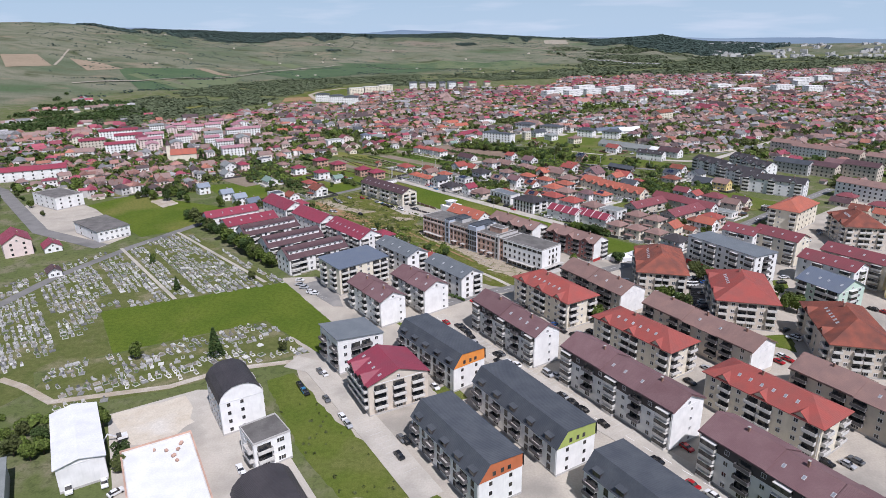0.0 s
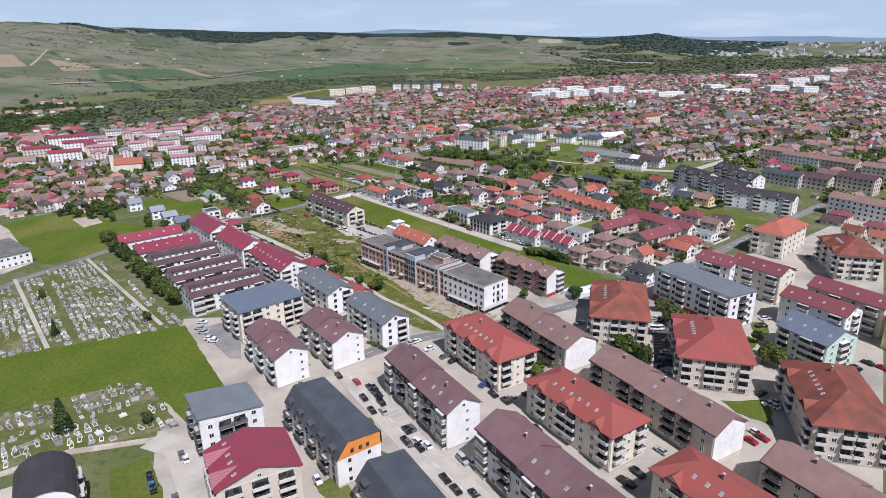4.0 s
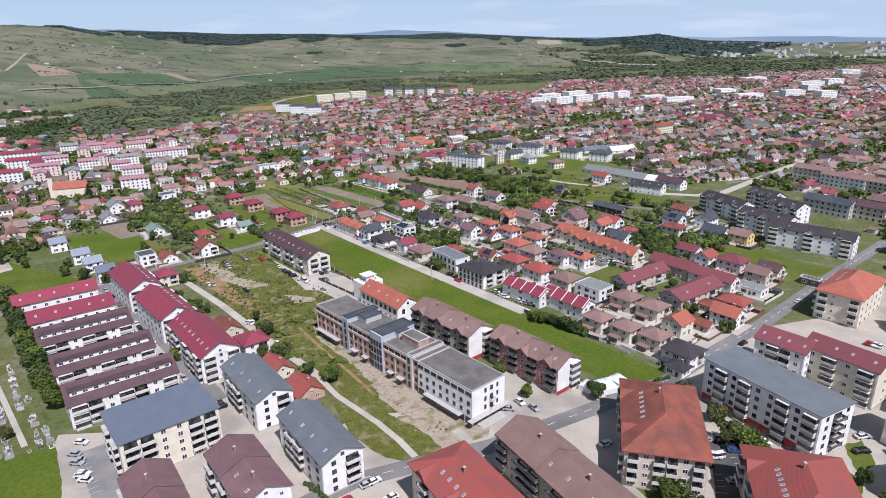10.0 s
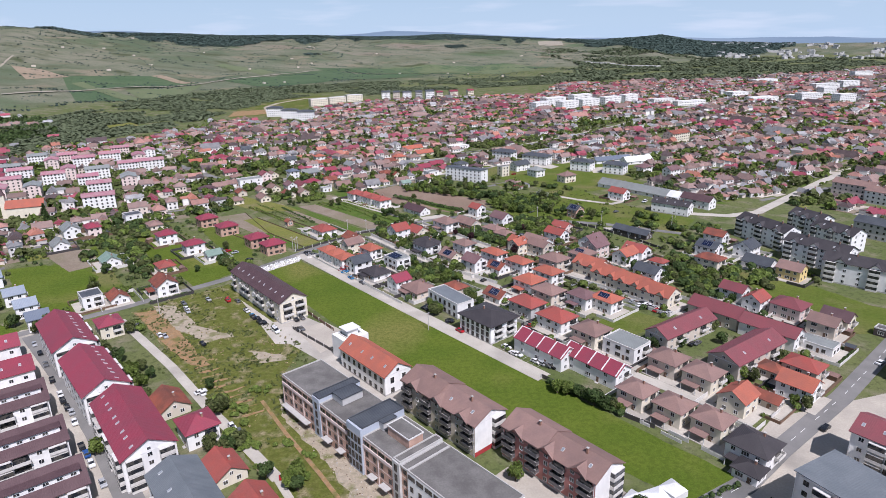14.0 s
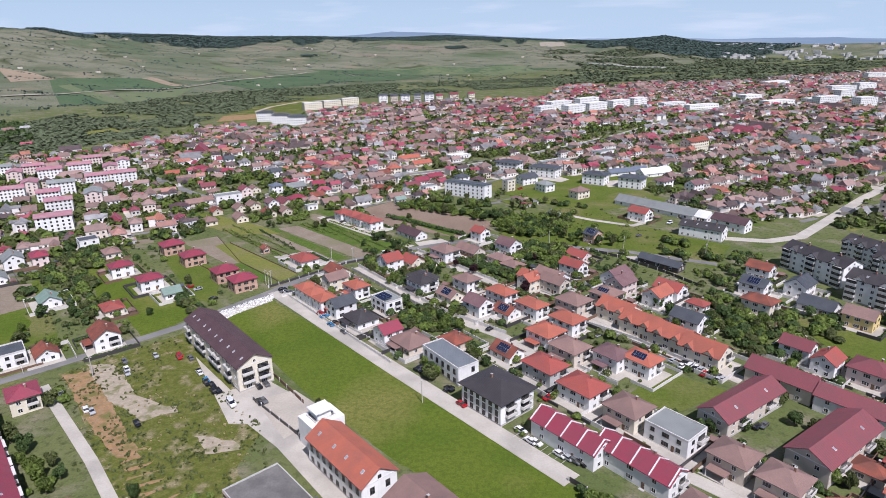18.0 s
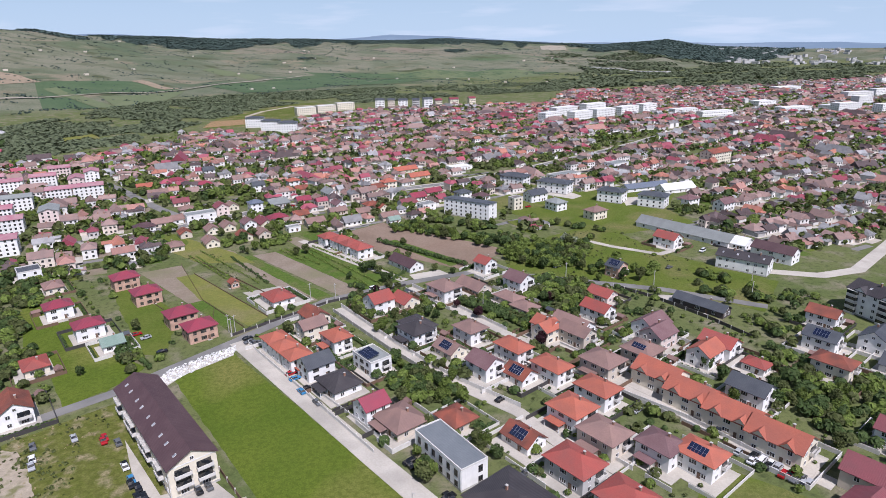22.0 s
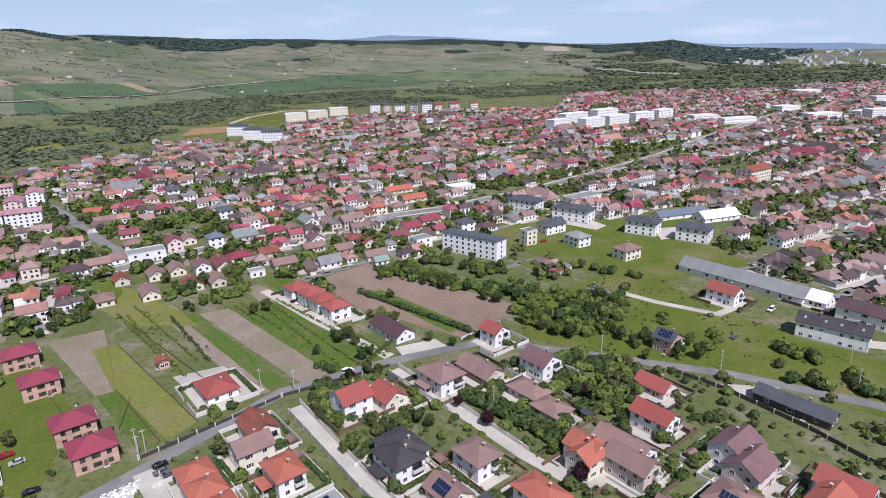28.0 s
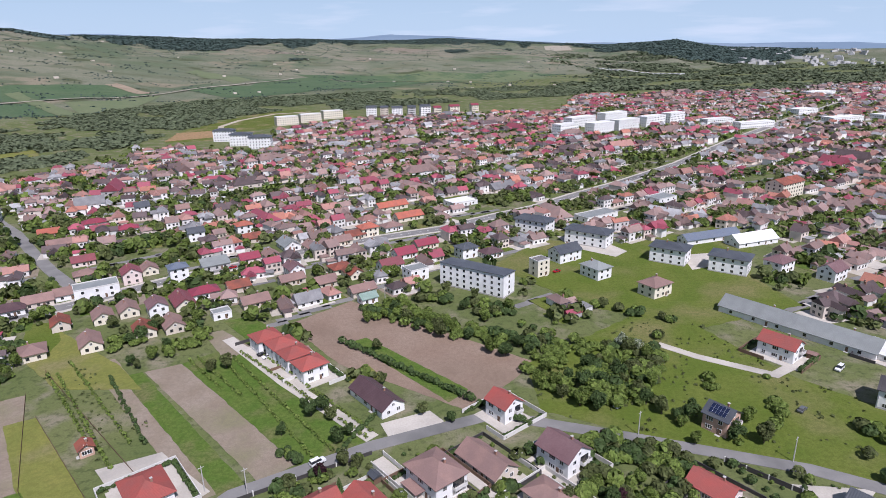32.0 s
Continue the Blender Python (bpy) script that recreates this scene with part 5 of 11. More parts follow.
patch("lawn_redpairs", [(-122.6, 587.2), (-115.0, 595.8), (-75.1, 555.7), (-66.3, 517.1), (-75.7, 517.3)], LAWN, 0.0658, "lawn beside new houses", "grass", rough=0.9)
patch("lawn_left_a", [(-182.3, 511.9), (-174.2, 552.9), (-105.2, 458.2), (-120.1, 439.2), (-130.9, 435.2)], LAWN, 0.067, "green back gardens", "grass", free=False, rough=0.9)
patch("lawn_left_b", [(-155.0, 566.2), (-138.1, 580.8), (-71.1, 498.8), (-85.4, 479.9)], GRASS, 0.0707, "green lawn", "grass", rough=0.5)
patch("lawn_parking", [(101.0, 421.2), (124.5, 442.6), (143.7, 427.9), (122.4, 416.3)], LAWN, 0.0718, "lawn beside parked cars", "grass", rough=0.9)
ribbon("road_cemetery", [(-211.1, 248.5), (-203.1, 302.7), (-185.8, 351.0), (-163.7, 395.9), (-144.8, 420.1)], 6, ASPH, 0.13, "worn grey road past the cemetery", "road")
ribbon("path_cemetery_a", [(-191.2, 348.0), (-127.8, 270.6)], 1.8, PALE, 0.133, "pale cemetery path", "path")
ribbon("path_cemetery_b", [(-169.9, 378.6), (-90.2, 290.8)], 1.8, PALE, 0.136, "pale cemetery path", "path")
ribbon("track_lower", [(-162.5, 198.7), (-150.9, 193.4), (-134.7, 183.2), (-97.9, 192.1), (-81.6, 203.5), (-57.6, 209.2)], 2.8, SAND, 0.139, "dusty track below the graves", "path")
ribbon("road_junction", [(-148.3, 423.3), (-112.2, 453.3), (-73.0, 488.8), (-41.9, 527.5), (-10.6, 569.7), (26.0, 590.6), (64.4, 606.4), (107.5, 592.1), (153.0, 575.8), (192.8, 553.1)], 5.2, ASPH, 0.142, "grey asphalt road", "road")
ribbon("road_strip", [(-40.4, 527.4), (23.5, 449.7), (79.2, 383.3)], 7, PALE, 0.145, "pale concrete access road along the meadow", "road")
ribbon("road_houses_a", [(-4.1, 559.6), (24.8, 519.8), (47.4, 492.6), (69.3, 472.4), (97.7, 425.5), (106.9, 405.6), (111.2, 385.1), (126.0, 370.5), (136.6, 356.5)], 5, PALE, 0.148, "pale concrete residential street", "road")
ribbon("road_houses_b", [(106.0, 488.2), (124.8, 468.9), (140.2, 447.5), (150.9, 434.3)], 6, PALE, 0.151, "pale concrete residential street", "road")
ribbon("road_houses_c", [(28.0, 584.0), (49.8, 558.0), (70.2, 532.0), (80.6, 521.4)], 4.5, PALE, 0.154, "pale concrete residential street", "road")
ribbon("drive_redrow", [(-42.7, 666.0), (-9.7, 629.2), (25.7, 594.3)], 5, PALE, 0.157, "pale concrete drive", "road")
ribbon("path_site", [(-104.2, 440.9), (-63.0, 396.8), (-36.8, 365.7), (-14.0, 340.0), (-5.7, 330.5)], 3.6, PALE, 0.16, "pale gravel path", "road")
ribbon("clay_bank", [(-21.4, 371.7), (-8.6, 352.5), (5.8, 332.6), (16.9, 316.3)], 1.3, CLAY, 0.158, "narrow bare clay bank of an old drain in the grass", "bare earth")
ribbon("path_foot", [(-6.5, 331.5), (-2.6, 325.5), (3.7, 316.4), (19.5, 299.8), (26.7, 290.7), (32.4, 282.0)], 2.2, PALE, 0.163, "pale concrete footpath across the weedy plot", "path")
patch("weedy_end", [(26.0, 303.5), (43.6, 305.9), (57.0, 299.5), (54.5, 291.5), (42.5, 286.3), (33.0, 287.0), (24.0, 298.0)], SANDG, 0.1255, "weedy bare ground at the end of the shell", "bare earth", free=False, rough=1.0)
patch("loose_slab", [(43.4, 294.5), (46.3, 295.8), (50.4, 288.7), (47.9, 287.4)], PALE, 0.17, "pale concrete slab lying in the weeds", "concrete slab", free=False)
ribbon("road_terraces", [(-136.2, 426.9), (-100.4, 389.0), (-70.9, 356.0), (-38.0, 315.0)], 7, ASPH, 0.163, "grey street between terraces", "road")
ribbon("road_estate_a", [(-4.1, 247.9), (23.6, 202.8), (54.0, 161.4), (74.5, 132.9)], 9, PALE, 0.166, "pale beige concrete estate road lined with parked cars", "road")
MARKS.append(([(-4.1, 247.9), (23.6, 202.8), (54.0, 161.4), (74.5, 132.9)], 0.1700))
ribbon("road_estate_b", [(-58.7, 209.2), (-48.1, 204.7), (-27.2, 171.6), (-4.6, 134.3)], 9, PALE, 0.169, "pale beige concrete estate road", "road")
ribbon("road_cross", [(0.4, 260.9), (15.4, 272.1), (55.6, 286.6), (80.8, 300.0), (101.5, 310.9), (124.6, 323.9), (141.8, 338.3), (160.4, 352.6), (179.1, 367.1), (202.1, 386.9), (228.5, 409.8), (263.8, 438.7), (304.7, 472.4)], 6.5, ASPH, 0.172, "grey asphalt cross street", "road")
MARKS.append(([(0.4, 260.9), (15.4, 272.1), (55.6, 286.6), (80.8, 300.0), (101.5, 310.9), (124.6, 323.9), (141.8, 338.3), (160.4, 352.6), (179.1, 367.1), (202.1, 386.9), (228.5, 409.8), (263.8, 438.7), (304.7, 472.4)], 0.1760))
ribbon("pavement_main", [(-165.7, 676.3), (-153.3, 687.3), (-146.6, 697.0), (-133.7, 702.3), (-117.0, 717.7), (-96.3, 736.1), (-72.2, 754.0), (-53.1, 765.2), (-27.8, 786.5), (1.4, 801.9), (49.4, 824.0), (88.3, 854.1), (119.8, 875.9), (157.1, 912.9), (205.5, 955.7), (284.2, 1035.8), (408.0, 1184.5), (582.6, 1379.2), (834.5, 1642.8)], 13.5, PALE, 0.175, "pale pavements along the main street", "pavement")
ribbon("road_main", [(-165.7, 676.3), (-153.3, 687.3), (-146.6, 697.0), (-133.7, 702.3), (-117.0, 717.7), (-96.3, 736.1), (-72.2, 754.0), (-53.1, 765.2), (-27.8, 786.5), (1.4, 801.9), (49.4, 824.0), (88.3, 854.1), (119.8, 875.9), (157.1, 912.9), (205.5, 955.7), (284.2, 1035.8), (408.0, 1184.5), (582.6, 1379.2), (834.5, 1642.8)], 8.5, ASPH, 0.178, "grey asphalt main street", "road")
MARKS.append(([(-165.7, 676.3), (-153.3, 687.3), (-146.6, 697.0), (-133.7, 702.3), (-117.0, 717.7), (-96.3, 736.1), (-72.2, 754.0), (-53.1, 765.2), (-27.8, 786.5), (1.4, 801.9), (49.4, 824.0), (88.3, 854.1), (119.8, 875.9), (157.1, 912.9), (205.5, 955.7), (284.2, 1035.8), (408.0, 1184.5), (582.6, 1379.2), (834.5, 1642.8)], 0.1820))
ribbon("road_left", [(-302.5, 896.5), (-267.8, 857.7), (-236.6, 828.3), (-198.6, 785.2), (-170.0, 754.4), (-142.6, 727.9), (-126.9, 713.8)], 7, ASPH, 0.181, "grey asphalt side street", "road")
ribbon("track_meadow", [(135.2, 654.1), (146.7, 643.2), (169.4, 628.3), (180.2, 635.2)], 4, PALE, 0.184, "pale gravel track in the meadow", "path")
ribbon("road_right", [(207.3, 600.3), (239.2, 590.6), (262.6, 597.5), (304.5, 635.7), (361.5, 688.4), (430.8, 745.5)], 7, PALE, 0.187, "pale grey street past the dark-roofed blocks", "road")
draped("hill_field_tan", [(-1090.8, 1905.4), (-1016.3, 1905.2), (-897.0, 1824.0), (-964.0, 1755.3)], HILLTAN, "bare tan fallow field on the slope")
draped("hill_field_tan_b", [(-1226.7, 1806.7), (-1165.6, 1875.0), (-1068.1, 1772.1), (-1127.3, 1670.3)], HILLTAN, "bare tan fallow field on the slope")
draped("hill_field_green", [(-912, 1820), (-762, 1984), (-594, 1907), (-812, 1662)], HILLGRN, "green crop field on the slope")
draped("hill_field_green_b", [(-797, 1640), (-757, 1680), (-633, 1556), (-721, 1522)], HILLGRN, "green crop field at the hill foot")
draped("hill_field_olive", [(-709, 1714), (-583, 1885), (-558, 1706), (-603, 1577)], HILLPAL, "olive green field at the hill foot")
draped("hill_field_strip", [(-859, 1762), (-848, 1794), (-603, 1577), (-631, 1557)], HILLPAL, "narrow light green strip of crop", lift=1.6)
draped("hill_field_soil", [(-762, 1984), (-748, 2017), (-612, 1922), (-644, 1906)], HILLTAN, "narrow bare brown field on the slope", lift=1.6)
draped("hill_field_dark", [(-457, 2288), (-339, 2449), (-171, 2231), (-440, 2009)], HILLGRN, "dark green field at the hill foot")
draped("hill_field_far", [(-410, 2452), (302, 2743), (495, 2677), (-257, 2378)], HILLGRN, "long green field along the slope")
draped("hill_field_pale", [(-691, 2305), (-695, 2408), (-482, 2262), (-491, 2130)], HILLPAL, "pale grass field on the slope")
for (x0, y0), (x1, y1) in zip(VALLEY_ROAD, VALLEY_ROAD[1:]):
    draped("valley_road", [(x0 - 3, y0 + 4), (x1 - 3, y1 + 4), (x1 + 3, y1 - 4), (x0 + 3, y0 - 4)], TRACK, "pale road along the foot of the slope", lift=2.2)
draped("hill_field_long", [(-575.9, 1979.6), (-169.4, 2391.6), (211.1, 2417.7), (-427.3, 1856.4)], HILLGRN, "long green field at the hill foot")
draped("hill_field_hay_b", [(-182.3, 2583.8), (381.5, 2731.6), (387.9, 2463.1), (-44.8, 2469.0)], HILLPAL, "pale hay field on the slope")
draped("hill_track_c", [(-1151.7, 2009.2), (-1149.4, 2017.4), (-1064.9, 1788.1), (-1068.7, 1778.8)], TRACK, "pale track climbing the slope")
draped("quarry_face", [(643.9, 4083.5), (792.3, 4118.4), (751.9, 3851.0), (612.3, 3814.9)], TRACK, "pale quarry face near the ridge")
patch("lawn_estate", [(-1.8, 222.6), (8.4, 218.8), (10.8, 211.8), (1.1, 213.8)], LAWN, 0.0775, "small lawn between the blocks", "grass", free=False, rough=0.9)
patch("lawn_estate", [(-21.6, 243.2), (-12.2, 238.6), (-1.8, 222.6), (-7.8, 222.8)], LAWN, 0.0787, "small lawn between the blocks", "grass", free=False, rough=0.9)
patch("lawn_estate", [(11.4, 202.2), (18.8, 199.1), (22.5, 190.5), (15.5, 193.4)], LAWN, 0.0798, "small lawn between the blocks", "grass", free=False, rough=0.9)
patch("lawn_estate", [(21.3, 172.0), (32.1, 176.7), (37.2, 164.1), (26.7, 153.2)], LAWN, 0.081, "small lawn between the blocks", "grass", free=False, rough=0.9)
patch("lawn_estate", [(-4.6, 188.0), (2.4, 191.5), (8.0, 182.3), (2.2, 179.0)], LAWN, 0.0821, "small lawn between the blocks", "grass", free=False, rough=0.9)
patch("lawn_estate", [(92.2, 271.3), (107.5, 268.1), (107.7, 251.0), (102.1, 248.5), (97.6, 258.2)], LAWN, 0.0833, "small lawn between the blocks", "grass", free=False, rough=0.9)
patch("lawn_estate", [(162.5, 283.9), (168.9, 285.3), (166.0, 274.7), (157.5, 269.4)], LAWN, 0.0844, "small lawn between the blocks", "grass", free=False, rough=0.9)
patch("lawn_estate", [(140.2, 259.5), (155.7, 272.2), (157.6, 266.7), (141.3, 250.1)], LAWN, 0.0856, "small lawn between the blocks", "grass", free=False, rough=0.9)
patch("lawn_estate", [(65.8, 258.3), (70.6, 251.2), (65.4, 241.8), (60.4, 245.0)], LAWN, 0.0867, "small lawn between the blocks", "grass", free=False, rough=0.9)
patch("lawn_estate", [(125.1, 226.0), (140.0, 225.7), (135.3, 211.2), (126.4, 218.4)], LAWN, 0.0879, "small lawn between the blocks", "grass", free=False, rough=0.9)
patch("white_gravel", [(-64.4, 496.4), (-40.3, 523.3), (-38.5, 515.9), (-52.1, 501.4), (-58.0, 488.4)], PALE, 0.109, "strip of white gravel beside the road", "gravel", free=False)
patch("lawn_left_c", [(-151.4, 560.6), (-137.7, 568.9), (-75.3, 504.1), (-75.8, 489.9), (-107.1, 503.3), (-115.8, 507.4)], GRASS, 0.0902, "green lawn", "grass", free=False, rough=0.5)
BOULDERS = [(-62.0, 494.1), (-59.6, 505.1), (-50.7, 514.5), (-40.6, 524.6), (-37.9, 517.3), (-48.0, 506.2), (-55.9, 494.8)]
RUBBLE = [(-16.5, 373.5), (-8.6, 373.2), (0.8, 355.1), (11.0, 344.8), (20.7, 330.4), (28.2, 322.2), (35.8, 315.0), (43.6, 305.7), (27.0, 304.1), (18.1, 315.6), (15.3, 325.2), (6.6, 337.2), (-2.6, 349.5), (-10.7, 360.2)]
patch("lawn_slabs", [(193.3, 490.4), (224.5, 464.7), (237.1, 440.2), (253.0, 426.5), (235.2, 411.7), (213.2, 412.8), (204.9, 430.7), (195.6, 458.4)], LAWN, 0.1163, "lawn in front of the dark-roofed blocks", "grass", rough=0.9)
patch("rough_edge", [(3.1, 311.6), (12.2, 316.6), (23.1, 304.2), (36.5, 292.9), (40.7, 284.3), (33.3, 278.7), (23.0, 282.2), (11.3, 293.7)], WEEDG, 0.1275, "weedy rough ground beside the building rubble", "grass", free=False, rough=1.0)
patch("orchard_rough", [(-129.1, 683.4), (-109.5, 668.6), (-76.6, 643.2), (-61.2, 626.2), (-92.5, 627.2), (-118.8, 649.2)], STRAW, 0.0836, "yellowish grassy plot with fruit trees", "grass", free=False, rough=0.4)
patch("garden_brown_d", [(-54.8, 670.7), (-47.5, 674.3), (-30.4, 657.8), (-37.1, 646.2)], SOIL2, 0.0848, "small dug brown garden plot", "field", free=False, rough=0.4)
patch("garden_green_d", [(-50.4, 683.0), (-40.6, 688.7), (-20.7, 670.5), (-30.0, 660.3)], CROP, 0.0859, "small green garden plot", "field", free=False, rough=0.4)
patch("lawn_town", [(-139.5, 683.8), (-130.2, 685.2), (-114.4, 668.8), (-111.9, 648.9), (-125.0, 659.0)], LAWN, 0.0871, "green garden behind a house", "grass", free=False, rough=0.9)
patch("meadow_middle", [(75.8, 750.9), (111.1, 795.5), (157.4, 784.8), (191.1, 802.7), (235.2, 782.6), (208.3, 726.9), (214.2, 690.3), (160.9, 668.6), (117.9, 691.3), (93.9, 724.5)], LAWN, 0.0832, "green meadow between the new blocks", "grass", rough=0.9)
patch("yard_blocks", [(121.3, 803.2), (145.8, 793.5), (156.8, 770.9), (147.5, 761.4), (125.6, 780.1)], PALE, 0.0994, "pale paved yard of the new blocks", "pavement", free=False)
patch("yard_blocks_b", [(185.0, 762.3), (204.0, 765.3), (198.4, 744.6), (182.1, 738.3)], PALE, 0.1005, "pale paved yard of the new blocks", "pavement", free=False)
ribbon("road_office", [(-427.5, 546.1), (-366.6, 503.8), (-300.0, 428.0), (-262.0, 385.0), (-205.0, 352.0)], 9, ASPH, 0.1267, "grey street past the office", "road")
patch("pavement_office", [(-315.0, 452.0), (-300.0, 478.0), (-255.0, 440.0), (-222.0, 402.0), (-198.0, 372.0), (-205.0, 350.0), (-240.0, 366.0), (-275.0, 405.0)], PAVE, 0.105, "grey paved yards by the office", "pavement", free=False)
patch("site_far", SITE, ROUGHG, 0.05, "rough open ground of a building site by the river", "grass", rough=3.0)
patch("site_far_earth", [(-313, 1248), (-329, 1328), (-280, 1353), (-253, 1284)], CLAY, 0.16, "bare brown earth of a building site", "bare earth", rough=3.0)
ribbon("track_site", [(-246, 1262), (-268, 1330), (-290, 1400), (-285, 1475), (-250, 1570), (-190, 1600)], 9, SAND, 0.22, "pale dirt track across the building site", "path")
patch("river_field", [(-443, 1105), (-420, 1152), (-451, 1197), (-478, 1157)], STRAW, 0.16, "yellow grass field by the river", "field", rough=2.0)
patch("lawn_gardens", [(-154.3, 563.2), (-140.5, 560.0), (-102.4, 531.9), (-69.6, 506.9), (-73.9, 495.8), (-81.5, 485.7), (-102.7, 512.6), (-126.9, 526.4)], GRASS, 0.104, "smooth green lawn between house plots", "grass", free=False, rough=0.5)
patch("yard_barn", [(143.5, 570.0), (165.5, 567.1), (155.1, 558.0), (151.1, 559.3)], PALE, 0.112, "pale paved yard beside the black barn", "pavement", free=False)
# asphalt yard; the red-roofed block's cast shade is painted into its darkness
patch("parking_asphalt", [(122.4, 286.7), (133.1, 291.3), (125.7, 270.3), (117.4, 248.6), (109.9, 248.8), (116.2, 267.9)], TARMAC_SHADE, 0.116, "dark asphalt parking between the blocks, darkened with their shade", "pavement", free=False)
patch("parking_terraces", [(-72.3, 286.4), (-64.1, 292.6), (-50.4, 272.6), (-46.3, 259.7), (-50.9, 259.9)], TARMAC2, 0.118, "worn asphalt parking beside the meadow", "pavement", free=False)
patch("field_gardens", [(-202.5, 511.5), (-184.7, 517.8), (-157.3, 508.9), (-143.6, 497.7), (-131.6, 466.4), (-131.8, 451.7), (-145.1, 447.4), (-169.1, 468.3)], GRASS, 0.108, "smooth green field between gardens", "grass", rough=0.5)
patch("garden_soil", [(-198.7, 538.2), (-173.9, 546.2), (-152.4, 517.7), (-164.3, 505.8)], SOIL2, 0.114, "dug brown garden plots beside a field", "field", rough=0.4)
patch("pitch_bare", [(-224.9, 462.4), (-214.5, 470.7), (-199.2, 452.6), (-206.5, 441.5)], SAND, 0.1379, "bare trampled patch on the sports field", "bare earth", free=False, rough=1.4)

# ---------------------------------------------------------------- apartment blocks
block(-35.1, 210.2, 123.8, 15.6, 18.2, 12.0, 4, "shed", 2.2, "white", "steel", "wbw", "bwb", "wgb", "wbbw", label="white four-storey block with a grey sheet roof and dark balconies", balc="rail")
block(-19.3, 184.6, 117.6, 17.8, 21.1, 11.5, 4, "gable", 3.6, "beige", "crimson", "bbbb", "bbbb", "bb", "bbb", label="beige block with a crimson roof and long balconies", gables=2)
block(-2.0, 204.3, 125.7, 35.7, 13.5, 9.0, 3, "curved", 4.8, "white", "slate", "wgwgwgw", "btbtbtbt", "ss", "ss", label="white block with dark grey mansard roof and orange gable", dormers=5, steep=0.62, balc="rail", dark=True, gable_wall="orange")
block(25.7, 163.5, 120.6, 41.7, 14.0, 9.0, 3, "curved", 4.8, "white", "slate", "wgwgwgw", "btbtbtbt", "ss", "ss", label="white block with dark grey mansard roof and green gable", dormers=5, steep=0.62, balc="rail", dark=True, gable_wall="lime")
block(4.9, 147.2, 121.3, 35.2, 14.0, 9.0, 3, "curved", 4.8, "white", "slate", "wgwgwgw", "btbtbtbt", "ss", "ss", label="white block with dark grey mansard roof and rust gable", dormers=5, steep=0.62, balc="rail", dark=True, gable_wall="rust")
block(52.2, 120.1, 121.0, 40.0, 14.0, 9, 3, "curved", 4.8, "white", "slate", "wgwgwgw", "btbtbtbt", "ss", "ss", label="white block with dark grey mansard roof and dormers", dormers=5, steep=0.62, balc="rail", dark=True, gable_wall="rust")
block(-67.8, 173.7, 122.1, 17.7, 13.3, 11.5, 4, "curved", 5.0, "white", "char", "wbwb", "bwbw", ".s.", "ss.", label="white block with a dark barrel-curved roof", steep=0.75, dark=True)
block(-41.0, 119.0, 122.0, 19.0, 15.0, 11.5, 4, "curved", 5.0, "white", "char", "wbwb", "bwbw", ".s.", "ss.", label="white block with a dark barrel-curved roof", steep=0.75, dark=True)
block(-52.7, 153.2, 126.8, 11.0, 11.0, 9.0, 3, "flat", 0, "white", "felt", "wbw", "wb", "wb", "bd", label="white stepped house with flat grey roof terraces", name="stepped_house")
block(-107.9, 153.6, 122.0, 30.3, 11.8, 8.0, 2, "gable", 1.4, "white", "whitesheet", "....", "....", "..", "..", label="large white sheet-metal warehouse", name="warehouse", sky_rows=0)
block(-122.0, 122.0, 122.0, 38.0, 22.0, 7, 2, "gable", 1.2, "grey", "pale", "....", "....", "..", "..", label="long grey sheet-roofed shed", name="warehouse", sky_rows=0)
block(-290.0, 454.8, 146.3, 33.8, 20.0, 9.0, 3, "flat", 0, "white", "felt", "dddd", "dddd", "ddd", "ddd", label="white modern office building", name="office_building")
block(-217.0, 377.4, 50.4, 19.5, 34.0, 7.0, 2, "shed", 0.6, "white", "felt", "wwwwww", "wwwwww", "ww", "ww", label="low white hall with grey roof and red entrance", name="hall")
block(-105.7, 357.2, 38.0, 33.2, 15.0, 9.0, 3, "gable", 4.4, "white", "plum", "gbwgbwg", "wbwwbww", "w.w", "w.w", label="white terrace block with a dark plum roof and window bands", sky_rows=0, clerestory=True, name="terrace_block")
block(-86.8, 335.2, 38.0, 33.1, 15.0, 9.0, 3, "gable", 4.4, "white", "plum", "gbwgbwg", "wbwwbww", "w.w", "w.w", label="white terrace block with a dark plum roof and window bands", sky_rows=0, clerestory=True, name="terrace_block")
block(-70.6, 315.4, 38.0, 34.0, 15.0, 9.0, 3, "gable", 4.4, "white", "plum", "gbwgbwg", "wbwwbww", "w.w", "w.w", label="white terrace block with a dark plum roof and window bands", sky_rows=0, clerestory=True, name="terrace_block")
block(-141.1, 397.0, 38.0, 33.8, 11.0, 8.0, 2, "gable", 3.2, "white", "crimson", "wwwwwww", "wwwwww", "ww", "ww", label="white terrace block with a crimson sheet roof", sky_rows=5, name="terrace_block")
block(-123.6, 378.9, 38.0, 32.5, 14.0, 8.0, 2, "gable", 3.2, "white", "crimson", "wwwwwww", "wwwwww", "ww", "ww", label="white terrace block with a crimson sheet roof", sky_rows=5, name="terrace_block")
block(-44.6, 288.5, 39.5, 28.0, 19.5, 13.5, 5, "shed", 0.8, "cream", "blue", "bbwwbb", "bbwbb", "bb", "bb", label="cream five-storey block with a blue-grey sheet roof")
block(-30.0, 252.0, 126.3, 28.2, 12.2, 12.0, 4, "gable", 3.0, "white", "mauve", "wbwb", "bwbwb", "s.s", "..s", label="white four-storey block with a mauve tiled roof")
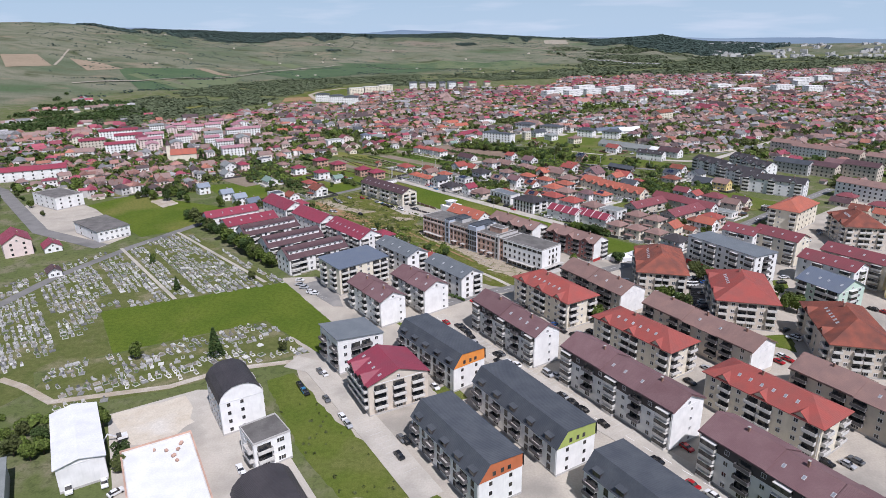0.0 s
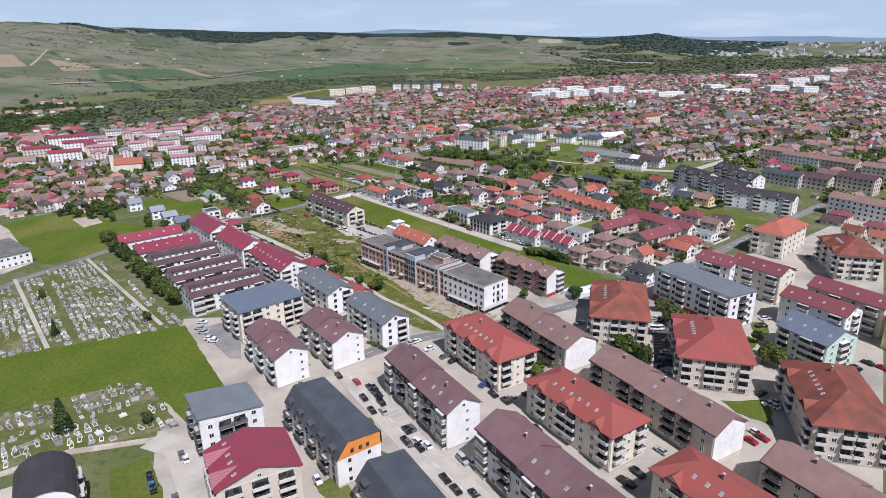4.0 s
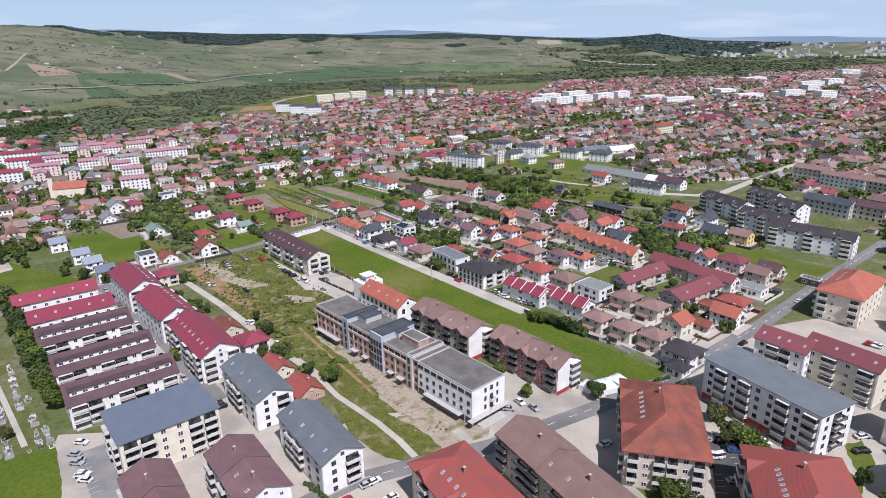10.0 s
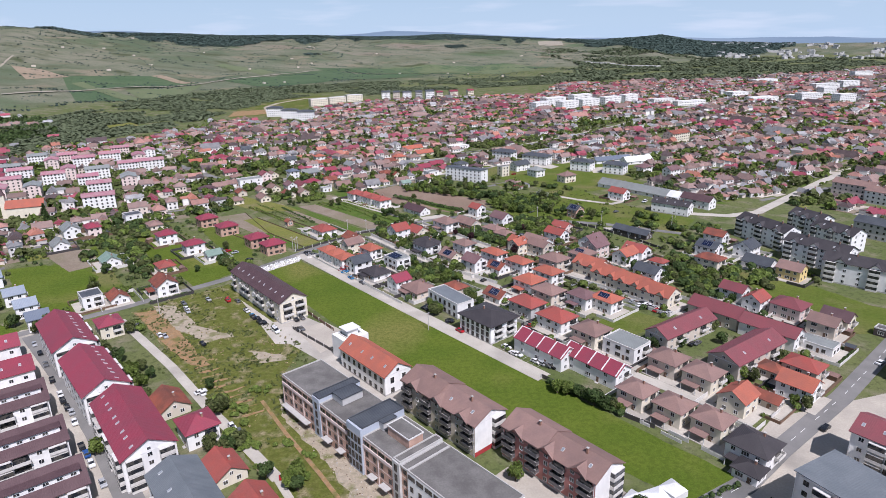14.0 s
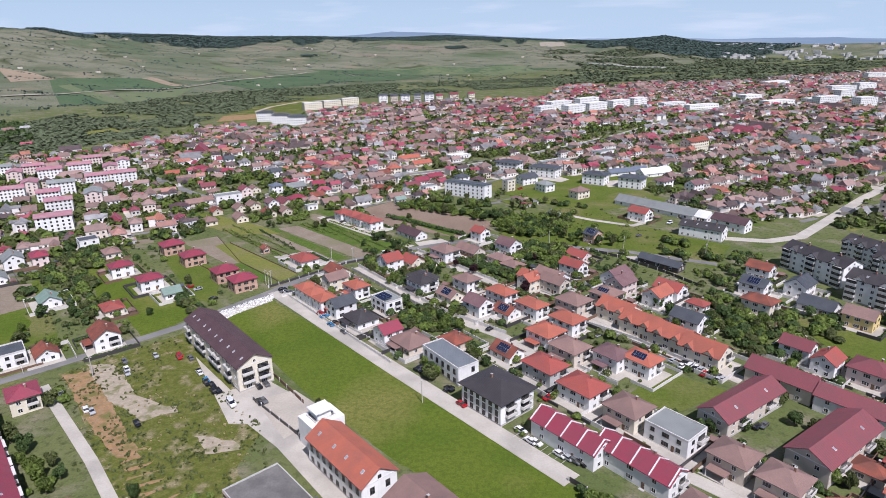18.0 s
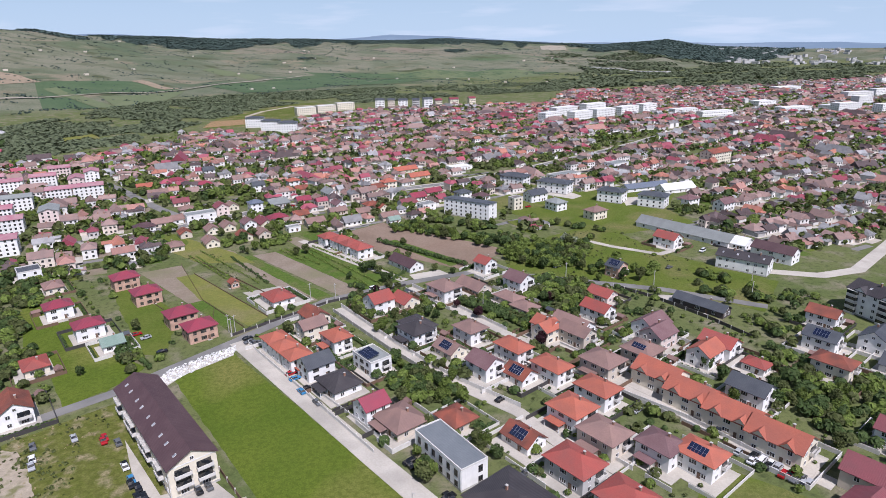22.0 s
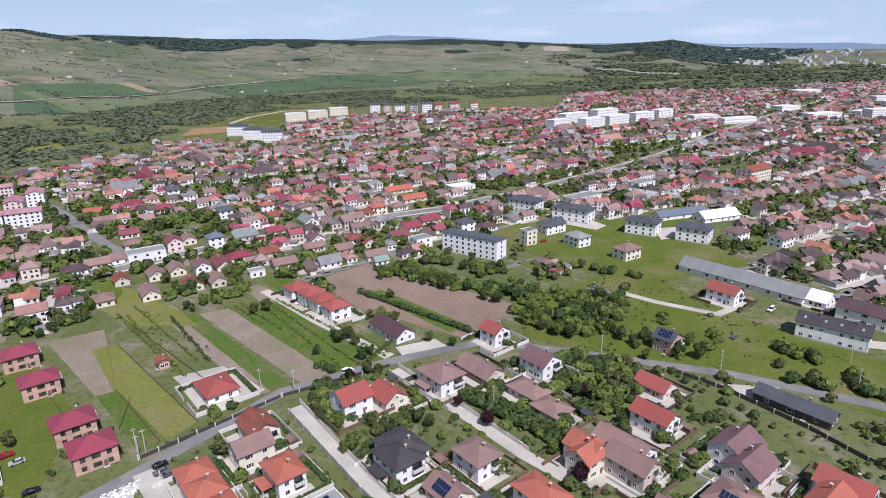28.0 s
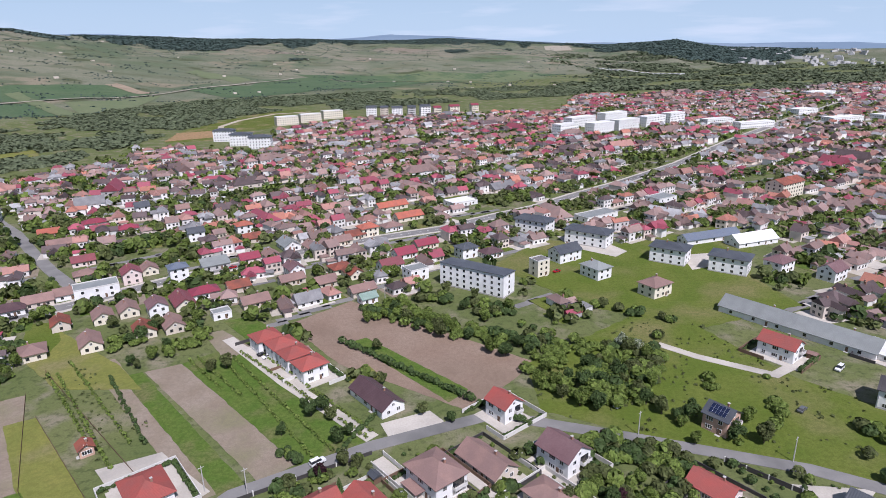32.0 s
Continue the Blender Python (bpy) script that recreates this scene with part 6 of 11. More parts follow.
block(-11.2, 262.9, 127.3, 26.0, 13.0, 12.0, 4, "gable", 3.0, "white", "mauve", "wbwb", "bwbwb", "s.s", "..s", label="white four-storey block with a mauve tiled roof")
block(4.5, 280.7, 126.4, 29.4, 12.5, 11.0, 4, "gable", 2.8, "white", "steel", "wwbbw", "wbbww", "bb", "wb", label="white four-storey block with a grey gabled roof", dark=True)
block(-22.4, 311.5, 127.6, 30.2, 12.7, 11.0, 4, "gable", 2.8, "white", "steel", "wwbbw", "wbbww", "bb", "wb", label="white four-storey block with a grey gabled roof", dark=True)
block(-108.1, 407.6, 130.4, 33.6, 14.5, 11.0, 4, "gable", 4.0, "white", "crimson", "gwggwg", "gbwgbg", "gw", "gwg", label="white four-storey block with a crimson sheet roof and glazing", sky_rows=8)
block(-80.4, 376.0, 131.2, 33.6, 14.2, 11.0, 4, "gable", 4.0, "white", "crimson", "gwggwg", "gbwgbg", "gw", "gwg", label="white four-storey block with a crimson sheet roof and glazing", sky_rows=8)
block(-52.4, 344.8, 129.0, 37.5, 14.5, 11.0, 4, "gable", 4.0, "white", "crimson", "gwggwg", "gbwgbg", "gw", "gwg", label="white four-storey block with a crimson sheet roof and glazing", sky_rows=8)
block(-41.3, 458.3, 129.4, 54.2, 13.0, 10.0, 3, "gable", 3.4, "cream", "plum", "wbwwbwwbww", "bwbbwbbwbw", "bb", "bb", label="long cream block with a plum roof beside the meadow", sky_rows=9)
block(16.8, 387.4, 129.8, 29.1, 11.3, 8.0, 2, "gable", 3.6, "white", "orange", "tttttttt", "tttttttt", "ttt", "tt", label="white guesthouse with orange roof and tall dark windows", name="guesthouse", dark=True, sky_rows=4)
block(44.7, 356.1, 130.2, 35.1, 13.0, 11.0, 4, "gable", 3.0, "beige", "brown", "wbwbwb", "bwbwbwb", "w.", ".g", label="beige block with a brown tiled roof and red base", balc="rail", gables=3, end_wall="white")
block(74.6, 330.3, 130.0, 33.0, 12.0, 10.5, 4, "gable", 3.0, "terracotta", "brown", "wbwbwb", "bwbwbwb", "w.", ".g", label="reddish block with a brown tiled roof and balconies", balc="rail", gables=3, end_wall="white")
block(105.4, 282.9, 75.3, 36.8, 21.5, 12.0, 4, "hip", 6.0, "beige", "rust", "wbwwbw", "bwbwwb", "bbb", "bwbbwb", label="beige block with a broad weathered rust-brown hipped roof", sky_rows=6, gables=2)
block(129.0, 248.2, 74.1, 34.6, 23.1, 12.0, 4, "hip", 6.0, "beige", "red", "wbwwbw", "bwbwwb", "bbb", "bwbbwb", label="beige block with a broad bright red hipped roof", sky_rows=6, gables=2)
block(151.3, 210.2, 75.4, 36.9, 21.2, 12.0, 4, "hip", 6.0, "beige", "rust", "wbwwbw", "bwbwwb", "bbb", "bwbbwb", label="beige block with a broad weathered rust-brown hipped roof", sky_rows=6, gables=2)
block(238.9, 342.4, 76.0, 29.4, 20.0, 13.0, 4, "hip", 6.0, "beige", "rust", "wbwwbw", "bwbwwb", "bbb", "bwbbwb", label="beige block with a broad weathered rust-brown hipped roof", sky_rows=6, gables=2)
block(72.2, 263.7, 119.7, 38.9, 14.4, 11.0, 4, "gable", 3.6, "beige", "brown", "wbwbwbw", "bwbbwbbw", "ss", ".ss.", label="beige block with a brown tiled roof and dark balcony rails", balc="rail", sky_rows=5, end_wall="white")
block(100.6, 216.7, 119.7, 49.7, 13.3, 11.0, 4, "gable", 3.6, "beige", "brown", "wbwbwbw", "bwbbwbbw", "ss", ".ss.", label="beige block with a brown tiled roof and dark balcony rails", balc="rail", sky_rows=5, end_wall="white")
block(132.9, 162.3, 120.0, 50.0, 13.5, 11, 4, "gable", 3.6, "beige", "brown", "wbwbwbw", "bwbbwbbw", "ss", ".ss.", label="beige block with a brown tiled roof and dark balcony rails", balc="rail", sky_rows=5, end_wall="white")
block(146.1, 297.1, 118.4, 39.4, 16.5, 15.0, 5, "shed", 0.5, "white", "steel", "gwgwwgwgw", "wgwgwwgwg", "ww", "wbw", label="white five-storey block with a grey flat roof and dark red base", balc="rail", dark=True, shop="red")
block(172.0, 254.9, 115.5, 19.6, 17.5, 11.0, 4, "gable", 4.2, "green", "blue", "bww", "bwgb", "bb", "wgw", label="pale green block with a blue-grey roof")
block(166.4, 327.0, 128.0, 17.4, 13.0, 13.0, 4, "gable", 2.8, "white", "maroon", "wbw", "wgbw", "ww", "wgw", label="white block with a maroon roof")
block(180.8, 315.1, 124.0, 24.0, 13.0, 14.0, 4, "gable", 3.0, "cream", "maroon", "wbww", "wgwg", "ww", ".ww", label="cream block with a maroon roof")
block(203.5, 284.2, 122.0, 30.0, 13.0, 13.0, 4, "gable", 3.0, "cream", "maroon", "wbww", "wgwg", "ww", ".ww", label="cream block with a maroon roof")
block(186.0, 277.0, 122.0, 26.0, 13.0, 12.5, 4, "gable", 3.0, "white", "maroon", "wbww", "wgwg", "ww", "wgw", label="white block with a maroon roof")
block(214.0, 253.0, 122.0, 26.0, 13.0, 12.5, 4, "gable", 3.0, "yellow", "maroon", "wbww", "wgwg", "ww", "wgw", label="yellow and white block with a maroon roof")
block(221.5, 377.3, 41.6, 32.4, 16.9, 13.0, 4, "hip", 5.0, "cream", "orange", "bwwbb", "bwwbwb", "bsb", "bs.b", label="cream block with a bright orange hipped roof")
block(48.6, 252.3, 120.8, 35.8, 16.4, 12.0, 4, "hip", 4.2, "cream", "red", "wbwbwb", "wbwbbwwb", "bb", "bsb", label="beige block with an orange-red hipped tile roof", sky_rows=6, gables=3)
block(74.5, 209.3, 122.9, 35.5, 14.7, 12.0, 4, "hip", 4.2, "cream", "red", "wbwbwb", "wbwbbwwb", "bb", "bsb", label="beige block with an orange-red hipped tile roof", sky_rows=6, gables=3)
block(101.0, 165.4, 122.5, 36.7, 14.7, 12.0, 4, "hip", 4.2, "cream", "red", "wbwbwb", "wbwbbwwb", "bb", "bsb", label="beige block with an orange-red hipped tile roof", sky_rows=6, gables=3)
block(27.5, 221.5, 121.0, 39.6, 11.6, 13.0, 4, "gable", 3.4, "white", "mauve", "wbwgwbwgw", "gwbwgwbwg", "..", "..s.", label="white block with a mauve roof beside a parking road", balc="rail", sky_rows=8, cladding="dark")
block(59.0, 176.4, 121.0, 47.5, 13.6, 13.5, 4, "gable", 3.4, "white", "mauve", "wbwgwbwgw", "gwbwgwbwg", "..", "..s.", label="white block with a mauve roof beside a parking road", balc="rail", sky_rows=8, cladding="dark")
block(87.7, 126.1, 120.0, 48.0, 14.0, 13.5, 4, "gable", 3.4, "white", "mauve", "wbwgwbwgw", "gwbwgwbwg", "..", "..s.", label="white block with a mauve roof beside a parking road", balc="rail", sky_rows=8, cladding="dark")
block(46.1, 446.5, 124.9, 23.0, 9.2, 7.0, 2, "flat", 0, "white", "steel", "tttt", "tttttt", "w.", ".t", label="white row house block with a flat grey roof", name="row_house", dark=True)
block(61.6, 421.7, 130.5, 18.6, 15.5, 8.0, 3, "hip", 2.6, "white", "char", "wtwt", "tttttt", "wbw", "bb", label="white villa block with a dark hipped roof", sky_rows=0, name="villa_block")
block(140.3, 413.5, 33.7, 31.8, 10.4, 6.0, 2, "gable", 3.0, "beige", "maroon", "wbwwbw", "wwbww", "ww", "ww", label="long row of houses under one maroon roof", sky_rows=2, name="row_house")
block(157.2, 391.8, 34.4, 31.7, 12.1, 6.5, 2, "gable", 3.0, "beige", "maroon", "wbwwbw", "wwbww", "ww", "ww", label="long row of houses under one maroon roof", sky_rows=2, name="row_house")
block(65.6, 718.6, 145.2, 36.9, 11.0, 11.0, 4, "shed", 0.8, "white", "slate", "wwwwww", "dwdwdwdwd", "b", "b", label="white four-storey slab with rows of windows")
block(204.6, 602.2, 139.3, 25.5, 11.0, 7.0, 2, "gable", 2.6, "white", "char", "ww.ww", "wws.wws", "ww", "ww", label="large white house with a dark roof", name="large_house")
UNFINISHED = (24.7, 337.0, 131.5, 94.1, 15.1)
block(236.5, 534.3, 110.3, 34.7, 13.0, 11, 4, "gable", 3.2, "white", "char", "gwwgwwg", "gwwgwwg", "ww", "ww", label="white block with a dark roof and tall gables", sky_rows=2, gables=3)
block(244.3, 494.5, 122.9, 31.7, 13.0, 11, 4, "gable", 3.2, "white", "char", "gwwgwwg", "gwwgwwg", "ww", "ww", label="white block with a dark roof and tall gables", sky_rows=2, gables=3)
block(253.0, 461.8, 136.0, 44.0, 13.0, 11, 4, "gable", 3.2, "white", "char", "gwwgwwg", "gwwgwwg", "ww", "ww", label="white block with a dark roof and tall gables", sky_rows=2, gables=3)
block(270.9, 549.3, 112.1, 21.1, 13.0, 11, 4, "gable", 3.2, "white", "char", "gwwgwwg", "gwwgwwg", "ww", "ww", label="white block with a dark roof and tall gables", sky_rows=2, gables=3)
block(270.6, 521.4, 114.3, 24.4, 13.0, 11, 4, "gable", 3.2, "white", "char", "gwwgwwg", "gwwgwwg", "ww", "ww", label="white block with a dark roof and tall gables", sky_rows=2, gables=3)
block(-335.2, 714.4, 28.0, 24.0, 12.0, 10.5, 4, "gable", 1.9, "pink", "rose", "wwbwwb", "wbwwbw", "ww", "ww", label="pale older block of flats with a pinkish red roof", sky_rows=0, group="old flats", far=True)
block(-349.3, 757.0, 28.0, 20.0, 12.0, 10.5, 4, "gable", 1.9, "white", "rose", "wwbwwb", "wbwwbw", "ww", "ww", label="pale older block of flats with a pinkish red roof", sky_rows=0, group="old flats", far=True)
block(-350.2, 808.0, 118.0, 18.0, 12.0, 10.5, 4, "gable", 1.9, "pink", "rose", "wwbwwb", "wbwwbw", "ww", "ww", label="pale older block of flats with a pinkish red roof", sky_rows=0, group="old flats", far=True)
block(-351.5, 838.6, 28.0, 18.0, 12.0, 10.5, 4, "gable", 1.9, "pink", "rose", "wwbwwb", "wbwwbw", "ww", "ww", label="pale older block of flats with a pinkish red roof", sky_rows=0, group="old flats", far=True)
block(-323.6, 818.3, 28.0, 20.0, 12.0, 10.5, 4, "gable", 1.9, "white", "rose", "wwbwwb", "wbwwbw", "ww", "ww", label="pale older block of flats with a pinkish red roof", sky_rows=0, group="old flats", far=True)
block(-306.8, 761.1, 118.0, 20.0, 12.0, 10.5, 4, "gable", 1.9, "pink", "rose", "wwbwwb", "wbwwbw", "ww", "ww", label="pale older block of flats with a pinkish red roof", sky_rows=0, group="old flats", far=True)
block(-308.1, 840.8, 28.0, 20.0, 12.0, 10.5, 4, "gable", 1.9, "white", "rose", "wwbwwb", "wbwwbw", "ww", "ww", label="pale older block of flats with a pinkish red roof", sky_rows=0, group="old flats", far=True)
block(-272.5, 829.6, 118.0, 20.0, 12.0, 10.5, 4, "gable", 1.9, "pink", "rose", "wwbwwb", "wbwwbw", "ww", "ww", label="pale older block of flats with a pinkish red roof", sky_rows=0, group="old flats", far=True)
block(-275.0, 859.1, 118.0, 18.0, 12.0, 10.5, 4, "gable", 1.9, "white", "rose", "wwbwwb", "wbwwbw", "ww", "ww", label="pale older block of flats with a pinkish red roof", sky_rows=0, group="old flats", far=True)
block(-262.5, 785.9, 28.0, 18.0, 12.0, 10.5, 4, "gable", 1.9, "white", "rose", "wwbwwb", "wbwwbw", "ww", "ww", label="pale older block of flats with a pinkish red roof", sky_rows=0, group="old flats", far=True)
block(-244.5, 796.5, 28.0, 22.0, 12.0, 10.5, 4, "gable", 1.9, "white", "rose", "wwbwwb", "wbwwbw", "ww", "ww", label="pale older block of flats with a pinkish red roof", sky_rows=0, group="old flats", far=True)
block(-278.2, 758.2, 28.0, 20.0, 12.0, 10.5, 4, "gable", 1.9, "white", "pale", "wwbwwb", "wbwwbw", "ww", "ww", label="pale older block of flats with a pinkish red roof", sky_rows=0, group="old flats", far=True)
block(-267.8, 722.6, 28.0, 16.0, 12.0, 10.5, 4, "gable", 1.9, "white", "rose", "wwbwwb", "wbwwbw", "ww", "ww", label="pale older block of flats with a pinkish red roof", sky_rows=0, group="old flats", far=True)
block(-243.2, 694.0, 28.0, 18.0, 12.0, 10.5, 4, "gable", 1.9, "white", "rose", "wwbwwb", "wbwwbw", "ww", "ww", label="pale older block of flats with a pinkish red roof", sky_rows=0, group="old flats", far=True)
block(-219.9, 648.0, 28.0, 22.0, 12.0, 10.5, 4, "gable", 1.9, "white", "rose", "wwbwwb", "wbwwbw", "ww", "ww", label="pale older block of flats with a pinkish red roof", sky_rows=0, group="old flats", far=True)
block(-230.5, 719.0, 118.0, 20.0, 12.0, 10.5, 4, "gable", 1.9, "pink", "pale", "wwbwwb", "wbwwbw", "ww", "ww", label="pale older block of flats with a pinkish red roof", sky_rows=0, group="old flats", far=True)
block(-295.0, 687.6, 118.0, 18.0, 12.0, 10.5, 4, "gable", 1.9, "pink", "pale", "wwbwwb", "wbwwbw", "ww", "ww", label="pale older block of flats with a pinkish red roof", sky_rows=0, group="old flats", far=True)
block(-370.7, 776.3, 28.0, 16.0, 12.0, 10.5, 4, "gable", 1.9, "white", "pale", "wwbwwb", "wbwwbw", "ww", "ww", label="pale older block of flats with a pinkish red roof", sky_rows=0, group="old flats", far=True)
block(-380.9, 835.0, 28.0, 18.0, 12.0, 10.5, 4, "gable", 1.9, "white", "pale", "wwbwwb", "wbwwbw", "ww", "ww", label="pale older block of flats with a pinkish red roof", sky_rows=0, group="old flats", far=True)
block(-316.2, 879.6, 28.0, 18.0, 12.0, 10.5, 4, "gable", 1.9, "pink", "rose", "wwbwwb", "wbwwbw", "ww", "ww", label="pale older block of flats with a pinkish red roof", sky_rows=0, group="old flats", far=True)
block(-306.3, 736.6, 28.0, 18.0, 12.0, 10.5, 4, "gable", 1.9, "white", "rose", "wwbwwb", "wbwwbw", "ww", "ww", label="pale older block of flats with a pinkish red roof", sky_rows=0, group="old flats", far=True)
block(-317.9, 678.8, 118.0, 20.0, 12.0, 10.5, 4, "gable", 1.9, "pink", "rose", "wwbwwb", "wbwwbw", "ww", "ww", label="pale older block of flats with a pinkish red roof", sky_rows=0, group="old flats", far=True)
block(175.4, 754.0, 145.0, 19.0, 13.0, 8.5, 3, "hip", 2.4, "white", "slate", "wbbw", "wbbw", "wb", "wb", label="white modern block with a grey roof", sky_rows=0, dark=True)
block(201.4, 737.3, 145.0, 19.0, 13.0, 8.5, 3, "hip", 2.4, "white", "slate", "wbbw", "wbbw", "wb", "wb", label="white modern block with a grey roof", sky_rows=0, dark=True)
block(-76.2, 138.4, 30.0, 18.6, 36.0, 4, 1, "flat", 0, "brick", "whitesheet", "....", "....", "..", "..", label="new white roof slab with a raised brick edge", name="building_shell", sky_rows=0)
shell = bpy.data.objects["building_shell"]
part("parapet", ring_mesh(18.6, 36.0, 0.45, 3.5, 4.9), WALL["brick"], shell, "raw red brick parapet")
for u, v, w in ((3.5, -9.0, 1.3), (5.0, -11.5, 1.0), (2.0, -12.5, 0.9), (6.2, -14.0, 1.4), (4.0, -6.2, 0.8), (-1.0, -14.5, 0.7)):
    q = pose(-76.2, 138.4, 0, 0, 0, 30) @ Vector((u, -v, 0))
    stack = thing("brick_stack", q.x, q.y, 4.14, 30 + u * 9, "small stack of pale bricks on the new roof slab", "brick stack")
    bm = bmesh.new()
    box(bm, -w / 2, w / 2, -0.45, 0.45, 0.0, 0.12, 0)
    part("pallet", bm, WOODM, stack)
    bm = bmesh.new()
    box(bm, -w / 2 + 0.04, w / 2 - 0.04, -0.42, 0.42, 0.122, 0.55 + 0.2 * (w % 0.5))
    part("bricks", bm, WALL["brick"], stack)
block(-371.2, 548.6, 25.0, 60.0, 13.0, 9, 3, "gable", 3, "white", "crimson", "wwwwwwww", "wwwwwwww", "ww", "ww", label="long white building with a crimson roof", sky_rows=0)
block(315.5, 898.2, 33.0, 30.0, 14.0, 11.5, 4, "gable", 3.2, "cream", "rust", "bwwbw", "bwwbwb", "bw", "bw", label="cream four-storey block with a rust-brown roof", sky_rows=0, far=True)
block(307.9, 432.2, 122.0, 44.0, 12.0, 12.1, 4, "gable", 2.8, "white", "brown", "wbwwbw", "wbwwbw", "ww", "ww", label="white four-storey block with a brown roof beyond the street", sky_rows=0, far=True)
block(346.2, 529.4, 125.0, 24.0, 12.0, 9.2, 3, "gable", 2.8, "cream", "mauve", "wbwwbw", "wbwwbw", "ww", "ww", label="cream three-storey block with a mauve roof beyond the street", sky_rows=0, far=True)
block(348.3, 504.7, 125.0, 26.0, 12.0, 12.1, 4, "gable", 2.8, "beige", "plum", "wbwwbw", "wbwwbw", "ww", "ww", label="beige four-storey block with a plum roof beyond the street", sky_rows=0, far=True)
block(324.7, 520.0, 125.0, 24.0, 12.0, 9.2, 3, "gable", 2.8, "beige", "plum", "wbwwbw", "wbwwbw", "ww", "ww", label="beige three-storey block with a plum roof beyond the street", sky_rows=0, far=True)
block(364.4, 607.9, 122.0, 34.0, 12.0, 9.2, 3, "gable", 2.8, "white", "brown", "wbwwbw", "wbwwbw", "ww", "ww", label="white three-storey block with a brown roof beyond the street", sky_rows=0, far=True)
block(380.5, 583.9, 122.0, 36.0, 12.0, 9.2, 3, "gable", 2.8, "beige", "brown", "wbwwbw", "wbwwbw", "ww", "ww", label="beige three-storey block with a brown roof beyond the street", sky_rows=0, far=True)
block(356.9, 639.7, 125.0, 28.0, 12.0, 9.2, 3, "gable", 2.8, "pink", "brown", "wbwwbw", "wbwwbw", "ww", "ww", label="pink three-storey block with a brown roof beyond the street", sky_rows=0, far=True)
block(400.1, 551.3, 125.0, 30.0, 12.0, 9.2, 3, "gable", 2.8, "cream", "brown", "wbwwbw", "wbwwbw", "ww", "ww", label="cream three-storey block with a brown roof beyond the street", sky_rows=0, far=True)
block(307.4, 534.5, 125.0, 30.0, 12.0, 9.2, 3, "gable", 2.8, "grey", "slate", "wbwwbw", "wbwwbw", "ww", "ww", label="grey three-storey block with a slate roof beyond the street", sky_rows=0, far=True)

def far_flats(x, y, ang, L, W, E, floors, roof, rise, wall, rc, words):
    return block(x, y, ang, L, W, E, floors, roof, rise, wall, rc, "wwwwww", "wwwwww", "ww", "ww", label=words, sky_rows=0, group="far flats", far=True)


for x, y in ((-233, 1246), (-199, 1206), (-168, 1180)):
    far_flats(x, y, 4, 26, 15, 14, 4, "hip", 2.4, "white", "slate", "white four-storey block of flats with a grey roof by the river")
for x, y in ((-190, 1408), (-160, 1440), (-132, 1486)):
    far_flats(x, y, 30, 34, 15, 13, 4, "flat", 0, "cream", "whitesheet", "pale stepped block of flats at the town's edge")
for i, (x, y) in enumerate(((-66, 1492), (-44, 1486), (-22, 1478), (2, 1484), (24, 1496), (44, 1512), (74, 1530), (110, 1546))):
    far_flats(x, y, 8 + 6 * (i > 3), 13 if i % 2 else 17, 14, 17 if i < 5 else 13, 5 if i < 5 else 4, "gable", 2.5, ("white", "beige", "white", "grey")[i % 4] if i < 5 else "cream", "slate" if i < 5 else "crimson",
              "tall block of flats with %s walls across the town" % (("white", "beige", "white", "grey")[i % 4] if i < 5 else "cream"))
for x, y, L in ((214, 1252, 34), (262, 1262, 40), (304, 1292, 44), (352, 1326, 44), (396, 1362, 36), (250, 1330, 50), (310, 1380, 50)):
    far_flats(x, y, 36, L, 16, 14, 4, "flat", 0, "white", "whitesheet", "white modern block of flats with stacked terraces")
for x, y, L in ((701, 1308, 44), (747, 1280, 34), (852, 1514, 60), (940, 1575, 44), (800, 1420, 30), (1180, 1900, 60)):
    far_flats(x, y, 14, L, 18, 15, 5, "flat", 0, "white", "whitesheet", "pale apartment block with stacked terraces across the town")
for x, y, L, W in ((853, 1774, 70, 26), (634, 1443, 40, 24), (628, 1328, 60, 20), (711, 1352, 50, 22), (448, 1332, 46, 16), (482, 1290, 60, 14)):
    far_flats(x, y, 20, L, W, 8, 2, "flat", 0, "white", "whitesheet", "large pale flat-roofed hall among the houses")
for x, y, L, a, wall in ((-397.6, 706.0, 26, 28, "beige"), (-407.5, 786.0, 44, 28, "white"), (-353.0, 680.0, 30, 28, "white"), (-349.8, 724.0, 22, 118, "pink"), (-375.0, 745.0, 30, 28, "white"), (-430.0, 735.0, 24, 118, "cream")):
    far_flats(x, y, a, L, 12, 11, 4, "gable", 2.0, wall, "crimson", "older four-storey block of flats with a crimson roof")
block(109.0, 815.0, 145.0, 22.0, 13.0, 8.5, 3, "hip", 2.4, "white", "slate", "wbbw", "wbbwb", "wb", "wb", label="white modern block with a grey roof", sky_rows=0, dark=True)
block(138.0, 788.0, 145.0, 26.0, 13.0, 8.5, 3, "hip", 2.4, "white", "slate", "wbbw", "wbbwb", "wb", "wb", label="white modern block with a grey roof", sky_rows=0, dark=True)

# ---------------------------------------------------------------- houses
house(-22.4, 519.7, 39, 8.6, 8.1, 2, "hip", "white", "orange", label="white two-storey house with a orange hipped roof", porch=True, paved=True)
house(-17.1, 512.9, 39, 8.6, 8.1, 2, "hip", "white", "orange", label="white two-storey house with a orange hipped roof", porch=True, paved=True)
house(-11.0, 505.5, 39, 8.6, 8.1, 2, "hip", "white", "orange", label="white two-storey house with a orange hipped roof", porch=True, paved=True)
house(-10.4, 531.9, 39, 10.8, 8.1, 2, "gable", "cream", "brown", label="cream two-storey house with a brown gabled roof", paved=True)
